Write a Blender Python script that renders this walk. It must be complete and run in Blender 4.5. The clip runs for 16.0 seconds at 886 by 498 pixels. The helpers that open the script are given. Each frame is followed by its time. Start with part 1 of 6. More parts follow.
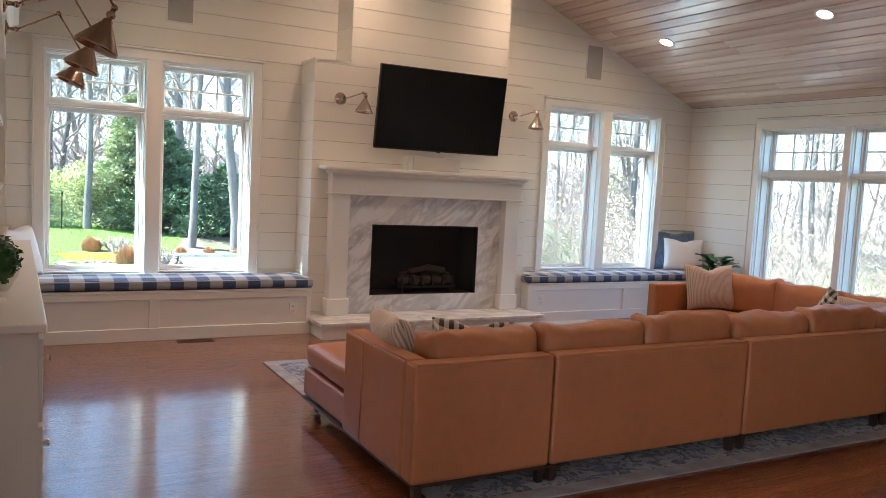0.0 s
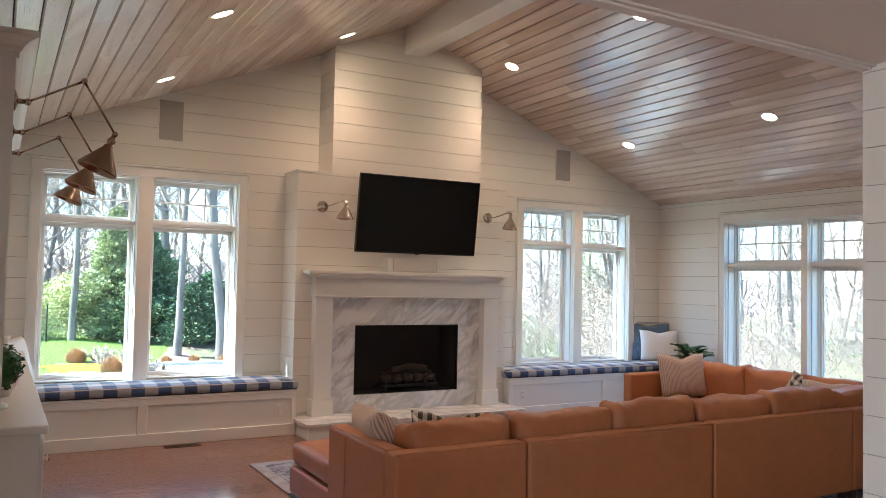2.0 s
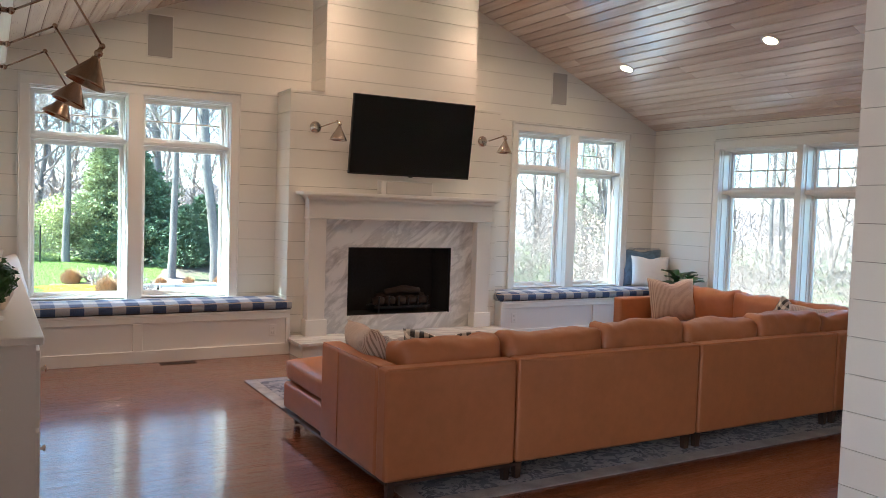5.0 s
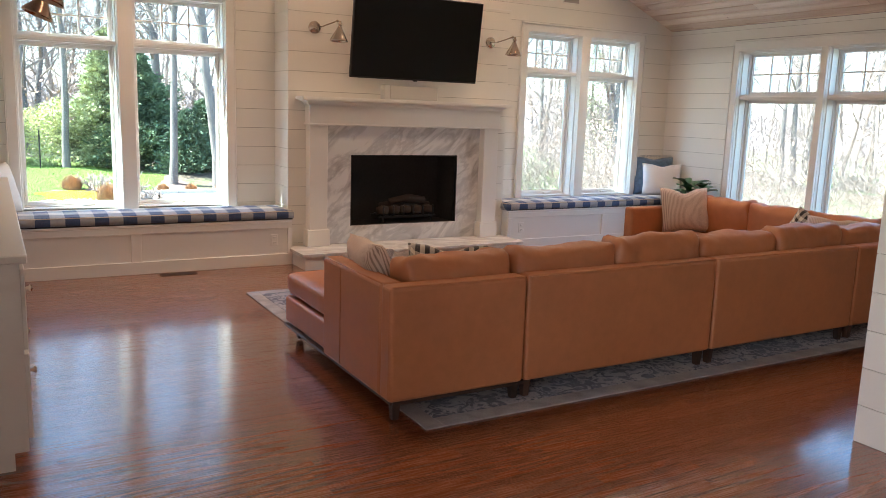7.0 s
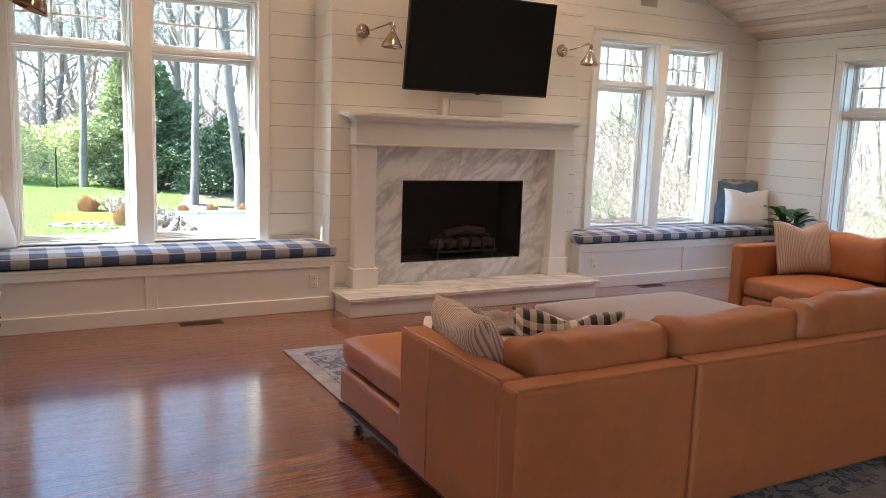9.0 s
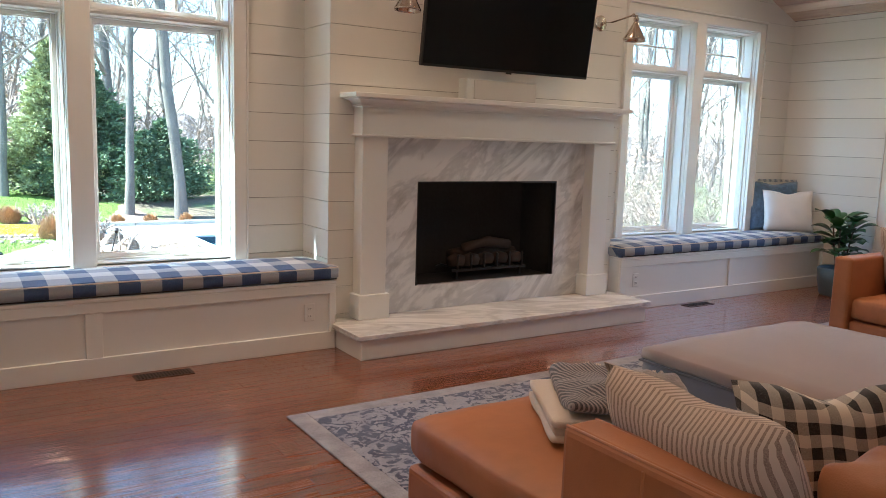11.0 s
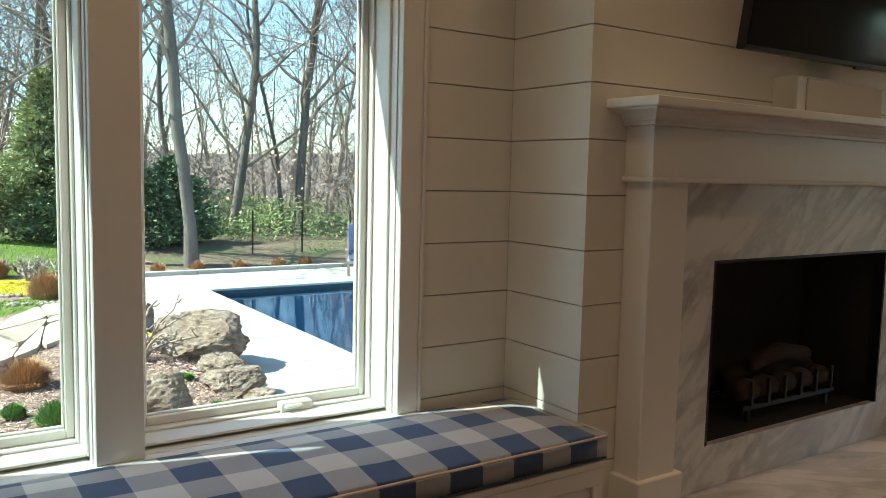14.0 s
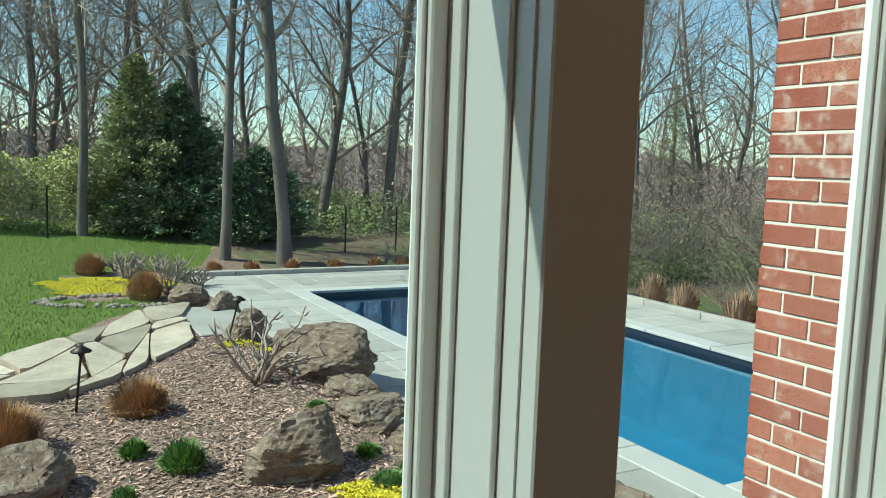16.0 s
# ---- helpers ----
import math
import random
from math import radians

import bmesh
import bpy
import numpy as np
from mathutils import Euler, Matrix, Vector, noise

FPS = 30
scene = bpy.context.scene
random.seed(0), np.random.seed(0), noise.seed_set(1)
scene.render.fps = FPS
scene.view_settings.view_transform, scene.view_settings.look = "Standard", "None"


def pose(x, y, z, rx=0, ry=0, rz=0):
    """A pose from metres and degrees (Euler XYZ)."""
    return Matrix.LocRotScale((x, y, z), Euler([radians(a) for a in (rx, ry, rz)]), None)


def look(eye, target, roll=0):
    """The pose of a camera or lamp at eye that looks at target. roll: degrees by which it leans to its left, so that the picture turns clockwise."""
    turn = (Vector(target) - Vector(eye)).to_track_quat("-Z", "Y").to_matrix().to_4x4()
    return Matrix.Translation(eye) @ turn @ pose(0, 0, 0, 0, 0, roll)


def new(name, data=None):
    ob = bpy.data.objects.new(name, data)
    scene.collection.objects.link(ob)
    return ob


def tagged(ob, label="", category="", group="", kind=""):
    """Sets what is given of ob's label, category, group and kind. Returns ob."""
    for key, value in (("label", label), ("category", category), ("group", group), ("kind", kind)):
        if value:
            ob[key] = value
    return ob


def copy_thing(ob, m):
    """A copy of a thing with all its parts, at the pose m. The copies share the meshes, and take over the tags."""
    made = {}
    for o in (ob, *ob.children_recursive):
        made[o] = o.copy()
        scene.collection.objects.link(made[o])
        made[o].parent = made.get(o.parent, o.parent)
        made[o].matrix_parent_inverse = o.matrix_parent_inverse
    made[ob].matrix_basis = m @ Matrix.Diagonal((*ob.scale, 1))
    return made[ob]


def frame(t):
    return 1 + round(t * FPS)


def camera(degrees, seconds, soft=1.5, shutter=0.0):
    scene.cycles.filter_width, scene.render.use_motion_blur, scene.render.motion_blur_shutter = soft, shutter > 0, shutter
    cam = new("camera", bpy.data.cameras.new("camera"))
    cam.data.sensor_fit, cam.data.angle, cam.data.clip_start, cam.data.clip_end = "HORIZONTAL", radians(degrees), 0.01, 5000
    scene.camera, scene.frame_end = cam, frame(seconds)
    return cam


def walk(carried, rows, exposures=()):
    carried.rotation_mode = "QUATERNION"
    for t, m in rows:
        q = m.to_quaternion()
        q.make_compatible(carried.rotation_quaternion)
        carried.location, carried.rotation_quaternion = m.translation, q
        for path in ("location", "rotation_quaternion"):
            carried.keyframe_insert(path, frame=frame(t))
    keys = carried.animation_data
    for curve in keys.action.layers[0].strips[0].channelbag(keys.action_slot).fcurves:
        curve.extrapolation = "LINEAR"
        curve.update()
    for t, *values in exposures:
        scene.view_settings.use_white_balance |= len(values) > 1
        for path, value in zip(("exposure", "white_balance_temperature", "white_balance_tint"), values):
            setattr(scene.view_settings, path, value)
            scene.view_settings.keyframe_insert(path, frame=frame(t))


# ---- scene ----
cam = camera(58.8, 16.0, 0.3)
METRES, EYE, TILT, LEAN, TURN = 8.0, 1.57, 0.0, 0.0, -28.7
ROWS = [
    (0.0, 0.0, 0.0, 0.0, 0.26, -4.95, -3.04),
    (0.5, 0.0054, -0.0116, 0.0004, 0.93, -4.9, -2.73),
    (1.0, 0.0073, -0.0251, -0.0011, 0.82, -4.32, -2.06),
    (1.5, 0.0073, -0.0353, -0.001, 0.23, -1.99, -1.55),
    (2.0, 0.0086, -0.0408, -0.0003, -0.8, 2.4, -1.23),
    (2.5, 0.0095, -0.0415, -0.0015, -1.51, 4.81, -1.01),
    (3.0, 0.0108, -0.0408, -0.0026, -1.85, 5.09, -0.75),
    (3.5, 0.0122, -0.0411, -0.0021, -2.12, 3.6, -0.71),
    (4.0, 0.0108, -0.0399, -0.0049, -2.03, 0.51, -1.29),
    (4.5, 0.01, -0.041, -0.0062, -1.43, -1.59, -1.87),
    (5.0, 0.0093, -0.0404, -0.0054, -1.24, -2.91, -1.89),
    (7.5, 0.0038, 0.0106, -0.0029, -0.94, -10.4, -1.86),
    (8.0, -0.0037, 0.0438, -0.0044, -1.31, -9.91, -2.03),
    (8.5, -0.0166, 0.0933, -0.0033, -0.58, -9.04, -2.38),
    (9.0, -0.0443, 0.1439, -0.0042, 0.39, -8.6, -2.0),
    (11.5, -0.1354, 0.3726, -0.0251, -6.11, -7.5, -1.76),
    (12.0, -0.1495, 0.4264, -0.0227, -7.41, -6.85, -1.65),
    (12.5, -0.1725, 0.4863, -0.0226, -6.33, -6.24, -1.45),
    (13.0, -0.2027, 0.5426, -0.0236, -4.51, -6.02, -0.94),
    (13.5, -0.2291, 0.5925, -0.0226, -4.98, -5.99, -1.03),
    (14.0, -0.2558, 0.6466, -0.0219, -4.75, -5.46, -1.34),
    (14.5, -0.2859, 0.6916, -0.0214, -5.13, -5.72, -1.02),
    (15.0, -0.3141, 0.7402, -0.0217, -3.5, -5.6, -1.41),
    (15.5, -0.3435, 0.7807, -0.0225, -1.55, -5.46, -1.91),
    (16.0, -0.37, 0.8135, -0.0224, -0.1, -5.97, -2.05),
]
EXPOSURES = [(0.0, 2.92, 5500, 11), (5.0, 2.9, 5450, 10), (8.0, 3.05, 5950, 14), (9.0, 3.0, 5850, 13), (11.5, 2.8, 5450, 8), (12.5, 2.68, 5550, 7), (14.0, 1.58, 6250, 3), (15.0, 0.88, 6200, -3), (16.0, 0.38, 6300, 1)]
walk(cam, [(t, pose(0, 0, EYE, TILT, LEAN, TURN) @ pose(METRES * x, METRES * y, METRES * z, 90 + pitch, roll, yaw)) for t, x, y, z, yaw, pitch, roll in ROWS], EXPOSURES)

# ---- world, sun, lamps ----
SUN_DIR = Vector((-1.0, 0.37, 1.12)).normalized()
world = bpy.data.worlds.new("sky")
scene.world = world
world.use_nodes = True
wn = world.node_tree.nodes
sky = wn.new("ShaderNodeTexSky")
sky.sky_type, sky.sun_disc = "NISHITA", False
sky.dust_density, sky.ozone_density = 0.4, 3.0
sky.sun_elevation = math.asin(SUN_DIR.z)
sky.sun_rotation = math.atan2(SUN_DIR.x, SUN_DIR.y)
world.node_tree.links.new(sky.outputs[0], wn["Background"].inputs[0])
wn["Background"].inputs[1].default_value = 0.15
sun = new("sun", bpy.data.lights.new("sun", "SUN"))
sun.data.energy, sun.data.angle, sun.data.color = 5.0, radians(0.5), (1.0, 0.95, 0.88)
sun.matrix_basis = look((0, 0, 30), Vector((0, 0, 30)) - SUN_DIR)


# fill lamps added outside two unseen openings, to brighten passage and sofa backs
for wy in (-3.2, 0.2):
    fill_lamp = new("window_light", bpy.data.lights.new("window_light", "AREA"))
    fill_lamp.data.shape, fill_lamp.data.size, fill_lamp.data.size_y = "RECTANGLE", 1.2, 1.2
    fill_lamp.data.energy, fill_lamp.data.color = 12, (1.0, 0.92, 0.82)
    fill_lamp.matrix_basis = look((-4.15, wy, 1.6), (0, wy, 1.6))


# ---- materials ----
def nodes(name):
    m = bpy.data.materials.new(name)
    m.use_nodes = True
    return m, m.node_tree.nodes, m.node_tree.links, m.node_tree.nodes["Principled BSDF"]


def coords(n, l, stretch=(1, 1, 1), turn=(0, 0, 0), kind="Object"):
    tc, mp = n.new("ShaderNodeTexCoord"), n.new("ShaderNodeMapping")
    mp.inputs["Scale"].default_value = stretch
    mp.inputs["Rotation"].default_value = turn
    l.new(tc.outputs[kind], mp.inputs[0])
    return mp.outputs[0]


def noise_tex(n, l, co, scale, detail=4, rough=0.55, dist=0.0):
    t = n.new("ShaderNodeTexNoise")
    t.inputs["Scale"].default_value, t.inputs["Detail"].default_value = scale, detail
    t.inputs["Roughness"].default_value, t.inputs["Distortion"].default_value = rough, dist
    l.new(co, t.inputs["Vector"])
    return t.outputs["Fac"]


def maprange(n, l, v, a, b, c, d, smooth=False):
    t = n.new("ShaderNodeMapRange")
    t.interpolation_type = "SMOOTHSTEP" if smooth else "LINEAR"
    for k, x in zip((1, 2, 3, 4), (a, b, c, d)):
        t.inputs[k].default_value = x
    l.new(v, t.inputs[0])
    return t.outputs[0]


def calc(n, l, op, a, b=0.0):
    t = n.new("ShaderNodeMath")
    t.operation = op
    for k, v in enumerate((a, b)):
        if isinstance(v, (int, float)):
            t.inputs[k].default_value = v
        else:
            l.new(v, t.inputs[k])
    return t.outputs[0]


def mix(n, l, fac, a, b, blend="MIX"):
    t = n.new("ShaderNodeMix")
    t.data_type, t.blend_type = "RGBA", blend
    for sock, v in ((t.inputs[0], fac), (t.inputs[6], a), (t.inputs[7], b)):
        if isinstance(v, (int, float)):
            sock.default_value = v
        elif isinstance(v, tuple):
            sock.default_value = (*v, 1)
        else:
            l.new(v, sock)
    return t.outputs[2]


def bump(n, l, p, h, strength, dist=0.01):
    b = n.new("ShaderNodeBump")
    b.inputs["Strength"].default_value, b.inputs["Distance"].default_value = strength, dist
    l.new(h, b.inputs["Height"])
    l.new(b.outputs[0], p.inputs["Normal"])


def rand(n, kind):
    return n.new("ShaderNodeObjectInfo").outputs["Random"] if kind == "object" else n.new("ShaderNodeNewGeometry").outputs["Random Per Island"]


def plain(name, base, rough=0.5, metal=0.0, var=0.12, coarse=1.5, fine=40, bumpy=0.05, vary="", spread=0.2, stretch=(1, 1, 1), coat=0.0, sheen=0.0):
    """A surface with variation at two scales, and from piece to piece where vary is given."""
    m, n, l, p = nodes(name)
    co = coords(n, l, stretch)
    a, b = noise_tex(n, l, co, coarse, 3), noise_tex(n, l, co, fine, 5)
    f = calc(n, l, "ADD", calc(n, l, "MULTIPLY", a, 0.6), calc(n, l, "MULTIPLY", b, 0.4))
    k = maprange(n, l, f, 0.25, 0.75, 1 - var, 1 + var)
    if vary:
        k = calc(n, l, "MULTIPLY", k, maprange(n, l, rand(n, vary), 0, 1, 1 - spread, 1 + spread))
    col = n.new("ShaderNodeHueSaturation")
    col.inputs["Color"].default_value = (*base, 1)
    l.new(k, col.inputs["Value"])
    l.new(col.outputs[0], p.inputs["Base Color"])
    l.new(maprange(n, l, b, 0.3, 0.7, max(0.02, rough * 0.88), min(1, rough * 1.12)), p.inputs["Roughness"])
    p.inputs["Metallic"].default_value = metal
    p.inputs["Coat Weight"].default_value = coat
    p.inputs["Sheen Weight"].default_value = sheen
    if bumpy:
        bump(n, l, p, b, bumpy)
    return m


def wood(name, dark, light, rough, along="x", vary="object", ring=9.0, coat=0.0, hue=0.35, grit=0.5):
    """Boards with long grain, cathedral figure and board-to-board change."""
    m, n, l, p = nodes(name)
    st = {"x": (0.12, 1.6, 1.6), "y": (1.6, 0.12, 1.6), "z": (1.6, 1.6, 0.12)}[along]
    r = rand(n, vary)
    base = coords(n, l, st)
    off = n.new("ShaderNodeVectorMath")
    off.operation = "ADD"
    comb = n.new("ShaderNodeCombineXYZ")
    l.new(calc(n, l, "MULTIPLY", r, 37.0), comb.inputs[0])
    l.new(calc(n, l, "MULTIPLY", r, 53.0), comb.inputs[1])
    l.new(base, off.inputs[0])
    l.new(comb.outputs[0], off.inputs[1])
    co = off.outputs[0]
    fig = noise_tex(n, l, co, 2.2, 2, 0.4, 0.6)
    rings = calc(n, l, "FRACT", calc(n, l, "MULTIPLY", fig, ring))
    ringd = calc(n, l, "MULTIPLY", calc(n, l, "ABSOLUTE", calc(n, l, "SUBTRACT", rings, 0.5)), 2.0)
    fine = n.new("ShaderNodeVectorMath")
    fine.operation = "MULTIPLY"
    fine.inputs[1].default_value = {"x": (0.7, 3, 3), "y": (3, 0.7, 3), "z": (3, 3, 0.7)}[along]
    l.new(co, fine.inputs[0])
    grain = noise_tex(n, l, fine.outputs[0], 55, 4, 0.7)
    f = calc(n, l, "ADD", calc(n, l, "MULTIPLY", ringd, 0.36), calc(n, l, "MULTIPLY", grain, grit))
    f = calc(n, l, "ADD", f, calc(n, l, "MULTIPLY", calc(n, l, "SUBTRACT", r, 0.5), hue))
    c = mix(n, l, maprange(n, l, f, 0.1, 0.85, 0, 1), dark, light)
    l.new(c, p.inputs["Base Color"])
    l.new(maprange(n, l, grain, 0.3, 0.7, rough * 0.85, rough * 1.2), p.inputs["Roughness"])
    p.inputs["Coat Weight"].default_value = coat
    p.inputs["Coat Roughness"].default_value = 0.11
    bump(n, l, p, grain, 0.012, 0.003)
    return m


def checks(name, white, dark, period, fabric=0.9, diag=0.0):
    """Woven buffalo check: two sets of bands that overlap."""
    m, n, l, p = nodes(name)
    co = coords(n, l, (1, 1, 1), (0, 0, diag))
    sep = n.new("ShaderNodeSeparateXYZ")
    l.new(co, sep.inputs[0])
    sx = calc(n, l, "GREATER_THAN", calc(n, l, "FRACT", calc(n, l, "DIVIDE", sep.outputs[0], period)), 0.5)
    v = calc(n, l, "SUBTRACT", sep.outputs[1], sep.outputs[2])
    sy = calc(n, l, "GREATER_THAN", calc(n, l, "FRACT", calc(n, l, "DIVIDE", v, period)), 0.5)
    f = calc(n, l, "MULTIPLY", calc(n, l, "ADD", sx, sy), 0.5)
    weave = noise_tex(n, l, co, 380, 2)
    worn = noise_tex(n, l, co, 6, 3)
    f = calc(n, l, "ADD", f, maprange(n, l, weave, 0.3, 0.7, -0.10, 0.10))
    c = mix(n, l, f, white, dark)
    c = mix(n, l, maprange(n, l, worn, 0.3, 0.7, 0.0, 0.12), c, (0.5, 0.5, 0.5), "MULTIPLY")
    l.new(c, p.inputs["Base Color"])
    p.inputs["Roughness"].default_value = fabric
    p.inputs["Sheen Weight"].default_value = 0.2
    bump(n, l, p, weave, 0.25, 0.002)
    return m


def stripes(name, white, dark, period, share=0.4):
    m, n, l, p = nodes(name)
    co = coords(n, l)
    sep = n.new("ShaderNodeSeparateXYZ")
    l.new(co, sep.inputs[0])
    s = calc(n, l, "LESS_THAN", calc(n, l, "FRACT", calc(n, l, "DIVIDE", sep.outputs[0], period)), share)
    weave = noise_tex(n, l, co, 300, 2)
    c = mix(n, l, calc(n, l, "MULTIPLY", s, maprange(n, l, weave, 0.3, 0.7, 0.6, 1.0)), white, dark)
    l.new(c, p.inputs["Base Color"])
    p.inputs["Roughness"].default_value = 0.9
    p.inputs["Sheen Weight"].default_value = 0.2
    bump(n, l, p, weave, 0.25, 0.002)
    return m


def marble(name, vein_turn):
    m, n, l, p = nodes(name)
    co = coords(n, l, (1, 1, 1), vein_turn)
    st = n.new("ShaderNodeMapping")
    st.inputs["Scale"].default_value = (0.75, 2.1, 2.1)
    l.new(co, st.inputs[0])
    a = noise_tex(n, l, st.outputs[0], 1.7, 5, 0.6, 0.7)
    b = noise_tex(n, l, st.outputs[0], 3.6, 5, 0.6, 0.4)
    v = calc(n, l, "ABSOLUTE", calc(n, l, "SUBTRACT", a, 0.5))
    f = maprange(n, l, v, 0.0, 0.09, 1.0, 0.0, True)
    g = maprange(n, l, b, 0.50, 0.74, 0.0, 0.8, True)
    c = mix(n, l, calc(n, l, "MULTIPLY", f, 0.5), (0.80, 0.80, 0.79), (0.42, 0.42, 0.43))
    c = mix(n, l, g, c, (0.36, 0.35, 0.35))
    l.new(c, p.inputs["Base Color"])
    p.inputs["Roughness"].default_value = 0.22
    return m


def leather(name, base):
    m, n, l, p = nodes(name)
    co = coords(n, l)
    a, b = noise_tex(n, l, co, 2.2, 4), noise_tex(n, l, co, 18, 4)
    vo = n.new("ShaderNodeTexVoronoi")
    vo.inputs["Scale"].default_value = 260
    l.new(co, vo.inputs["Vector"])
    f = calc(n, l, "ADD", calc(n, l, "MULTIPLY", a, 0.65), calc(n, l, "MULTIPLY", b, 0.35))
    d = tuple(x * 0.86 for x in base)
    t = tuple(min(1, x * 1.12) for x in base)
    l.new(mix(n, l, maprange(n, l, f, 0.3, 0.7, 0, 1), d, t), p.inputs["Base Color"])
    l.new(maprange(n, l, a, 0.3, 0.7, 0.36, 0.52), p.inputs["Roughness"])
    h = calc(n, l, "ADD", calc(n, l, "MULTIPLY", vo.outputs["Distance"], 0.25), calc(n, l, "MULTIPLY", b, 0.8))
    bump(n, l, p, h, 0.18, 0.006)
    return m


def glassy(name):
    m, n, l, p = nodes(name)
    p.inputs["Base Color"].default_value = (1, 1, 1, 1)
    p.inputs["Roughness"].default_value = 0.0
    p.inputs["IOR"].default_value = 1.02
    p.inputs["Transmission Weight"].default_value = 1.0
    out = n["Material Output"]
    tr, gl, fr, mx = n.new("ShaderNodeBsdfTransparent"), n.new("ShaderNodeBsdfGlossy"), n.new("ShaderNodeLayerWeight"), n.new("ShaderNodeMixShader")
    tr.inputs[0].default_value = (0.90, 0.985, 0.95, 1)
    gl.inputs["Roughness"].default_value = 0.01
    fac = calc(n, l, "ADD", calc(n, l, "MULTIPLY", calc(n, l, "POWER", fr.outputs["Facing"], 4.0), 0.95), 0.012)
    l.new(fac, mx.inputs[0])
    l.new(tr.outputs[0], mx.inputs[1])
    l.new(gl.outputs[0], mx.inputs[2])
    l.new(mx.outputs[0], out.inputs[0])
    return m


def weathered_brick():
    m, n, l, p = nodes("red_brick")
    co = coords(n, l)
    a, b, c = noise_tex(n, l, co, 7, 4, 0.6), noise_tex(n, l, co, 26, 4, 0.65), noise_tex(n, l, co, 120, 3)
    r = rand(n, "object")
    base = mix(n, l, r, (0.32, 0.08, 0.05), (0.50, 0.18, 0.115))
    base = mix(n, l, maprange(n, l, c, 0.38, 0.62, 0.0, 0.75), base, (0.24, 0.065, 0.045))
    lime = maprange(n, l, calc(n, l, "ADD", calc(n, l, "MULTIPLY", a, 0.6), calc(n, l, "MULTIPLY", b, 0.4)), 0.50, 0.66, 0.0, 0.75, True)
    l.new(mix(n, l, lime, base, (0.56, 0.44, 0.38)), p.inputs["Base Color"])
    p.inputs["Roughness"].default_value = 0.9
    bump(n, l, p, calc(n, l, "ADD", b, calc(n, l, "MULTIPLY", c, 0.6)), 0.6, 0.006)
    return m


def rock():
    """Grey-brown stone with pale lichen, rusty seams and dark cracks."""
    m, n, l, p = nodes("lichen_rock")
    co = coords(n, l)
    lay_ = coords(n, l, (1, 1, 2.6), (0.5, 0.3, 0))
    a, b, c = noise_tex(n, l, co, 2.6, 5, 0.6, 0.5), noise_tex(n, l, lay_, 9, 6, 0.7, 0.8), noise_tex(n, l, co, 48, 4, 0.7)
    base = mix(n, l, maprange(n, l, a, 0.35, 0.65, 0, 1), (0.17, 0.10, 0.065), (0.36, 0.255, 0.18))
    base = mix(n, l, maprange(n, l, b, 0.50, 0.62, 0, 0.8, True), base, (0.40, 0.33, 0.26))
    base = mix(n, l, maprange(n, l, b, 0.46, 0.36, 0, 0.7, True), base, (0.08, 0.058, 0.042))
    base = mix(n, l, maprange(n, l, c, 0.35, 0.65, 0, 0.5), base, (0.14, 0.10, 0.075))
    l.new(base, p.inputs["Base Color"])
    p.inputs["Roughness"].default_value = 0.92
    bump(n, l, p, calc(n, l, "ADD", b, calc(n, l, "MULTIPLY", c, 0.35)), 0.9, 0.03)
    return m


def glow(name, colour, strength):
    m, n, l, p = nodes(name)
    p.inputs["Emission Color"].default_value = (*colour, 1)
    p.inputs["Emission Strength"].default_value = strength
    return m


PAINT = plain("white_wall_paint", (0.78, 0.76, 0.70), 0.45, var=0.03, coarse=0.8, fine=90, bumpy=0.02, vary="object", spread=0.02)
TRIM = plain("white_trim_paint", (0.80, 0.79, 0.75), 0.32, var=0.02, coarse=1.2, fine=70, bumpy=0.015)
GAP = plain("shadow_gap_backing", (0.35, 0.33, 0.29), 0.8, var=0.05)
CEIL_WOOD = wood("whitewashed_pine", (0.56, 0.41, 0.31), (0.86, 0.75, 0.63), 0.30, "y", "island", 5.0, hue=0.55, coat=0.6)
FLAT_CEIL = plain("flat_ceiling_paint", (0.74, 0.69, 0.64), 0.8, var=0.03, fine=120)
OAK = wood("red_oak_strip", (0.15, 0.040, 0.012), (0.35, 0.112, 0.036), 0.26, "x", "object", 9.0, coat=1.0, hue=0.16, grit=0.28)
OAK_JOINED = wood("red_oak_strip_joined", (0.15, 0.040, 0.012), (0.35, 0.112, 0.036), 0.26, "x", "island", 9.0, coat=1.0, hue=0.16, grit=0.28)
SUBFLOOR = plain("dark_joint", (0.05, 0.02, 0.01), 0.8)
LEATHER = leather("tan_leather", (0.41, 0.158, 0.060))
DARKWOOD = wood("dark_leg_wood", (0.02, 0.011, 0.008), (0.06, 0.03, 0.02), 0.4, "z", "object")
MARBLE = marble("white_marble_face", (0.0, radians(40), 0.0))
MARBLE_TOP = marble("white_marble_slab", (0.0, 0.0, radians(25)))
SOOT = plain("sooty_firebrick", (0.025, 0.022, 0.02), 0.9, var=0.3, coarse=4)
BLACK = plain("black_plastic", (0.012, 0.012, 0.013), 0.35, var=0.05)
SCREEN = plain("black_screen", (0.003, 0.003, 0.0035), 0.10, var=0.05, fine=20, bumpy=0.0)
SCREEN.node_tree.nodes["Principled BSDF"].inputs["Specular IOR Level"].default_value = 0.3
NICKEL = plain("polished_nickel", (0.62, 0.56, 0.49), 0.16, 1.0, var=0.06, coarse=8)
BRONZE = plain("aged_nickel", (0.36, 0.27, 0.21), 0.24, 1.0, var=0.12, coarse=9)
CHECK = checks("blue_buffalo_check", (0.72, 0.70, 0.66), (0.045, 0.085, 0.19), 0.235)
GINGHAM = checks("black_gingham", (0.74, 0.68, 0.58), (0.012, 0.012, 0.016), 0.058)
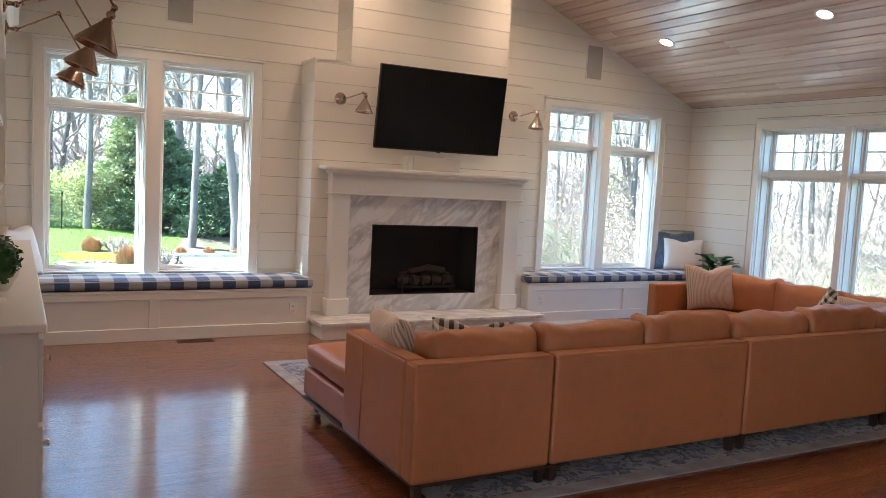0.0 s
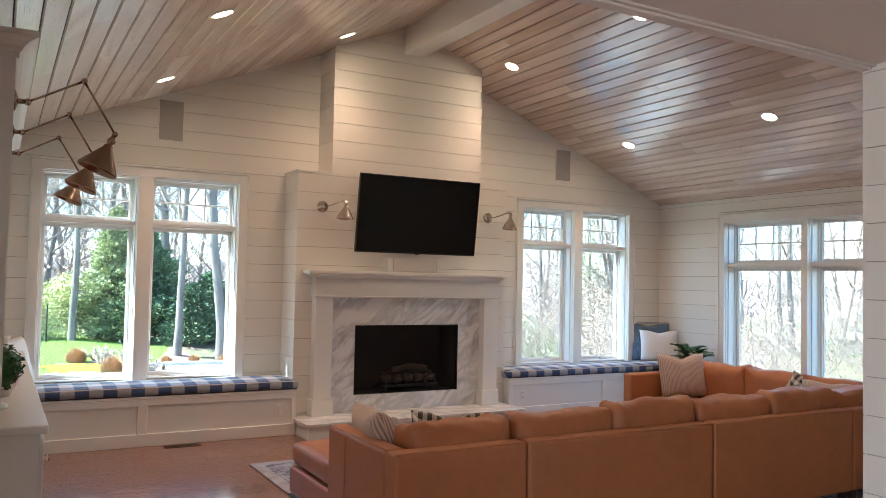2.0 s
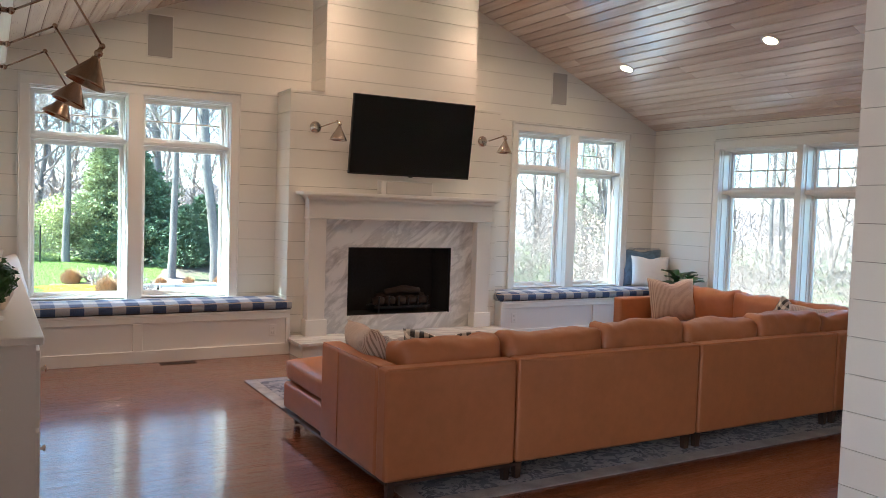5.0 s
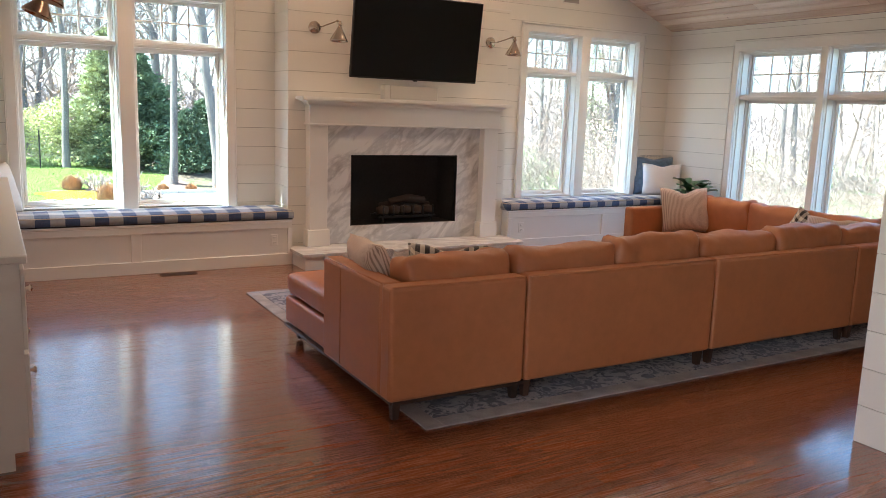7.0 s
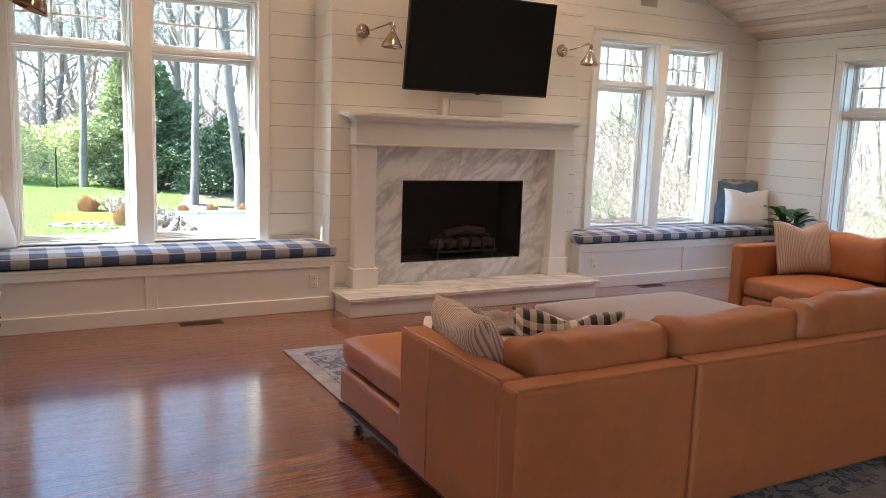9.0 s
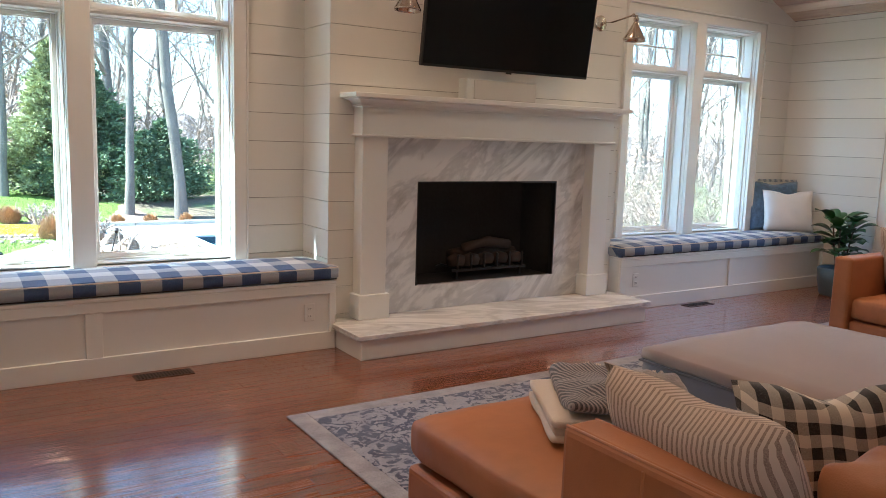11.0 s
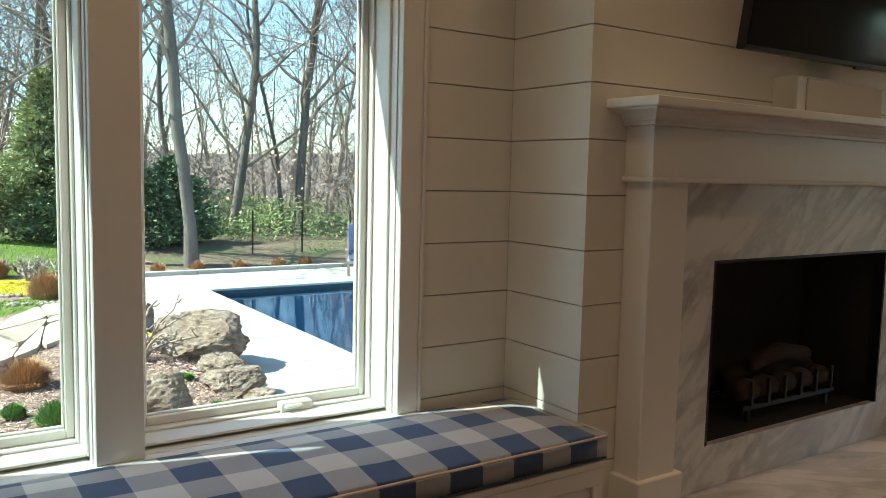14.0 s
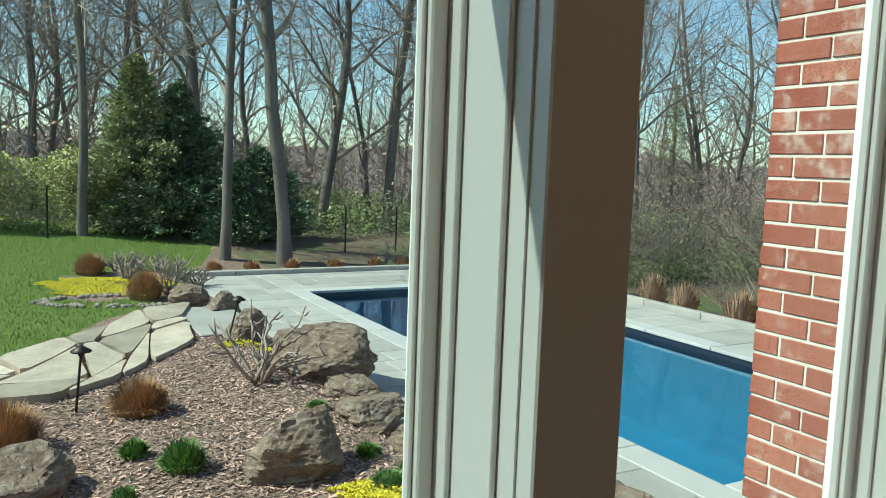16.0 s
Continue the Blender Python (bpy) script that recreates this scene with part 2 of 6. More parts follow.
TICKING = stripes("ticking_stripe", (0.60, 0.47, 0.37), (0.24, 0.16, 0.12), 0.017, 0.42)
TICKING_FINE = stripes("fine_ticking_stripe", (0.56, 0.46, 0.40), (0.30, 0.23, 0.20), 0.013, 0.4)
PILLOW_WHITE = plain("white_linen", (0.76, 0.74, 0.72), 0.9, var=0.05, fine=200, bumpy=0.2, sheen=0.2)
PILLOW_BLUE = plain("blue_print_linen", (0.10, 0.17, 0.27), 0.9, var=0.5, coarse=25, fine=70, bumpy=0.2, sheen=0.2)
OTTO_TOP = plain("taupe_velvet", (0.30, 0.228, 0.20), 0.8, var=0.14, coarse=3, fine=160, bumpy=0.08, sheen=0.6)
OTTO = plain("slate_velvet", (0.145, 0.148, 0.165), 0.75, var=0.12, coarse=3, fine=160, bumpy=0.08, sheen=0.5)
CREAM = plain("cream_wool", (0.68, 0.58, 0.48), 0.95, var=0.08, fine=180, bumpy=0.4, sheen=0.3)
THROW = stripes("charcoal_woven_throw", (0.30, 0.27, 0.27), (0.03, 0.035, 0.05), 0.012, 0.55)
THROW_GREY = plain("grey_mottled_wool", (0.26, 0.22, 0.21), 0.95, var=0.55, coarse=28, fine=130, bumpy=0.5, sheen=0.3)
SPEAKER = plain("grey_speaker_cloth", (0.40, 0.38, 0.36), 0.85, var=0.04, fine=300, bumpy=0.2)
CREAM_CLOTH = plain("off_white_speaker_cloth", (0.66, 0.62, 0.57), 0.85, var=0.04, fine=300, bumpy=0.2)
GLASS = glassy("window_glass")
LAMP = glow("lamp_disc", (1.0, 0.72, 0.42), 14.0)
POT = plain("blue_ceramic", (0.10, 0.16, 0.20), 0.35, var=0.15)
FIG_LEAF = plain("fig_leaf", (0.03, 0.11, 0.025), 0.35, var=0.25, coarse=9, vary="island", spread=0.25)
BARK = plain("grey_bark", (0.16, 0.13, 0.11), 0.95, var=0.6, coarse=3, fine=26, bumpy=0.9, stretch=(1, 1, 0.22))
TWIG = plain("twig_bark", (0.29, 0.22, 0.18), 0.95, var=0.35, coarse=2)
NEEDLE = plain("evergreen_needles", (0.33, 0.34, 0.165), 0.8, var=0.35, coarse=0.7, vary="island", spread=0.45)
NEEDLE_DARK = plain("dark_evergreen_needles", (0.125, 0.17, 0.085), 0.8, var=0.35, coarse=0.7, vary="island", spread=0.4)
UNDERGROWTH = plain("low_green_leaves", (0.19, 0.23, 0.075), 0.8, var=0.35, coarse=0.6, vary="island", spread=0.45)
SPRING = plain("spring_leaves", (0.42, 0.42, 0.15), 0.8, var=0.3, coarse=0.8, vary="island", spread=0.4)
PINKBUD = plain("dry_beech_leaves", (0.42, 0.26, 0.17), 0.85, var=0.2, vary="island", spread=0.35)
TUFT = plain("dry_grass_tuft", (0.40, 0.215, 0.10), 0.9, var=0.2, vary="island", spread=0.35)
GREENERY = plain("fresh_green", (0.13, 0.23, 0.05), 0.7, var=0.25, vary="island", spread=0.35)
YELLOW = plain("yellow_groundcover", (0.62, 0.50, 0.02), 0.8, var=0.2, vary="island", spread=0.3)
ROCK = rock()
FLAG = plain("flagstone", (0.43, 0.34, 0.26), 0.85, var=0.45, coarse=2.2, fine=16, bumpy=0.4, vary="object", spread=0.32)
PAVER = plain("bluestone_paver", (0.39, 0.355, 0.315), 0.8, var=0.22, coarse=1.6, fine=30, bumpy=0.12, vary="object", spread=0.12)
COPING = plain("pool_coping", (0.47, 0.445, 0.415), 0.75, var=0.12, coarse=2, fine=30, bumpy=0.12, vary="object", spread=0.06)
BRICK = weathered_brick()
SAND = plain("joint_sand", (0.33, 0.295, 0.255), 0.95, var=0.2, coarse=3, fine=90)
MORTAR = plain("mortar", (0.68, 0.62, 0.55), 0.95, var=0.15, coarse=8, fine=80, bumpy=0.4)
POOLWALL = plain("pool_plaster", (0.018, 0.19, 0.33), 0.7, var=0.06)
POOLTILE = plain("dark_pool_tile", (0.02, 0.03, 0.05), 0.3, var=0.3, coarse=10)
NAVY = plain("navy_cushion", (0.035, 0.045, 0.13), 0.85, var=0.12)
TEAK = plain("weathered_teak", (0.33, 0.25, 0.20), 0.8, var=0.2, fine=50)
METAL_DARK = plain("dark_bronze_fixture", (0.05, 0.04, 0.035), 0.5, 0.8)
LOG = plain("charred_log", (0.045, 0.028, 0.02), 0.9, var=0.4, coarse=6)


# ---- building helpers ----
ORIGIN = {}
XL, XR, YN, YH = -0.36, 8.08, 7.90, 2.08
RIDGE, EAVE, SLOPE = 3.86, 2.72, 0.405
HALL_Z, HALL_X = 2.70, 3.68


def roof(x):
    return EAVE + SLOPE * (XR - RIDGE - abs(x - RIDGE))


def thing(name, at=(0, 0, 0), label="", category="", group="", kind="", local=False):
    """An Empty at a thing's base. Its parts are given in the world's metres, or about the base itself where local."""
    ob = new(name)
    ob.empty_display_size = 0.1
    ob.location = at
    ORIGIN[ob] = Vector((0, 0, 0)) if local else Vector(at)
    return tagged(ob, label, category, group, kind)


def solid(name, bm, material, smooth=False):
    me = bpy.data.meshes.new(name)
    bm.normal_update()
    bm.to_mesh(me)
    bm.free()
    me.materials.append(material)
    if smooth:
        for p in me.polygons:
            p.use_smooth = True
    return new(name, me)


def part(name, bm, material, parent, label="", smooth=False):
    bmesh.ops.translate(bm, verts=bm.verts, vec=-ORIGIN[parent])
    ob = solid(name, bm, material, smooth)
    ob.parent = parent
    ORIGIN[ob] = ORIGIN[parent]
    return tagged(ob, label)


def box(bm, x0, x1, y0, y1, z0, z1, bevel=0.0, seg=1):
    x0, x1, y0, y1, z0, z1 = min(x0, x1), max(x0, x1), min(y0, y1), max(y0, y1), min(z0, z1), max(z0, z1)
    v = [bm.verts.new(c) for c in ((x0, y0, z0), (x1, y0, z0), (x1, y1, z0), (x0, y1, z0), (x0, y0, z1), (x1, y0, z1), (x1, y1, z1), (x0, y1, z1))]
    f = [bm.faces.new([v[i] for i in q]) for q in ((3, 2, 1, 0), (4, 5, 6, 7), (0, 1, 5, 4), (1, 2, 6, 5), (2, 3, 7, 6), (3, 0, 4, 7))]
    if bevel:
        edges = {e for q in f for e in q.edges}
        bmesh.ops.bevel(bm, geom=list(edges), offset=bevel, segments=seg, profile=0.5, affect="EDGES", clamp_overlap=True)
    return bm


def boxes(*dims, bevel=0.0, seg=1):
    bm = bmesh.new()
    for d in dims:
        box(bm, *d, bevel=bevel, seg=seg)
    return bm


def prism(bm, pts, vec):
    """A flat outline pushed along vec."""
    a = [bm.verts.new(p) for p in pts]
    b = [bm.verts.new(Vector(p) + Vector(vec)) for p in pts]
    bm.faces.new(a)
    bm.faces.new(b[::-1])
    k = len(a)
    for i in range(k):
        bm.faces.new((a[i], b[i], b[(i + 1) % k], a[(i + 1) % k]))
    bmesh.ops.recalc_face_normals(bm, faces=bm.faces)
    return bm


def tube(bm, pts, radii, sides=8, cap=True):
    """A round rod along a line of points."""
    rings = []
    for i, p in enumerate(pts):
        p = Vector(p)
        d = (Vector(pts[min(i + 1, len(pts) - 1)]) - Vector(pts[max(i - 1, 0)])).normalized()
        u = d.orthogonal().normalized()
        w = d.cross(u)
        r = radii[i] if isinstance(radii, (list, tuple)) else radii
        rings.append([bm.verts.new(p + r * (math.cos(a) * u + math.sin(a) * w)) for a in (2 * math.pi * k / sides for k in range(sides))])
    for a, b in zip(rings, rings[1:]):
        off = min(range(sides), key=lambda s: (a[0].co - b[s].co).length)
        for k in range(sides):
            bm.faces.new((a[k], a[(k + 1) % sides], b[(k + 1 + off) % sides], b[(k + off) % sides]))
    if cap:
        bm.faces.new(rings[0][::-1])
        bm.faces.new(rings[-1])
    return bm


def lathe(bm, profile, m=Matrix(), sides=24):
    """Turns (radius, height) pairs about z, then places them by m."""
    rings = [[bm.verts.new(m @ Vector((r * math.cos(a), r * math.sin(a), z))) for a in (2 * math.pi * k / sides for k in range(sides))] for r, z in profile]
    for a, b in zip(rings, rings[1:]):
        for k in range(sides):
            bm.faces.new((a[k], a[(k + 1) % sides], b[(k + 1) % sides], b[k]))
    return bm


def clip(poly, a, b, c):
    """The part of a flat outline where a*u + b*v <= c."""
    out = []
    for i, p in enumerate(poly):
        q = poly[(i + 1) % len(poly)]
        dp, dq = a * p[0] + b * p[1] - c, a * q[0] + b * q[1] - c
        if dp <= 0:
            out.append(p)
        if dp * dq < 0:
            k = dp / (dp - dq)
            out.append((p[0] + k * (q[0] - p[0]), p[1] + k * (q[1] - p[1])))
    return out


def loft(bm, profile, x0, x1, y0, y1, back=True):
    """A moulding round a block: rings that step out by o at height z; the far side stays flush where back."""
    rings = [[bm.verts.new(c) for c in ((x0 - o, y0 - o, z), (x1 + o, y0 - o, z), (x1 + o, y1 if back else y1 + o, z), (x0 - o, y1 if back else y1 + o, z))] for o, z in profile]
    for a, b in zip(rings, rings[1:]):
        for k in range(4):
            bm.faces.new((a[k], a[(k + 1) % 4], b[(k + 1) % 4], b[k]))
    bm.faces.new(rings[0][::-1])
    bm.faces.new(rings[-1])
    return bm


PITCH = 0.1905


def shiplap(parent, u0, u1, z0, z1, place, out, holes=(), gable=False, start=0.0):
    """Boards in rows, each a piece of its own, with a shadow gap between; holes are (u0, u1, z0, z1)."""
    cuts = sorted({u0, u1, *[h[0] for h in holes], *[h[1] for h in holes]})
    cuts = [c for c in cuts if u0 <= c <= u1]
    k = math.floor((z0 - start) / PITCH)
    while start + k * PITCH < z1:
        a, b = max(z0, start + k * PITCH + 0.0022), min(z1, start + (k + 1) * PITCH - 0.0022)
        k += 1
        runs = []
        for c, d in zip(cuts, cuts[1:]):
            lo, hi = a, b
            for h in holes:
                if h[0] <= c + 1e-6 and h[1] >= d - 1e-6:
                    if h[2] <= lo and h[3] >= hi:
                        lo = hi
                    elif lo < h[3] < hi:
                        lo = h[3]
                    elif lo < h[2] < hi:
                        hi = h[2]
            if hi - lo < 0.004:
                continue
            if runs and abs(runs[-1][1] - c) < 1e-6 and runs[-1][2:] == (lo, hi):
                runs[-1] = (runs[-1][0], d, lo, hi)
            else:
                runs.append((c, d, lo, hi))
        for c, d, lo, hi in runs:
            poly = [(c, lo), (d, lo), (d, hi), (c, hi)]
            if gable:
                top = EAVE + SLOPE * (XR - RIDGE)
                poly = clip(poly, -SLOPE, 1, top - SLOPE * RIDGE)
                poly = clip(poly, SLOPE, 1, top + SLOPE * RIDGE)
            if len(poly) < 3:
                continue
            part("board", prism(bmesh.new(), [place(*p) for p in poly], out), PAINT, parent)


def pierced(u0, u1, z0, z1, holes):
    """Rectangles that fill a wall round its holes."""
    out, cuts = [], sorted({u0, u1, *[h[0] for h in holes], *[h[1] for h in holes]})
    for c, d in zip(cuts, cuts[1:]):
        z = z0
        for h in sorted((h for h in holes if h[0] <= c + 1e-6 and h[1] >= d - 1e-6), key=lambda h: h[2]):
            out.append((c, d, z, h[2]))
            z = h[3]
        out.append((c, d, z, z1))
    return [o for o in out if o[3] - o[2] > 1e-4]


# ---- the room's shell ----
SEAT_Y, SEAT_Z = 7.36, 0.455
WIN = {"window_1": (0.22, 2.08, 0.535, 2.55), "window_2": (5.70, 7.50, 0.535, 2.55)}
EASTWIN = (4.41, 6.74, 0.45, 2.41)
holes_n = list(WIN.values())
BRK = 7.48

wall_north = thing("wall_north", (RIDGE, YN, 0), "white painted shiplap gable wall round the fireplace", "wall", kind="structure")
bm = bmesh.new()
for c, d, lo, hi in pierced(XL - 0.3, XR + 0.3, -1.3, EAVE, [(a - 0.004, b + 0.004, c - 0.036, d + 0.004) for a, b, c, d in holes_n]):
    box(bm, c, d, YN + 0.012, YN + 0.26, lo, hi)
prism(bm, [(XL - 0.3, YN + 0.012, EAVE), (XR + 0.3, YN + 0.012, EAVE), (XR + 0.3, YN + 0.012, EAVE + 0.1), (RIDGE, YN + 0.012, roof(RIDGE) + 0.15), (XL - 0.3, YN + 0.012, EAVE + 0.1)], (0, 0.248, 0))
part("backing", bm, GAP, wall_north)
cas = 0.09
shiplap(wall_north, XL, XR, SEAT_Z, 4.5, lambda u, z: (u, YN, z), (0, 0.012, 0), [(a - cas, b + cas, SEAT_Z, d + 0.11) for a, b, c, d in holes_n] + [(2.57, 5.16, 0, 2.70), (2.94, 4.79, 2.6, 4.6)], gable=True)

fire_wall = thing("chimney_breast", (RIDGE, BRK, 0), "white shiplap chimney breast with a narrower flue above", "wall", kind="structure")
bm = bmesh.new()
box(bm, 2.582, 3.20, BRK + 0.012, YN + 0.012, 0, 2.68)
box(bm, 4.62, 5.148, BRK + 0.012, YN + 0.012, 0, 2.68)
box(bm, 3.20, 4.62, BRK + 0.012, YN + 0.012, 1.12, 2.68)
box(bm, 3.20, 4.62, BRK + 0.012, YN + 0.012, 0, 0.30)
prism(bm, [(2.952, BRK + 0.012, 2.68), (4.778, BRK + 0.012, 2.68), (4.778, BRK + 0.012, roof(4.778)), (RIDGE, BRK + 0.012, roof(RIDGE)), (2.952, BRK + 0.012, roof(2.952))], (0, YN - BRK, 0))
part("backing", bm, GAP, fire_wall)
shiplap(fire_wall, 2.57, 5.16, 0, 2.69, lambda u, z: (u, BRK, z), (0, 0.012, 0), [(2.97, 4.76, 0.0, 1.42)])
shiplap(fire_wall, 2.94, 4.79, 2.69, 4.5, lambda u, z: (u, BRK, z), (0, 0.012, 0), gable=True)
for x, dx, top in ((2.57, 0.012, 2.69), (5.16, -0.012, 2.69)):
    shiplap(fire_wall, BRK + 0.0125, YN - 0.001, 0, top, lambda u, z: (x, u, z), (dx, 0, 0))
for x, dx in ((2.94, 0.012), (4.79, -0.012)):
    shiplap(fire_wall, BRK + 0.0125, YN - 0.001, 2.69, roof(x) - 0.01, lambda u, z: (x, u, z), (dx, 0, 0))
part("ledge", boxes((2.565, 2.938, BRK - 0.005, YN, 2.69, 2.705), (4.792, 5.165, BRK - 0.005, YN, 2.69, 2.705)), TRIM, fire_wall)

wall_east = thing("wall_east", (XR, 5, 0), "white painted shiplap side wall with a wide window", "wall", kind="structure")
bm = bmesh.new()
for c, d, lo, hi in pierced(YH - 0.2, YN + 0.012, -1.3, EAVE, [(EASTWIN[0] - 0.004, EASTWIN[1] + 0.004, EASTWIN[2] - 0.036, EASTWIN[3] + 0.004)]):
    box(bm, XR + 0.012, XR + 0.26, c, d, lo, hi)
part("backing", bm, GAP, wall_east)
shiplap(wall_east, YH, YN, 0.12, EAVE, lambda u, z: (XR, u, z), (0.012, 0, 0), [(EASTWIN[0] - 0.09, EASTWIN[1] + 0.09, EASTWIN[2] - 0.12, EASTWIN[3] + 0.14)])
part("baseboard", boxes((XR - 0.014, XR + 0.012, YH, SEAT_Y, 0, 0.12)), TRIM, wall_east)

wall_west = thing("wall_west", (XL, 5, 0), "white painted side wall behind the buffet", "wall", kind="structure")
part("backing", boxes((XL - 0.3, XL, YH - 0.2, YN + 0.012, 0, EAVE)), PAINT, wall_west)

wall_hall = thing("wall_hall", (HALL_X, 0, 0), "white painted shiplap passage wall ending at the room", "wall", kind="structure")
part("backing", boxes((HALL_X + 0.012, HALL_X + 0.2, -5, YH - 0.012, 0, HALL_Z)), GAP, wall_hall)
shiplap(wall_hall, -3.0, YH, 0.0, HALL_Z, lambda u, z: (HALL_X, u, z), (0.012, 0, 0))
part("end_board", boxes((HALL_X + 0.012, HALL_X + 0.2, YH - 0.012, YH, 0, HALL_Z)), PAINT, wall_hall)
wall_south = thing("wall_south", (5.9, YH, 0), "plain white wall beside and above the passage", "wall", kind="structure")
bm = boxes((HALL_X + 0.2, XR + 0.012, YH - 0.2, YH, 0, EAVE))
prism(bm, [(XL, YH - 0.2, HALL_Z + 0.02), (XR, YH - 0.2, HALL_Z + 0.02), (XR, YH - 0.2, EAVE), (RIDGE, YH - 0.2, roof(RIDGE)), (XL, YH - 0.2, EAVE)], (0, 0.2, 0))
part("backing", bm, PAINT, wall_south)
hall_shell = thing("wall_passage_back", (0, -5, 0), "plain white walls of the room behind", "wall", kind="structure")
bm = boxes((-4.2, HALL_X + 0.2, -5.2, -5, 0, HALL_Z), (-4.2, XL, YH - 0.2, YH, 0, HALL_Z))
# unseen openings, added in the west wall so the fill lamps reach in
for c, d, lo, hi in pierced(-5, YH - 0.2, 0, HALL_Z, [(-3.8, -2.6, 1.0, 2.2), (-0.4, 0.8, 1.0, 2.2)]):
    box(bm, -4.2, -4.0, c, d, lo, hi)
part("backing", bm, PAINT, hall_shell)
ceiling_hall = solid("ceiling_passage", boxes((-4.2, HALL_X + 0.2, -5.2, YH - 0.05, HALL_Z, HALL_Z + 0.02)), FLAT_CEIL)
tagged(ceiling_hall, "flat painted ceiling over the passage", "ceiling", kind="structure")
trim_header = solid("trim", boxes((XL, HALL_X + 0.01, YH - 0.05, YH + 0.012, HALL_Z - 0.022, HALL_Z + 0.02), (XL, HALL_X + 0.01, YH - 0.075, YH - 0.05, HALL_Z - 0.012, HALL_Z), bevel=0.004), FLAT_CEIL)
tagged(trim_header, "painted trim strip edging the flat ceiling", "trim", kind="structure")


# ---- ceiling of planks, ridge beam ----
def plank_slope(side):
    length = (XR - RIDGE) * math.sqrt(1 + SLOPE ** 2)
    ux, uz = side / math.sqrt(1 + SLOPE ** 2), -SLOPE / math.sqrt(1 + SLOPE ** 2)
    top = roof(RIDGE)
    rnd = random.Random(5 + side)
    bm, width = bmesh.new(), 0.137

    def at(s, h, y):
        return (RIDGE + ux * s - uz * h * side, y, top + uz * s + abs(ux) * h)

    s = 0.0
    while s < length:
        y = YH - 0.25 - rnd.random() * 1.5
        while y < YN:
            y2 = min(YN + 0.01, y + rnd.choice((1.2, 1.8, 2.4, 3.0)))
            ya = max(y, YH - 0.25)
            if y2 > ya:
                a, b = s + 0.0035, min(length, s + width - 0.0035)
                c = 0.006
                pts = [(a, 0.0095), (a + c, 0.0), (b - c, 0.0), (b, 0.0095)]
                q0 = [bm.verts.new(at(p, h, ya + 0.0006)) for p, h in pts]
                q1 = [bm.verts.new(at(p, h, y2 - 0.0006)) for p, h in pts]
                for i in range(3):
                    bm.faces.new((q0[i], q0[i + 1], q1[i + 1], q1[i]))
            y = y2
        s += width
    bmesh.ops.recalc_face_normals(bm, faces=bm.faces)
    ob = solid("ceiling", bm, CEIL_WOOD)
    tagged(ob, "whitewashed pine plank vaulted ceiling slope", "ceiling", kind="structure")
    bm = bmesh.new()
    prism(bm, [at(0, 0.010, YH - 0.25), at(length + 0.3, 0.010, YH - 0.25), at(length + 0.3, 0.18, YH - 0.25), at(0, 0.18, YH - 0.25)], (0, YN + 0.26 - YH + 0.25, 0))
    tagged(solid("roof", bm, SUBFLOOR), "roof deck above the planks", "roof", kind="structure")
    # unseen eaves past the gable, added to trim the sun on the windows
    bm = bmesh.new()
    prism(bm, [at(0, 0.06, YN + 0.26), at(length + 0.3, 0.06, YN + 0.26), at(length + 0.3, 0.18, YN + 0.26), at(0, 0.18, YN + 0.26)], (0, 0.07, 0))
    tagged(solid("roof", bm, TRIM), "white painted roof overhang", "roof", kind="structure")


plank_slope(1)
plank_slope(-1)
tagged(solid("beam", boxes((3.76, 4.00, YH - 0.2, BRK, 4.10, roof(RIDGE) + 0.0), bevel=0.005), TRIM), "white boxed ridge beam under the vault", "beam", kind="structure")


def can_light(x, y, side):
    n = Vector((-SLOPE * side, 0, -1)).normalized()
    m = Matrix.Translation((x, y, roof(x))) @ n.to_track_quat("Z", "Y").to_matrix().to_4x4()
    can = thing("recessed_light", (x, y, roof(x)), "lit round recessed ceiling light with a white ring", "ceiling light", "recessed lights")
    part("trim_ring", lathe(bmesh.new(), [(0.068, -0.01), (0.068, 0.004), (0.074, 0.008), (0.092, 0.006), (0.096, 0.0)], m), TRIM, can, smooth=True)
    part("diffuser", lathe(bmesh.new(), [(0.0005, 0.002), (0.068, 0.002)], m), LAMP, can, "glowing warm disc")
    spot = new("recessed_lamp", bpy.data.lights.new("recessed_lamp", "SPOT"))
    spot.data.energy, spot.data.spot_size, spot.data.spot_blend = 9.0, radians(125), 1.0
    spot.data.color, spot.data.shadow_soft_size = (1.0, 0.60, 0.35), 0.05
    spot.matrix_basis = look(m @ Vector((0, 0, 0.02)), m @ Vector((0, 0, 0.02)) + Vector((0, 0, -1)))


for cy in (4.94, 6.98):
    for cx, side in ((1.14, -1), (2.87, -1), (4.87, 1), (6.63, 1)):
        can_light(cx, cy, side)


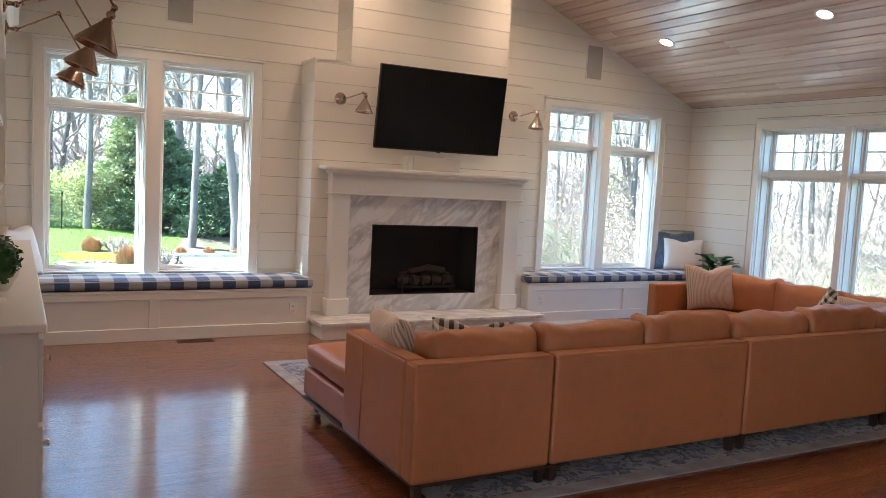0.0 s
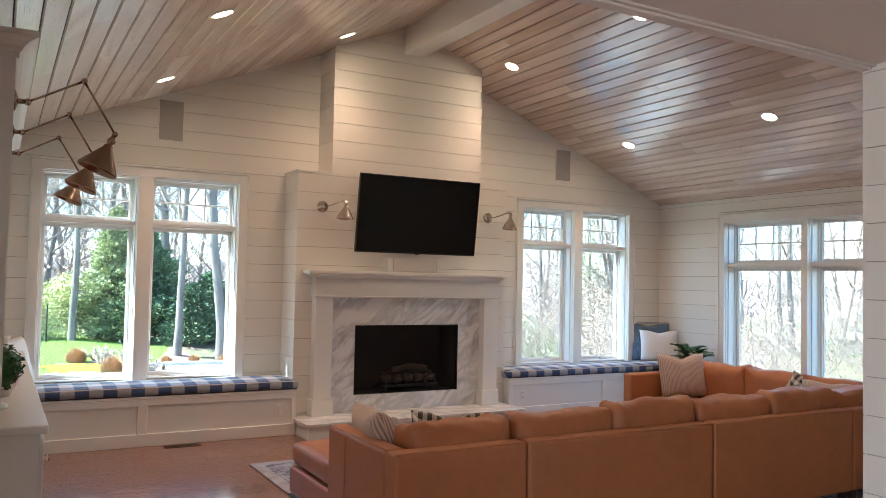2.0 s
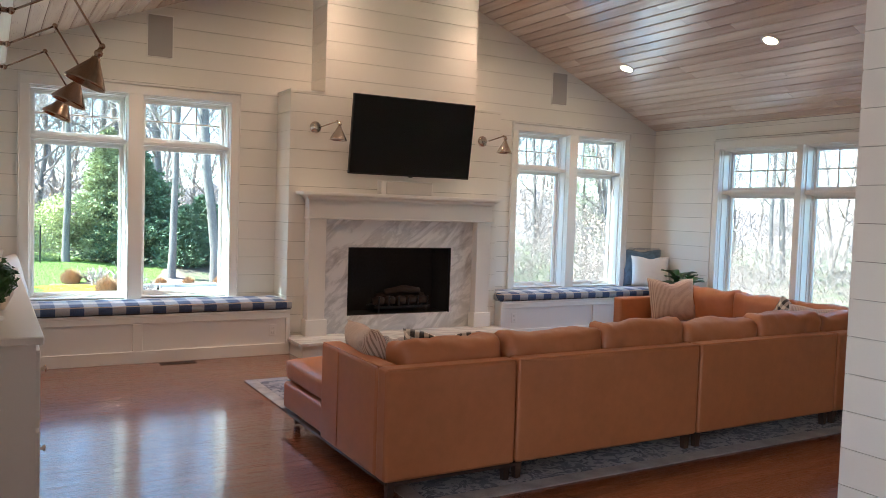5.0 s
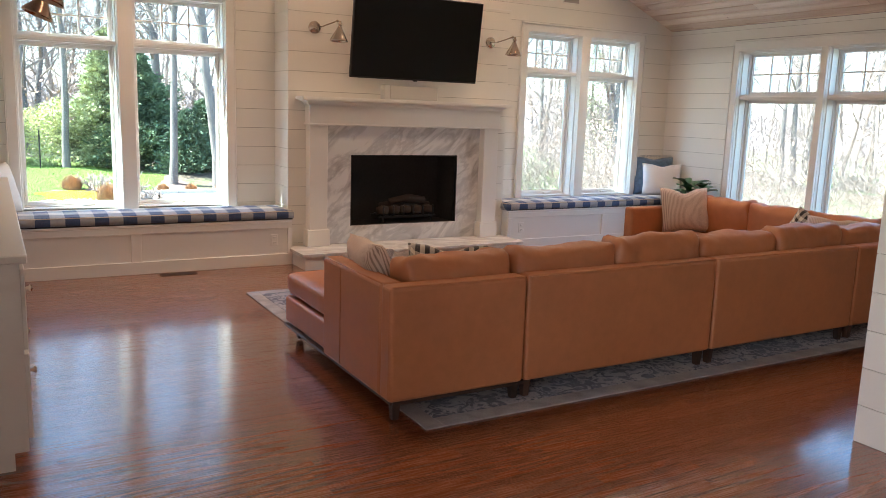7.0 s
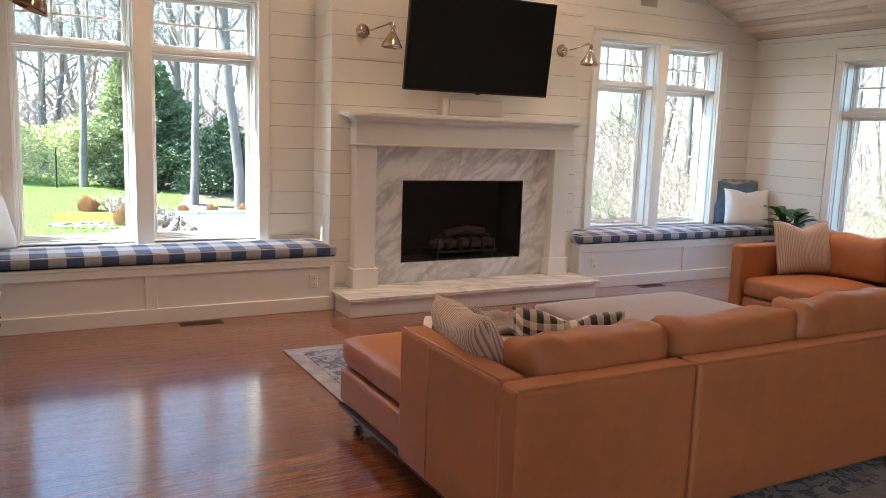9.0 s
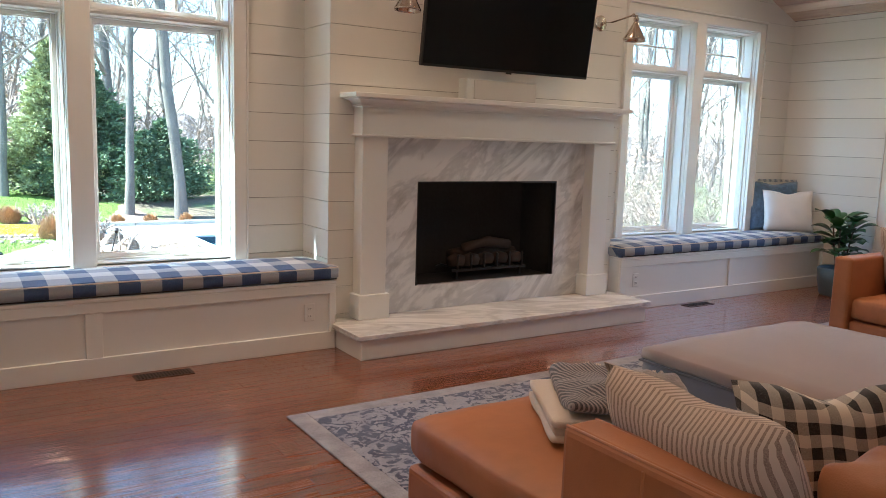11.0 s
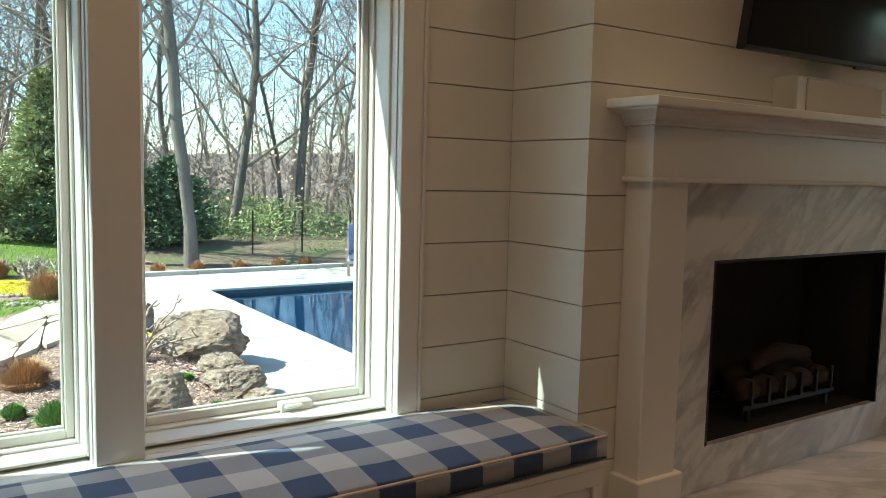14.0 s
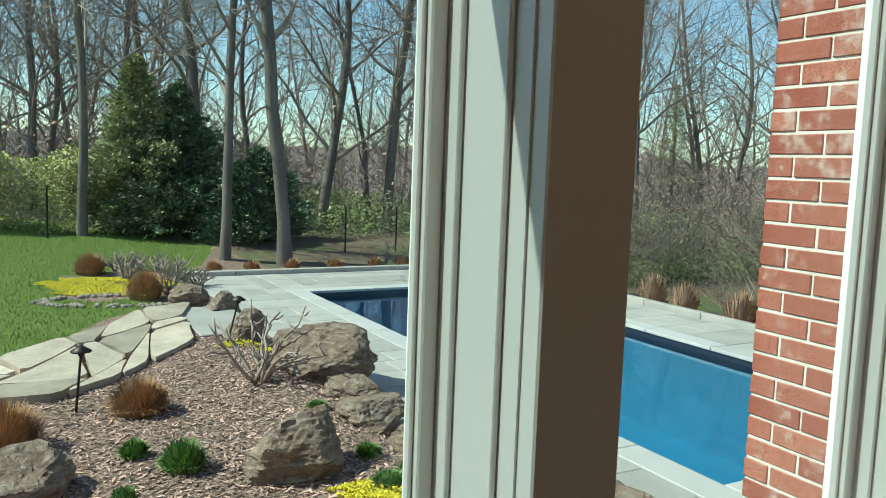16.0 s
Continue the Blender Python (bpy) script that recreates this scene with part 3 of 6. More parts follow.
# ---- windows ----
def window(name, place, u0, u1, z0, z1, posts, bar, cols, label, head=0.0):
    """Units side by side: a divided transom above a casement. place(u, d, z): d metres out from the wall's inner face."""
    w = thing(name, place((u0 + u1) / 2, 0, z0), label, "window", kind="structure")

    def bx(*dims, bevel=0.0):
        bm = bmesh.new()
        for a, b, d0, d1, c, d in dims:
            p, q = place(a, d0, c), place(b, d1, d)
            box(bm, p[0], q[0], p[1], q[1], p[2], q[2], bevel=bevel)
        return bm

    cw = 0.078
    part("casing", bx((u0 - cw, u0 + 0.006, -0.022, 0.012, z0, z1), (u1 - 0.006, u1 + cw, -0.022, 0.012, z0, z1), bevel=0.003), TRIM, w)
    part("head_casing", bx((u0 - cw, u1 + cw, -0.022, 0.012, z1, z1 + 0.085 + head), (u0 - cw - 0.015, u1 + cw + 0.015, -0.04, 0.012, z1 + 0.087 + head, z1 + 0.108 + head), bevel=0.003), TRIM, w)
    part("backband", bx((u0 - cw - 0.012, u0 - cw, -0.032, 0.012, z0, z1 + 0.085), (u1 + cw, u1 + cw + 0.012, -0.032, 0.012, z0, z1 + 0.085), bevel=0.003), TRIM, w)
    part("window_sill", bx((u0 - 0.09, u1 + 0.09, -0.035, 0.0115, z0 - 0.035, z0), (u0, u1, 0.0115, 0.17, z0 - 0.035, z0), bevel=0.004), TRIM, w)
    for a, b in posts:
        part("mullion_post", bx((a - 0.006, b + 0.006, -0.022, 0.02, z0, z1), bevel=0.003), TRIM, w)
        part("mullion_core", bx((a, b, 0.02, 0.255, z0, z1)), TRIM, w)
    edges = [u0, *[x for p in posts for x in p], u1]
    for a, b in zip(edges[0::2], edges[1::2]):
        part("jamb_liner", bx((a, a + 0.010, 0.012, 0.265, z0, z1), (b - 0.010, b, 0.012, 0.265, z0, z1), (a + 0.010, b - 0.010, 0.012, 0.265, z1 - 0.010, z1), (a + 0.010, b - 0.010, 0.17, 0.28, z0 - 0.02, z0 + 0.009)), TRIM, w)
        a, b, zl, zt = a + 0.010, b - 0.010, z0 + 0.010, z1 - 0.010
        part("transom_bar", bx((a, b, 0.05, 0.25, bar[0], bar[1]), (a, b, 0.040, 0.05, bar[0] + 0.006, bar[1] - 0.006), bevel=0.002), TRIM, w)
        for lo, hi, grid in ((zl, bar[0], 0), (bar[1], zt, cols)):
            # stepped stops, then the sash
            p1, p2 = 0.0095, 0.019
            part("stop", bx((a, a + p1, 0.050, 0.23, lo, hi), (b - p1, b, 0.050, 0.23, lo, hi), (a + p1, b - p1, 0.0505, 0.23, hi - p1, hi), (a + p1, b - p1, 0.0505, 0.23, lo, lo + p1), bevel=0.002), TRIM, w)
            part("stop", bx((a + p1, a + p2, 0.152, 0.23, lo, hi), (b - p2, b - p1, 0.152, 0.23, lo, hi), (a + p2, b - p2, 0.1525, 0.23, hi - p2, hi - p1 - 0.0005), (a + p2, b - p2, 0.1525, 0.23, lo + p1 + 0.0005, lo + p2), bevel=0.002), TRIM, w)
            s, sw = 0.019, 0.026
            sa, sb, sl, sh = a + s, b - s, lo + s, hi - s
            sash = part("window_frame", bx((sa, sa + sw, 0.185, 0.235, sl, sh), (sb - sw, sb, 0.185, 0.235, sl, sh), (sa + sw, sb - sw, 0.1855, 0.2345, sh - sw, sh), (sa + sw, sb - sw, 0.1855, 0.2345, sl, sl + sw * 1.15), bevel=0.003), TRIM, w)
            part("glazing_bead", bx((sa + sw, sa + sw + 0.007, 0.2, 0.217, sl, sh), (sb - sw - 0.007, sb - sw, 0.2, 0.217, sl, sh), (sa + sw + 0.007, sb - sw - 0.007, 0.2005, 0.217, sh - sw - 0.007, sh - sw), (sa + sw + 0.007, sb - sw - 0.007, 0.2005, 0.217, sl + sw * 1.15, sl + sw * 1.15 + 0.007), bevel=0.002), TRIM, sash)
            part("pane", bx((sa + sw - 0.004, sb - sw + 0.004, 0.217, 0.221, sl + sw, sh - sw + 0.004)), GLASS, sash, "clear glass pane")
            if grid:
                for k in range(1, grid):
                    c = sa + sw + (sb - sa - 2 * sw) * k / grid
                    part("muntin", bx((c - 0.009, c + 0.009, 0.207, 0.231, sl + sw, sh - sw), bevel=0.002), TRIM, sash)
                zm = (sl + sw + sh - sw) / 2
                part("muntin", bx((sa + sw, sb - sw, 0.2065, 0.2315, zm - 0.009, zm + 0.009), bevel=0.002), TRIM, sash)
            else:
                cu = (sa + sb) / 2 + 0.12
                part("crank_cover", bx((cu - 0.06, cu + 0.06, 0.145, 0.192, sl - 0.014, sl + 0.022), (cu - 0.05, cu + 0.02, 0.13, 0.15, sl + 0.004, sl + 0.016), bevel=0.005), TRIM, sash)
                part("latch", bx((sa + 0.008, sa + 0.026, 0.17, 0.191, sl + 0.10, sl + 0.19), (sa + 0.01, sa + 0.022, 0.158, 0.174, sl + 0.16, sl + 0.24), bevel=0.004), TRIM, sash)
    return w


window("window_1", lambda u, d, z: (u, YN + d, z), *WIN["window_1"], [(1.085, 1.21)], (2.07, 2.092), 3, "white double casement window with divided transoms over the seat")
window("window_2", lambda u, d, z: (u, YN + d, z), *WIN["window_2"], [(6.54, 6.665)], (2.07, 2.092), 3, "white double casement window with divided transoms over the seat")
window("window_3", lambda u, d, z: (XR + d, u, z), *EASTWIN, [(5.54, 5.61)], (1.84, 1.875), 4, "white wide side window with divided transoms", head=0.02)


# ---- fireplace ----
fireplace = thing("fireplace", (3.87, 7.36, 0), "white wooden mantelpiece with grey-veined marble surround and hearth", "fireplace")
hearth = part("hearth_base", boxes((2.575, 5.095, 6.985, BRK, 0, 0.132), bevel=0.003), TRIM, fireplace)
part("hearth_slab", boxes((2.545, 5.125, 6.955, BRK - 0.001, 0.133, 0.165), bevel=0.005, seg=2), MARBLE_TOP, fireplace, "pale grey-veined marble slab")
for c, d, lo, hi in pierced(2.93, 4.80, 0.166, 1.40, [(3.24, 4.515, 0.345, 1.085)]):
    part("marble_slab", boxes((c, d, BRK - 0.02, BRK + 0.012, lo, hi)), MARBLE, fireplace, "polished marble with grey diagonal veins")
for a, b in ((2.755, 2.945), (4.80, 4.985)):
    pil = part("pilaster", boxes((a, b, 7.36, BRK, 0.166, 1.40), bevel=0.004), TRIM, fireplace)
    part("plinth", boxes((a - 0.022, b + 0.022, 7.338, BRK, 0.166, 0.335), bevel=0.004), TRIM, pil)
frieze = part("frieze", boxes((2.745, 4.995, 7.352, BRK, 1.40, 1.575), bevel=0.003), TRIM, fireplace)
part("astragal", boxes((2.728, 5.012, 7.335, BRK, 1.383, 1.402), bevel=0.008, seg=3), TRIM, frieze)
bm = loft(bmesh.new(), [(0.0, 1.575), (0.012, 1.576), (0.012, 1.588), (0.018, 1.592), (0.022, 1.602), (0.034, 1.613), (0.052, 1.620), (0.070, 1.623), (0.070, 1.630), (0.098, 1.631), (0.100, 1.634), (0.100, 1.659), (0.097, 1.662)], 2.745, 4.995, 7.352, BRK)
part("mantel_shelf", bm, TRIM, fireplace)

for q in ((3.20, 3.245, BRK + 0.014, BRK + 0.40, 0.342, 1.08), (4.51, 4.62, BRK + 0.014, BRK + 0.40, 0.342, 1.08), (3.2, 4.62, BRK + 0.40, BRK + 0.42, 0.342, 1.08), (3.2, 4.62, BRK + 0.014, BRK + 0.42, 1.08, 1.12), (3.2, 4.62, BRK + 0.014, BRK + 0.42, 0.30, 0.342)):
    part("firebox_panel", boxes(q), SOOT, fireplace, "soot-blackened firebrick")
part("steel_edge", boxes((3.24, 3.252, BRK - 0.022, BRK + 0.02, 0.345, 1.085), (4.503, 4.515, BRK - 0.022, BRK + 0.02, 0.345, 1.085), (3.252, 4.503, BRK - 0.022, BRK + 0.02, 1.073, 1.085)), BLACK, fireplace)

grate = thing("log_grate", (3.95, BRK + 0.2, 0.343), "black iron grate with gas logs in the firebox", "fire grate")
part("frame", boxes((3.62, 4.32, BRK + 0.08, BRK + 0.095, 0.40, 0.42), (3.62, 4.32, BRK + 0.30, BRK + 0.315, 0.40, 0.42), (3.66, 3.68, BRK + 0.085, BRK + 0.10, 0.343, 0.42), (4.26, 4.28, BRK + 0.085, BRK + 0.10, 0.343, 0.42)), BLACK, grate)
for k in range(6):
    x = 3.66 + k * 0.122
    part("bar", boxes((x, x + 0.016, BRK + 0.07, BRK + 0.32, 0.418, 0.432), (x, x + 0.016, BRK + 0.068, BRK + 0.084, 0.42, 0.53), bevel=0.003), BLACK, grate)
for k in range(5):
    x = 3.62 + k * 0.135
    part("log", tube(bmesh.new(), [(x, BRK + 0.12, 0.475), (x + 0.06, BRK + 0.13, 0.485), (x + 0.12, BRK + 0.12, 0.475)], [0.042, 0.05, 0.044], 9), LOG, grate, smooth=True)
part("log", tube(bmesh.new(), [(3.7, BRK + 0.24, 0.50), (3.98, BRK + 0.25, 0.53), (4.3, BRK + 0.23, 0.50)], [0.05, 0.055, 0.05], 10), LOG, grate, smooth=True)
part("log", tube(bmesh.new(), [(3.78, BRK + 0.17, 0.57), (4.02, BRK + 0.19, 0.60), (4.22, BRK + 0.18, 0.575)], [0.035, 0.045, 0.036], 10), LOG, grate, smooth=True)

# ---- television, speakers ----
tv = thing("television", (3.885, 7.33, 1.87), "large black flat television tilted down on the chimney breast", "television", local=True)
part("bezel", boxes((-0.725, 0.725, -0.02, 0.02, 0, 0.832), bevel=0.004), BLACK, tv)
part("screen", boxes((-0.715, 0.715, -0.0225, -0.019, 0.018, 0.822)), SCREEN, tv, "glossy black screen, off")
part("back_housing", boxes((-0.5, 0.5, 0.02, 0.055, 0.08, 0.6), bevel=0.012), BLACK, tv)
part("wall_mount", boxes((-0.2, 0.2, 0.05, 0.14, 0.2, 0.5), bevel=0.004), BLACK, tv)
part("sensor", boxes((-0.02, 0.02, -0.018, -0.004, -0.01, 0.0)), BLACK, tv)
tv.matrix_basis = pose(3.885, 7.325, 1.868, 7.5, 0, -1.5)

centre = thing("soundbar_speaker", (3.88, 7.42, 1.663), "white centre speaker box on the mantel shelf", "speaker")
part("cabinet", boxes((3.565, 4.195, 7.37, BRK - 0.002, 1.663, 1.815), bevel=0.006), TRIM, centre)
part("grille", boxes((3.625, 4.185, 7.362, 7.371, 1.672, 1.806), bevel=0.003), CREAM_CLOTH, centre, "off-white cloth grille")
for x in (1.365, 6.335):
    sp = thing("wall_speaker", (x, YN - 0.004, 2.92), "flat grey rectangular speaker grille set in the shiplap", "speaker", "in-wall speakers")
    part("frame", boxes((x - 0.125, x + 0.125, YN - 0.008, YN + 0.004, 2.925, 3.345), bevel=0.002), TRIM, sp)
    part("grille", boxes((x - 0.115, x + 0.115, YN - 0.011, YN - 0.007, 2.935, 3.335), bevel=0.002), SPEAKER, sp)


# ---- wall lamps ----
def cone_shade(thing_, m, r, h, metal):
    sh = part("shade", lathe(bmesh.new(), [(0.012, h), (0.022, h - 0.004), (0.026, h - 0.02), (r, 0.012), (r, 0.0), (r - 0.004, 0.002), (r - 0.006, 0.012), (0.024, h - 0.022), (0.012, h - 0.006)], m, 28), metal, thing_, smooth=True)
    part("socket", lathe(bmesh.new(), [(0.0005, h + 0.055), (0.012, h + 0.052), (0.014, h + 0.035), (0.022, h + 0.03), (0.022, h + 0.012), (0.015, h + 0.008), (0.015, h - 0.004)], m, 16), metal, thing_, smooth=True)
    return sh


def wall_sconce(x, side):
    s = thing("wall_sconce", (x, BRK, 2.33), "polished nickel swing-arm wall sconce with a cone shade", "wall lamp", "fireplace sconces")
    turn = Matrix.Translation((x, BRK, 2.33)) @ Matrix.Rotation(radians(90), 4, "X")
    part("back_plate", lathe(bmesh.new(), [(0.062, 0.0), (0.062, 0.012), (0.05, 0.02), (0.03, 0.024), (0.014, 0.03), (0.012, 0.05), (0.0005, 0.052)], turn), NICKEL, s, smooth=True)
    part("arm", tube(bmesh.new(), [(x, BRK - 0.045, 2.33), (x + 0.04, BRK - 0.10, 2.335), (x + 0.16, BRK - 0.20, 2.39)], 0.0065, 10), NICKEL, s, smooth=True)
    for q, r in (((x + 0.16, BRK - 0.20, 2.39), 0.014), ((x, BRK - 0.05, 2.33), 0.016)):
        bm = bmesh.new()
        bmesh.ops.create_uvsphere(bm, u_segments=12, v_segments=8, radius=r, matrix=Matrix.Translation(q))
        part("knuckle", bm, NICKEL, s, smooth=True)
    cone_shade(s, Matrix.Translation((x + 0.172, BRK - 0.21, 2.195)) @ Matrix.Rotation(radians(4), 4, "Y"), 0.088, 0.145, NICKEL)


wall_sconce(2.84, 1)
wall_sconce(4.90, 1)


def library_lamp(y):
    s = thing("swing_arm_lamp", (-0.07, y, 2.44), "aged nickel swing-arm library lamp with a cone shade", "wall lamp", "library lamps")
    turn = Matrix.Translation((-0.065, y, 2.44)) @ Matrix.Rotation(radians(90), 4, "Y")
    part("back_plate", lathe(bmesh.new(), [(0.055, 0.0), (0.055, 0.01), (0.03, 0.018), (0.014, 0.024), (0.012, 0.06), (0.0005, 0.062)], turn), BRONZE, s, smooth=True)
    a, b, c = Vector((0.0, y, 2.44)), Vector((0.26, y, 2.585)), Vector((0.42, y, 2.32))
    part("lower_arm", tube(bmesh.new(), [a, b], 0.0062, 10), BRONZE, s, smooth=True)
    part("upper_arm", tube(bmesh.new(), [b, c], 0.0062, 10), BRONZE, s, smooth=True)
    for q, r in ((a, 0.019), (b, 0.017), (c, 0.016)):
        bm = bmesh.new()
        bmesh.ops.create_uvsphere(bm, u_segments=12, v_segments=8, radius=r, matrix=Matrix.Translation(q))
        part("knuckle", bm, BRONZE, s, smooth=True)
    m = Matrix.Translation(c + Vector((-0.02, 0, -0.045))) @ Matrix.Rotation(radians(22), 4, "Y") @ Matrix.Translation((0, 0, -0.17))
    cone_shade(s, m, 0.105, 0.155, BRONZE)


for y in (4.2, 5.2, 6.2):
    library_lamp(y)

# ---- buffet and its upper cabinet ----
buffet = thing("buffet", (-0.13, 5.2, 0), "pale grey painted buffet with drawers below a dark-edged top", "cabinet")
part("body", boxes((XL + 0.002, 0.085, 3.42, 7.0, 0.09, 0.895)), TRIM, buffet)
part("toe_kick", boxes((XL + 0.002, 0.03, 3.45, 7.0, 0, 0.09)), TRIM, buffet)
part("countertop", boxes((XL + 0.002, 0.115, 3.39, 7.02, 0.895, 0.93), bevel=0.005), TRIM, buffet, "white painted top")
for k in range(4):
    y0 = 3.46 + k * 0.885
    for z0, z1 in ((0.13, 0.50), (0.52, 0.86)):
        d = part("drawer", boxes((0.085, 0.104, y0, y0 + 0.865, z0, z1), bevel=0.003), TRIM, buffet)
        for yy in (y0 + 0.1, y0 + 0.76):
            bm = lathe(bmesh.new(), [(0.007, 0.0), (0.006, 0.012), (0.015, 0.02), (0.015, 0.027), (0.0005, 0.03)], Matrix.Translation((0.104, yy, z1 - 0.1)) @ Matrix.Rotation(radians(90), 4, "Y"), 14)
            part("knob", bm, NICKEL, d, "round nickel knob", smooth=True)
hutch = thing("bookcase", (-0.2, 5.2, 0.93), "pale painted open bookcase with crown moulding on the buffet", "bookcase")
part("side_panel", boxes((XL + 0.002, -0.065, 3.55, 3.60, 0.93, 2.50)), TRIM, hutch)
part("side_panel", boxes((XL + 0.002, -0.065, 6.85, 6.90, 0.93, 2.50)), TRIM, hutch)
part("top_panel", boxes((XL + 0.002, -0.065, 3.60, 6.85, 2.30, 2.50)), TRIM, hutch)
part("back_panel", boxes((XL + 0.002, XL + 0.02, 3.60, 6.85, 0.93, 2.30)), TRIM, hutch)
for z in (1.35, 1.80):
    part("shelf", boxes((XL + 0.02, -0.08, 3.60, 6.85, z, z + 0.03)), TRIM, hutch)
bm = loft(bmesh.new(), [(0.0, 2.50), (0.012, 2.501), (0.012, 2.525), (0.02, 2.53), (0.03, 2.55), (0.05, 2.57), (0.075, 2.582), (0.085, 2.584), (0.085, 2.61)], XL + 0.09, -0.065, 3.55, 6.90, back=False)
part("crown_moulding", bm, TRIM, hutch)


def leaf_ball(bm, c, r, count, size, seed):
    rnd = random.Random(seed)
    for _ in range(count):
        d = Vector((rnd.gauss(0, 1), rnd.gauss(0, 1), rnd.gauss(0, 1))).normalized()
        p = Vector(c) + d * r * (0.8 + 0.25 * rnd.random())
        u = d.orthogonal().normalized()
        u = (Matrix.Rotation(rnd.random() * 6.3, 3, d) @ u + d * rnd.uniform(-0.2, 0.8)).normalized()
        w = u.cross(d).normalized()
        s = size * rnd.uniform(0.6, 1.3)
        bm.faces.new([bm.verts.new(p + v) for v in (-w * s * 0.45, u * s * 0.4 - w * s * 0.3, u * s, u * s * 0.4 + w * s * 0.4)])
    return bm


topiary = thing("topiary_ball", (-0.09, 3.95, 0.93), "dark green boxwood ball in a low stand on the buffet", "plant")
bm = bmesh.new()
bmesh.ops.create_icosphere(bm, subdivisions=2, radius=0.10, matrix=Matrix.Translation((-0.09, 3.95, 1.12)))
part("core", bm, FIG_LEAF, topiary)
part("leaves", leaf_ball(bmesh.new(), (-0.09, 3.95, 1.12), 0.105, 700, 0.03, 3), FIG_LEAF, topiary)
part("stand", lathe(bmesh.new(), [(0.06, 0), (0.06, 0.015), (0.02, 0.03), (0.02, 0.08), (0.05, 0.1), (0.0005, 0.1)], Matrix.Translation((-0.09, 3.95, 0.93))), TRIM, topiary, smooth=True)
vase = thing("glass_vase", (-0.08, 4.35, 0.93), "white rounded vase on the buffet", "vase")
part("body", lathe(bmesh.new(), [(0.0005, 0), (0.06, 0.0), (0.10, 0.07), (0.11, 0.14), (0.085, 0.22), (0.045, 0.27), (0.055, 0.31), (0.05, 0.31), (0.04, 0.27)], Matrix.Translation((-0.08, 4.35, 0.93))), TRIM, vase, smooth=True)


# ---- window seats ----
def window_seat(x0, x1, panels, outlet, label):
    s = thing("window_seat", ((x0 + x1) / 2, 7.6, 0), label, "bench", "window seats")
    part("body", boxes((x0, x1, SEAT_Y, YN - 0.001, 0.0, SEAT_Z - 0.025)), TRIM, s)
    part("seat_board", boxes((x0, x1, SEAT_Y - 0.022, YN - 0.001, SEAT_Z - 0.025, SEAT_Z), bevel=0.004), TRIM, s)
    bm = bmesh.new()
    f0, f1 = SEAT_Y - 0.018, SEAT_Y
    box(bm, x0, x1, f0, f1, 0.0, 0.115, bevel=0.003)
    box(bm, x0, x1, f0, f1, SEAT_Z - 0.085, SEAT_Z - 0.025, bevel=0.003)
    edges = [x0 + (x1 - x0) * k / panels for k in range(panels + 1)]
    for k, e in enumerate(edges):
        box(bm, max(x0, e - 0.045), min(x1, e + 0.045), f0, f1, 0.115, SEAT_Z - 0.085, bevel=0.003)
    part("face_frame", bm, TRIM, s)
    o = thing("wall_outlet", (outlet, SEAT_Y, 0.25), "white double power outlet in the seat front", "outlet")
    part("cover_plate", boxes((outlet - 0.036, outlet + 0.036, SEAT_Y - 0.007, SEAT_Y, 0.195, 0.31), bevel=0.003), TRIM, o)
    for z in (0.228, 0.277):
        part("socket", boxes((outlet - 0.015, outlet + 0.015, SEAT_Y - 0.0095, SEAT_Y - 0.006, z - 0.014, z + 0.014), bevel=0.003), TRIM, o)
        part("slot", boxes((outlet - 0.008, outlet - 0.005, SEAT_Y - 0.0105, SEAT_Y - 0.009, z - 0.006, z + 0.006), (outlet + 0.005, outlet + 0.008, SEAT_Y - 0.0105, SEAT_Y - 0.009, z - 0.006, z + 0.006)), BLACK, o)


window_seat(XL, 2.568, 2, 2.39, "white panelled built-in window seat bench")
window_seat(5.162, XR, 2, 5.36, "white panelled built-in window seat bench")


def seat_cushion(x0, x1, seed):
    c = thing("bench_cushion", ((x0 + x1) / 2, 7.6, SEAT_Z), "blue and white buffalo check bench cushion with piping", "cushion", "bench cushions")
    bm = boxes((x0, x1, SEAT_Y - 0.02, YN - 0.036, SEAT_Z, SEAT_Z + 0.085))
    bmesh.ops.subdivide_edges(bm, edges=[e for e in bm.edges if e.calc_length() > 0.3], cuts=24, use_grid_fill=True)
    for v in bm.verts:
        if v.co.z > SEAT_Z + 0.06:
            edge = min(v.co.x - x0, x1 - v.co.x, v.co.y - SEAT_Y + 0.02, YN - 0.036 - v.co.y)
            v.co.z += 0.018 * min(1, edge / 0.15) + 0.004 * noise.noise(Vector((v.co.x * 4, v.co.y * 6, seed)))
    bmesh.ops.bevel(bm, geom=[e for e in bm.edges if e.is_boundary or (len(e.link_faces) == 2 and e.calc_face_angle(0) > 1.0)], offset=0.014, segments=3, affect="EDGES", clamp_overlap=True)
    part("cover", bm, CHECK, c, smooth=True)
    y, z = SEAT_Y - 0.022, SEAT_Z + 0.082
    part("piping", tube(bmesh.new(), [(x0 + 0.01, YN - 0.05, z), (x0 + 0.002, y + 0.02, z), (x0 + 0.02, y, z), (x1 - 0.02, y, z), (x1 - 0.002, y + 0.02, z), (x1 - 0.01, YN - 0.05, z)], 0.0045, 6), CREAM, c, smooth=True)
    part("piping", tube(bmesh.new(), [(x0 + 0.02, y, SEAT_Z + 0.008), (x1 - 0.02, y, SEAT_Z + 0.008)], 0.0045, 6), BLACK, c, smooth=True)


seat_cushion(XL + 0.01, 2.59, 2)
seat_cushion(5.14, XR - 0.01, 3)


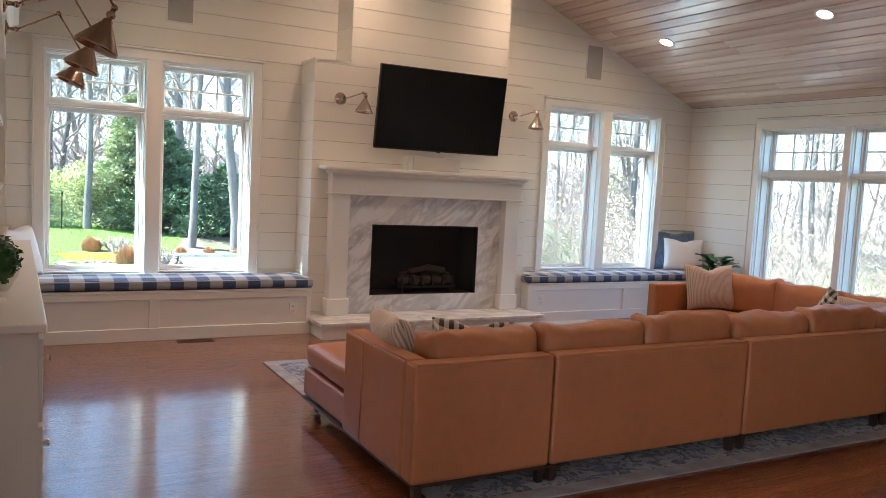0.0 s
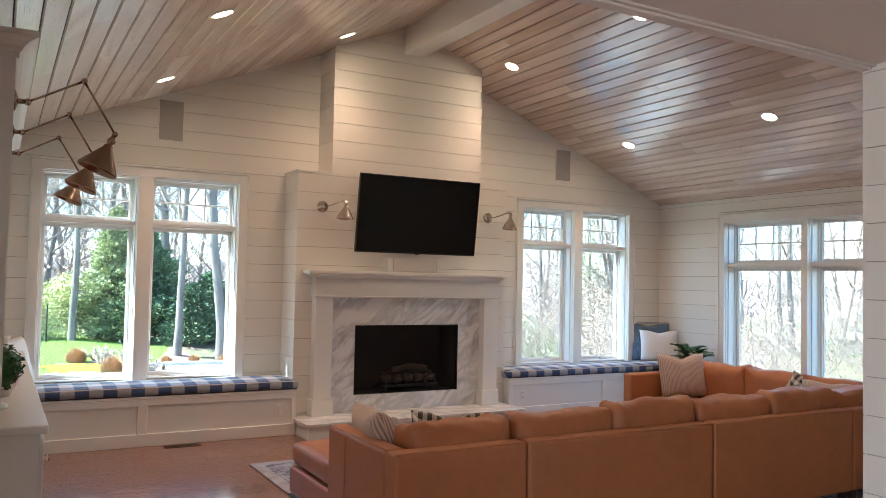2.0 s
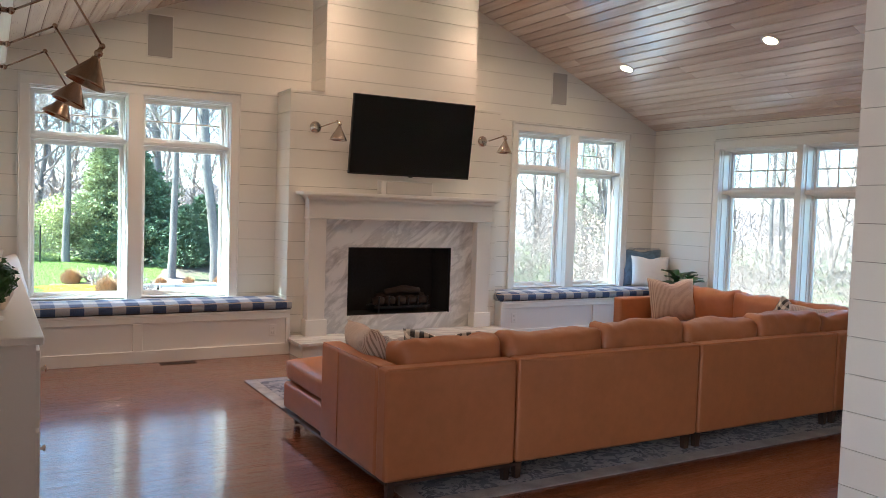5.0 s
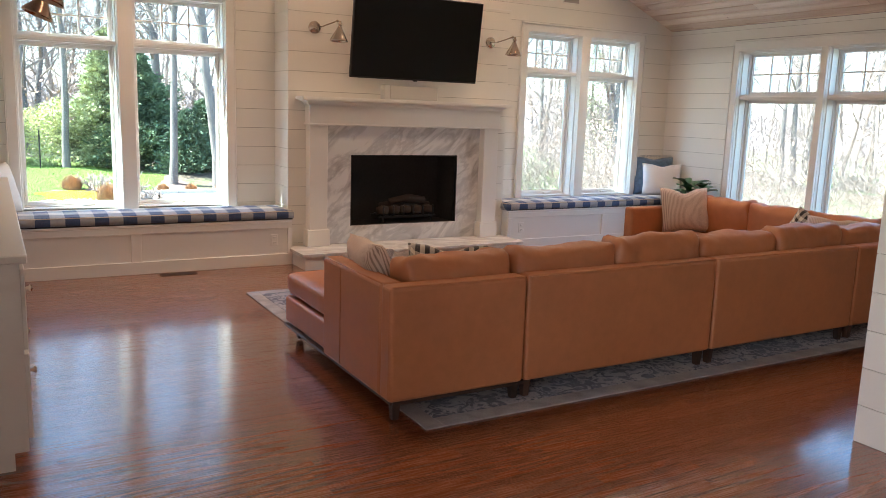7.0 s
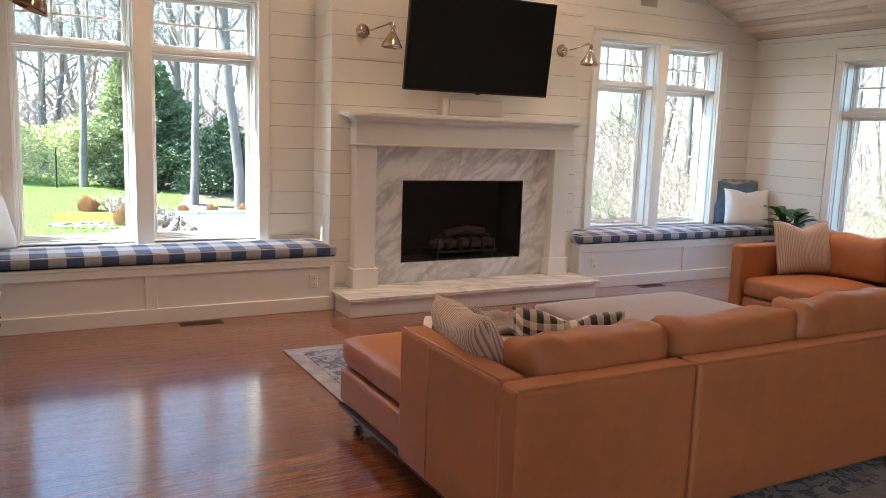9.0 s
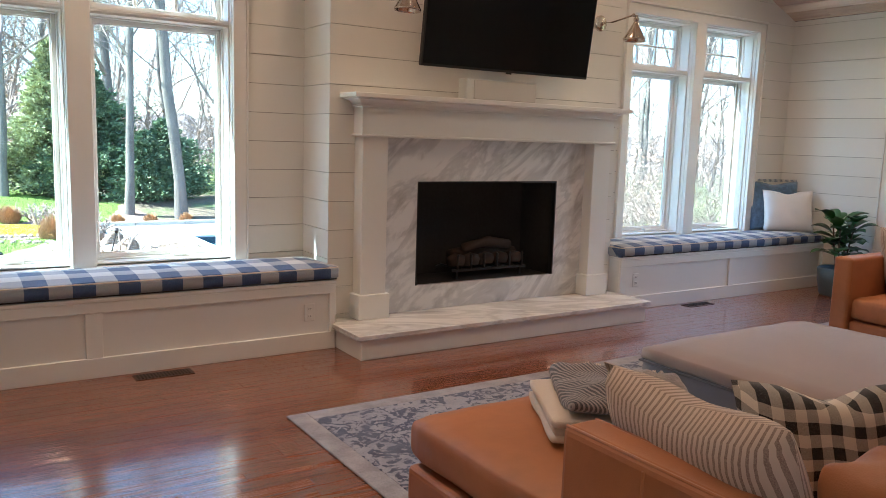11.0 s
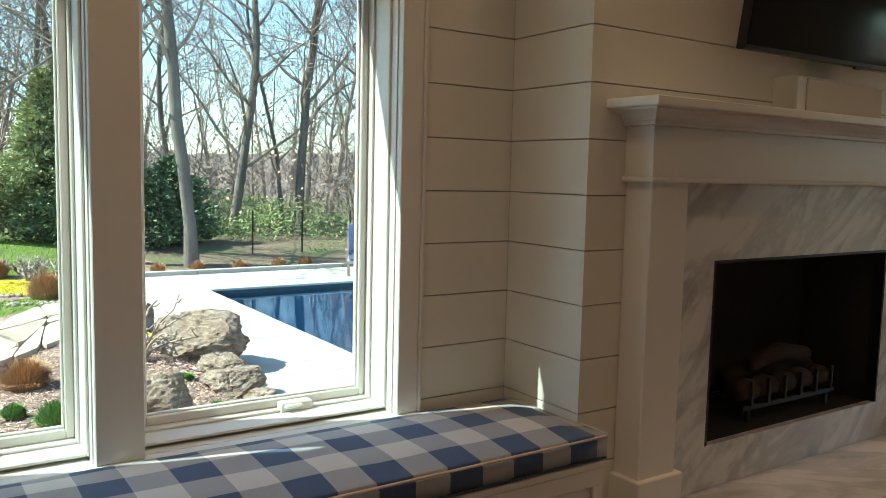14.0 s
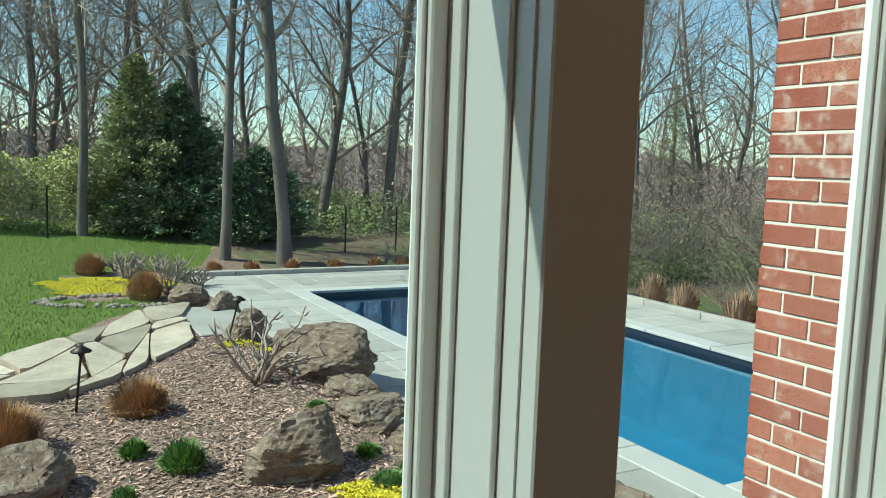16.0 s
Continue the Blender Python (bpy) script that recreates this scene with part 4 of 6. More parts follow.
# ---- soft things ----
def puff(w, h, d, n=14, pinch=0.10, seed=0, chop=0.0):
    """A stuffed pillow, standing: w wide along x, h high along z, d thick along y, base at z = 0."""
    bm = bmesh.new()
    sides = []
    for s in (-1, 1):
        g = []
        for j in range(n + 1):
            row = []
            for i in range(n + 1):
                u, v = 2 * i / n - 1, 2 * j / n - 1
                k = max(0.0, (1 - u ** 4) * (1 - v ** 4)) ** 0.5
                px = u * (1 - pinch * (1 - u * u) * 0 - pinch * (1 - abs(v) ** 2) * 0.5)
                pz = v * (1 - pinch * (1 - abs(u) ** 2) * 0.5)
                if chop and v > 0:
                    pz -= chop * v * math.exp(-(u / 0.35) ** 2)
                wr = 0.012 * noise.noise(Vector((u * 2.3 + seed, v * 2.3, s * 1.7))) * k
                row.append((px * w / 2, s * (d / 2 * k + wr + 0.002), (pz + 1) * h / 2))
            g.append(row)
        sides.append([[bm.verts.new(c) for c in row] for row in g])
    for si, g in enumerate(sides):
        for j in range(n):
            for i in range(n):
                q = [g[j][i], g[j][i + 1], g[j + 1][i + 1], g[j + 1][i]]
                bm.faces.new(q if si == 0 else q[::-1])
    bmesh.ops.remove_doubles(bm, verts=bm.verts, dist=0.0055)
    bmesh.ops.recalc_face_normals(bm, faces=bm.faces)
    return bm


def pillow(name, at, size, material, label, chop=0.0, seed=0, fringe=None):
    p = thing(name, (0, 0, 0), label, "pillow", local=True)
    part("cover", puff(*size, pinch=0.12, seed=seed, chop=chop), material, p, smooth=True)
    w, h, d = size
    if fringe:
        bm = bmesh.new()
        for k in range(40):
            u = -w / 2 + w * (k + 0.5) / 40
            tube(bm, [(u, 0, h - 0.01), (u + 0.004, 0.004, h + 0.018)], 0.003, 5)
        part("fringe", bm, fringe, p)
    p.matrix_basis = at
    return p


def soft_block(bm, x0, x1, y0, y1, z0, z1, r, bulge=0.0, seed=0.0, cuts=8, wr=0.006, ears=0.0):
    """A cushioned block with round edges, a crowned top and slight creases."""
    t = bmesh.new()
    box(t, x0, x1, y0, y1, z0, z1)
    bmesh.ops.subdivide_edges(t, edges=t.edges[:], cuts=cuts, use_grid_fill=True)
    c = Vector(((x0 + x1) / 2, (y0 + y1) / 2, (z0 + z1) / 2))
    hx, hy, hz = abs(x1 - x0) / 2, abs(y1 - y0) / 2, abs(z1 - z0) / 2
    r = min(r, hx, hy, hz)
    for v in t.verts:
        q = v.co - c
        k = Vector((max(-hx + r, min(hx - r, q.x)), max(-hy + r, min(hy - r, q.y)), max(-hz + r, min(hz - r, q.z))))
        d = q - k
        if d.length > 1e-9:
            q = k + d.normalized() * r
        fx, fy, fz = 1 - (q.x / hx) ** 2, 1 - (q.y / hy) ** 2, 1 - (q.z / hz) ** 2
        q.z += bulge * max(0, fx) * max(0, fy) * (1 if q.z > 0 else 0.2)
        q.y += bulge * max(0, fx) * max(0, fz) * (q.y / hy) * 0.7
        if ears and q.z > 0:
            e = q.x / hx if hx > hy else q.y / hy
            q.z += (ears * abs(e) ** 5 - ears * 0.5 * max(0, abs(e) - 0.93) * 14) * q.z / hz
            q.z += 0.4 * wr * noise.noise((c + q) * 15.0 + Vector((0, seed, 0)))
            q.y += 0.5 * wr * noise.noise((c + q) * 13.0 + Vector((0, 0, seed)))
        q += Vector((1, 1, 1)) * wr * noise.noise((c + q) * 5.0 + Vector((seed, 0, 0)))
        v.co = c + q
    me = bpy.data.meshes.new("t")
    t.to_mesh(me)
    t.free()
    bm.from_mesh(me)
    bpy.data.meshes.remove(me)
    return bm


# ---- sectional sofa ----
BACK_Y, BACK_H, LEG_H = 3.22, 0.703, 0.113


def leg(parent, x, y):
    part("leg", tube(bmesh.new(), [(x, y, 0.012), (x, y, LEG_H + 0.01)], [0.024, 0.034], 4), DARKWOOD, parent, "dark square tapered leg")


def panel(x0, x1, y0, y1, z0, z1):
    return boxes((x0, x1, y0, y1, z0, z1), bevel=0.022, seg=3)


def seams(parent, x0, x1, y0, y1, z):
    """Stitched welts along a panel's two top edges."""
    long_x = (x1 - x0) > (y1 - y0)
    for k in (0, 1):
        if long_x:
            y = y0 + 0.012 if k == 0 else y1 - 0.012
            pts = [(x0 + 0.01, y, z - 0.004), (x1 - 0.01, y, z - 0.004)]
        else:
            x = x0 + 0.012 if k == 0 else x1 - 0.012
            pts = [(x, y0 + 0.01, z - 0.004), (x, y1 - 0.01, z - 0.004)]
        part("welt", tube(bmesh.new(), pts, 0.0045, 6), LEATHER, parent, smooth=True)


def sofa_unit(x0, x1, cushions, seed):
    s = thing("sofa_section", ((x0 + x1) / 2, 3.7, 0), "tan leather sectional sofa unit with loose back cushions", "sofa", "sectional sofa")
    part("back_panel", panel(x0 + 0.006, x1 - 0.006, BACK_Y, BACK_Y + 0.12, LEG_H, BACK_H), LEATHER, s, smooth=False)
    part("seat_base", panel(x0 + 0.004, x1 - 0.004, BACK_Y + 0.12, 4.12, LEG_H, 0.30), LEATHER, s)
    seams(s, x0, x1, BACK_Y, BACK_Y + 0.12, BACK_H)
    for k, (a, b) in enumerate(zip(cushions, cushions[1:])):
        part("seat_cushion", soft_block(bmesh.new(), a + 0.004, b - 0.004, BACK_Y + 0.30, 4.15, 0.30, 0.455, 0.045, 0.02, seed + k), LEATHER, s, smooth=True)
        bc = part("back_cushion", soft_block(bmesh.new(), a + 0.006, b - 0.006, BACK_Y + 0.125, BACK_Y + 0.34, 0.44, 0.80 + 0.02 * math.sin(seed * 3 + k * 2), 0.06, 0.03, seed + k * 3.1, wr=0.026, cuts=18, ears=0.05), LEATHER, s, "puffed tan leather back cushion", smooth=True)
    for x in (x0 + 0.05, x1 - 0.05):
        leg(s, x, BACK_Y + 0.06)
        leg(s, x, 4.05)
    return s


chaise = thing("sofa_chaise", (2.07, 4.1, 0), "tan leather chaise end of the sectional with a low open foot", "sofa", "sectional sofa")
part("back_panel", panel(1.655, 2.466, BACK_Y, BACK_Y + 0.12, LEG_H, BACK_H), LEATHER, chaise)
part("arm_panel", panel(1.655, 1.775, BACK_Y + 0.121, 4.13, LEG_H, BACK_H), LEATHER, chaise)
part("seat_base", panel(1.69, 2.466, BACK_Y + 0.122, 4.92, LEG_H, 0.295), LEATHER, chaise)
seams(chaise, 1.655, 2.466, BACK_Y, BACK_Y + 0.12, BACK_H)
seams(chaise, 1.655, 1.775, BACK_Y + 0.12, 4.13, BACK_H)
part("welt", tube(bmesh.new(), [(1.6535, 3.86, LEG_H + 0.02), (1.6535, 3.86, BACK_H - 0.02)], 0.004, 6), LEATHER, chaise, smooth=True)
part("plinth_rail", boxes((1.672, 1.70, BACK_Y + 0.02, 4.88, LEG_H - 0.016, LEG_H + 0.001), (1.68, 2.48, BACK_Y + 0.01, BACK_Y + 0.04, LEG_H - 0.016, LEG_H + 0.001)), DARKWOOD, chaise)
part("seat_cushion", soft_block(bmesh.new(), 1.785, 2.46, BACK_Y + 0.30, 4.14, 0.296, 0.455, 0.045, 0.02, 5), LEATHER, chaise, smooth=True)
part("seat_cushion", soft_block(bmesh.new(), 1.70, 2.46, 4.145, 4.95, 0.296, 0.455, 0.05, 0.02, 6), LEATHER, chaise, smooth=True)
part("back_cushion", soft_block(bmesh.new(), 1.80, 2.46, BACK_Y + 0.125, BACK_Y + 0.36, 0.44, 0.785, 0.065, 0.03, 9, wr=0.026, cuts=18, ears=0.05), LEATHER, chaise, "puffed tan leather back cushion", smooth=True)
for x, y in ((1.71, BACK_Y + 0.05), (2.44, BACK_Y + 0.06), (1.76, 4.82), (2.42, 4.82)):
    leg(chaise, x, y)
sofa_unit(2.47, 3.92, (2.47, 3.21, 3.92), 2.0)
sofa_unit(3.92, 5.37, (3.92, 4.66, 5.37), 4.0)

corner = thing("sofa_corner", (6.0, 3.7, 0), "tan leather corner unit of the sectional sofa", "sofa", "sectional sofa")
part("back_panel", panel(5.374, 6.50, BACK_Y, BACK_Y + 0.12, LEG_H, BACK_H), LEATHER, corner)
part("side_panel", panel(6.38, 6.50, BACK_Y + 0.121, 4.18, LEG_H, BACK_H), LEATHER, corner)
part("seat_base", panel(5.374, 6.379, BACK_Y + 0.122, 4.18, LEG_H, 0.295), LEATHER, corner)
part("seat_cushion", soft_block(bmesh.new(), 5.376, 6.19, BACK_Y + 0.30, 4.176, 0.296, 0.455, 0.045, 0.02, 7), LEATHER, corner, smooth=True)
part("back_cushion", soft_block(bmesh.new(), 5.376, 6.02, BACK_Y + 0.125, BACK_Y + 0.36, 0.44, 0.79, 0.065, 0.03, 10, wr=0.026, cuts=18, ears=0.05), LEATHER, corner, smooth=True)
part("back_cushion", soft_block(bmesh.new(), 6.15, 6.375, BACK_Y + 0.37, 4.176, 0.44, 0.785, 0.065, 0.03, 12, wr=0.026, cuts=18, ears=0.05), LEATHER, corner, smooth=True)
for x, y in ((5.43, BACK_Y + 0.06), (6.44, BACK_Y + 0.06), (6.44, 4.1)):
    leg(corner, x, y)
right = thing("sofa_section", (6.2, 5.0, 0), "tan leather sectional arm unit with two back cushions", "sofa", "sectional sofa")
part("back_panel", panel(6.38, 6.50, 4.184, 5.63, LEG_H, BACK_H), LEATHER, right)
part("arm_panel", panel(5.345, 6.379, 5.51, 5.63, LEG_H, 0.705), LEATHER, right)
part("seat_base", panel(5.375, 6.379, 4.184, 5.509, LEG_H, 0.295), LEATHER, right)
for a, b in ((4.184, 4.845), (4.849, 5.506)):
    part("seat_cushion", soft_block(bmesh.new(), 5.36, 6.19, a, b, 0.296, 0.455, 0.045, 0.02, a), LEATHER, right, smooth=True)
    part("back_cushion", soft_block(bmesh.new(), 6.14, 6.375, a, b, 0.44, 0.785, 0.065, 0.03, b, wr=0.026, cuts=18, ears=0.05), LEATHER, right, smooth=True)
for x, y in ((5.42, 5.57), (6.44, 5.57), (5.42, 4.25)):
    leg(right, x, y)

ottoman = thing("ottoman", (3.75, 4.7, 0), "large square ottoman, taupe velvet top and slate grey sides", "ottoman")
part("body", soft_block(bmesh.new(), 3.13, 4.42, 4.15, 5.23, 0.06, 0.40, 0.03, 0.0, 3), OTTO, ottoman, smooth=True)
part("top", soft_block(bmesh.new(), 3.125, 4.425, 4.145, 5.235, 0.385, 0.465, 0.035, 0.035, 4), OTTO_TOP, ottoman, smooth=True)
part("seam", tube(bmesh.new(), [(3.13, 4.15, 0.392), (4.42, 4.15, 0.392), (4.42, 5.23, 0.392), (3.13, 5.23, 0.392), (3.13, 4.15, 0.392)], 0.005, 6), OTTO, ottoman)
for x in (3.2, 4.35):
    for y in (4.22, 5.16):
        part("foot", tube(bmesh.new(), [(x, y, 0.012), (x, y, 0.07)], [0.022, 0.03], 8), DARKWOOD, ottoman)

# ---- rug ----
def rug_material():
    m, n, l, p = nodes("distressed_blue_rug")
    co = coords(n, l)
    big = noise_tex(n, l, co, 4.5, 5, 0.7, 1.2)
    mid = noise_tex(n, l, co, 13, 5, 0.65, 1.6)
    fine = noise_tex(n, l, co, 160, 2)
    f = maprange(n, l, calc(n, l, "ADD", calc(n, l, "MULTIPLY", mid, 0.75), calc(n, l, "MULTIPLY", big, 0.25)), 0.49, 0.53, 0.0, 1.0, True)
    c = mix(n, l, f, (0.36, 0.36, 0.39), (0.035, 0.045, 0.09))
    c = mix(n, l, maprange(n, l, big, 0.4, 0.65, 0.0, 0.5), c, (0.17, 0.185, 0.24))
    c = mix(n, l, maprange(n, l, fine, 0.35, 0.65, 0.0, 0.35), c, (0.5, 0.5, 0.5), "MULTIPLY")
    l.new(c, p.inputs["Base Color"])
    p.inputs["Roughness"].default_value = 0.95
    p.inputs["Sheen Weight"].default_value = 0.2
    bump(n, l, p, fine, 0.4, 0.004)
    return m


RUG = rug_material()
RUG_EDGE = plain("rug_binding", (0.33, 0.32, 0.33), 0.95, var=0.45, coarse=7, fine=150, bumpy=0.3)
rug = thing("rug", (4.0, 4.7, 0), "distressed blue and grey patterned low-pile rug", "rug")
part("field", boxes((1.90, 6.45, 3.20, 6.17, 0.0005, 0.011), bevel=0.004), RUG, rug)
for q in ((1.80, 1.902, 3.09, 6.27), (6.448, 6.55, 3.09, 6.27), (1.902, 6.448, 3.09, 3.202), (1.902, 6.448, 6.168, 6.27)):
    part("border", boxes((*q, 0.0005, 0.010), bevel=0.003), RUG_EDGE, rug, "plain grey rug border")

# ---- pillows and throws ----
pillow("throw_pillow", pose(1.94, 3.83, 0.44, -22, 3, 80), (0.62, 0.43, 0.17), TICKING, "ticking-striped cream pillow leaning in the chaise corner", 0.10, 1)
pillow("throw_pillow", pose(2.30, 3.78, 0.44, -22, 0, -30), (0.50, 0.36, 0.15), GINGHAM, "black and cream gingham pillow on the sofa", 0.22, 2)
pillow("throw_pillow", pose(5.93, 5.36, 0.46, -15, 0, -14), (0.54, 0.45, 0.16), TICKING_FINE, "ticking-striped square pillow against the sofa arm", 0.22, 3)
pillow("throw_pillow", pose(6.06, 4.24, 0.45, -18, 24, -80), (0.40, 0.36, 0.13), GINGHAM, "black and cream gingham pillow on the sofa", 0.15, 4)
pillow("throw_pillow", pose(6.04, 3.88, 0.45, -18, 0, -64), (0.46, 0.36, 0.14), TICKING_FINE, "ticking-striped pillow in the sofa corner", 0.1, 5)
pillow("throw_pillow", pose(7.76, 7.55, 0.545, -14, 0, -34), (0.52, 0.44, 0.16), PILLOW_WHITE, "plain white pillow on the window seat", 0.14, 6)
pillow("throw_pillow", pose(7.80, 7.74, 0.545, -10, 0, -24), (0.56, 0.52, 0.14), PILLOW_BLUE, "blue printed pillow with fringe behind a white one", 0.10, 7, PILLOW_BLUE)
pillow("throw_pillow", pose(0.08, 7.62, 0.545, -16, 0, 58), (0.54, 0.46, 0.16), PILLOW_WHITE, "plain white pillow at the end of the window seat", 0.1, 8)

turned = pose(2.24, 4.52, 0, 0, 0, -31)


def lay(bm, lift=None):
    """Turns a folded cloth on the chaise to the way it lies."""
    for v in bm.verts:
        if lift:
            v.co.z += lift(v.co)
        v.co = turned @ v.co
    return bm


blanket = thing("folded_blanket", (2.24, 4.52, 0.475), "cream wool blanket folded in layers on the leather chaise", "blanket")
for k, (dx, z) in enumerate(((0, 0.474), (0.012, 0.500), (0.004, 0.526))):
    part("fold", lay(soft_block(bmesh.new(), -0.25 + dx, 0.27 - dx, -0.23 + dx, 0.24 - dx * 2, z, z + 0.030, 0.014, 0.004, k, wr=0.010, cuts=10)), CREAM, blanket, smooth=True)
throw = thing("throw_blanket", (2.24, 4.55, 0.55), "rumpled charcoal and grey woven throw with a cream fringe", "blanket")


def rumple(co):
    return 0.030 * noise.noise(Vector((co.x * 7, co.y * 7, 2.0))) + 0.012 * noise.noise(Vector((co.x * 19, co.y * 19, 5.0)))


part("fold", lay(soft_block(bmesh.new(), -0.19, 0.05, -0.20, 0.20, 0.560, 0.602, 0.02, 0.012, 8, wr=0.014, cuts=16), rumple), THROW, throw, smooth=True)
part("fold", lay(soft_block(bmesh.new(), 0.03, 0.24, -0.17, 0.19, 0.556, 0.595, 0.02, 0.014, 11, wr=0.018, cuts=16), rumple), THROW_GREY, throw, "lighter grey end of the throw", smooth=True)
bm = bmesh.new()
rnd = random.Random(4)
for k in range(64):
    x = -0.18 + 0.41 * k / 64
    z = 0.588 + rumple(Vector((x, 0.19, 0)))
    tube(bm, [(x, 0.185, z), (x + rnd.uniform(-0.01, 0.01), 0.205, z + rnd.uniform(0.0, 0.012)), (x + rnd.uniform(-0.015, 0.015), 0.235, z - 0.014)], 0.0026, 4)
part("fringe", lay(bm), CREAM, throw)

# ---- fig plant ----
fig = thing("potted_fig", (7.72, 6.95, 0), "fiddle-leaf fig in a blue glazed pot on the floor", "plant")
m = Matrix.Translation((7.72, 6.95, 0))
part("pot", lathe(bmesh.new(), [(0.0005, 0.0), (0.15, 0.0), (0.165, 0.03), (0.19, 0.16), (0.195, 0.26), (0.185, 0.275), (0.175, 0.26), (0.17, 0.22), (0.0005, 0.22)], m, 32), POT, fig, smooth=True)
part("soil", lathe(bmesh.new(), [(0.0005, 0.235), (0.172, 0.235)], m, 24), SOOT, fig)
rnd = random.Random(11)
bm = bmesh.new()
stems = []
for k in range(4):
    a = k * 1.7
    top = Vector((7.72 + 0.10 * math.cos(a), 6.95 + 0.10 * math.sin(a), 0.66 + 0.1 * rnd.random()))
    stems.append((Vector((7.72 + 0.03 * math.cos(a), 6.95 + 0.03 * math.sin(a), 0.23)), top))
    tube(bm, [stems[-1][0], stems[-1][0].lerp(top, 0.5) + Vector((0.01, 0.01, 0)), top], [0.011, 0.009, 0.006], 6)
part("stem", bm, BARK, fig)
for b, t in stems:
    for k in range(9):
        f = 0.3 + 0.7 * k / 8
        p = b.lerp(t, f)
        a = k * 2.4 + b.x * 50
        out = Vector((math.cos(a), math.sin(a), 0.35 + 0.55 * f)).normalized()
        side = out.cross(Vector((0, 0, 1))).normalized()
        up = side.cross(out).normalized()
        L, W = rnd.uniform(0.20, 0.29), rnd.uniform(0.075, 0.105)
        bm = bmesh.new()
        rows = []
        for i in range(7):
            s = i / 6
            w = W * (math.sin(math.pi * min(1, s * 0.94 + 0.06)) ** 0.7) * (0.75 + 0.5 * s)
            c = p + out * (0.03 + L * s) - Vector((0, 0, 1)) * 0.10 * s * s
            rows.append([bm.verts.new(c - side * w + up * w * 0.3), bm.verts.new(c), bm.verts.new(c + side * w + up * w * 0.3)])
        for q, r in zip(rows, rows[1:]):
            bm.faces.new((q[0], q[1], r[1], r[0]))
            bm.faces.new((q[1], q[2], r[2], r[1]))
        part("leaf", bm, FIG_LEAF, fig, smooth=True)

# ---- floor vents ----
for x in (1.45, 6.05):
    v = thing("floor_vent", (x, 7.25, 0), "dark slotted floor register in the oak floor", "vent", "floor vents")
    part("frame", boxes((x - 0.16, x + 0.16, 7.19, 7.30, 0.0, 0.004)), DARKWOOD, v)
    for k in range(16):
        u = x - 0.145 + k * 0.0185
        part("slat", boxes((u, u + 0.009, 7.205, 7.285, 0.0035, 0.0065)), METAL_DARK, v)


# ---- grounds ----
PX0, PX1, PY0, PY1, DECK = 5.36, 9.16, 11.20, 21.00, -1.0


def smooth01(a, b, v):
    k = max(0.0, min(1.0, (v - a) / (b - a)))
    return k * k * (3 - 2 * k)


def lawn_edge(x):
    return 16.3 + 1.5 * (max(-2.2, min(x, 2.4)) - 0.42) + 3.0 * max(0.0, x - 2.4) + 0.12 * math.sin(x * 5.0)


def flower_bed(x, y):
    return ((x - 2.45) / 1.3) ** 2 + ((y - 20.9) / 1.5) ** 2 < 1 + 0.25 * math.sin(x * 4 + y * 3)


def ground_z(x, y):
    z = -0.78
    z -= 0.30 * smooth01(2.8, 4.0, x) * (1 - smooth01(24, 27, y))
    z += 0.55 * smooth01(6, -6, x) * smooth01(19, 27, y)
    z -= 2.2 * smooth01(34, 70, math.hypot(x - 2, y - 8)) * smooth01(10, 20, y + x)
    if not (3.6 < x < 11 and 9 < y < 24):
        z += 0.05 * noise.noise(Vector((x * 0.6, y * 0.6, 0)))
    if PX0 - 0.1 < x < PX1 + 0.1 and PY0 - 0.1 < y < PY1 + 0.1:
        z = -3.2
    return z


def spread(lo, hi, near0, near1, step, far):
    out, v = [], near0
    while v <= near1:
        out.append(v)
        v += step
    s, v = step, near1
    while v < hi:
        s *= far
        v += s
        out.append(min(v, hi))
    s, v = step, near0
    while v > lo:
        s *= far
        v -= s
        out.insert(0, max(v, lo))
    return out


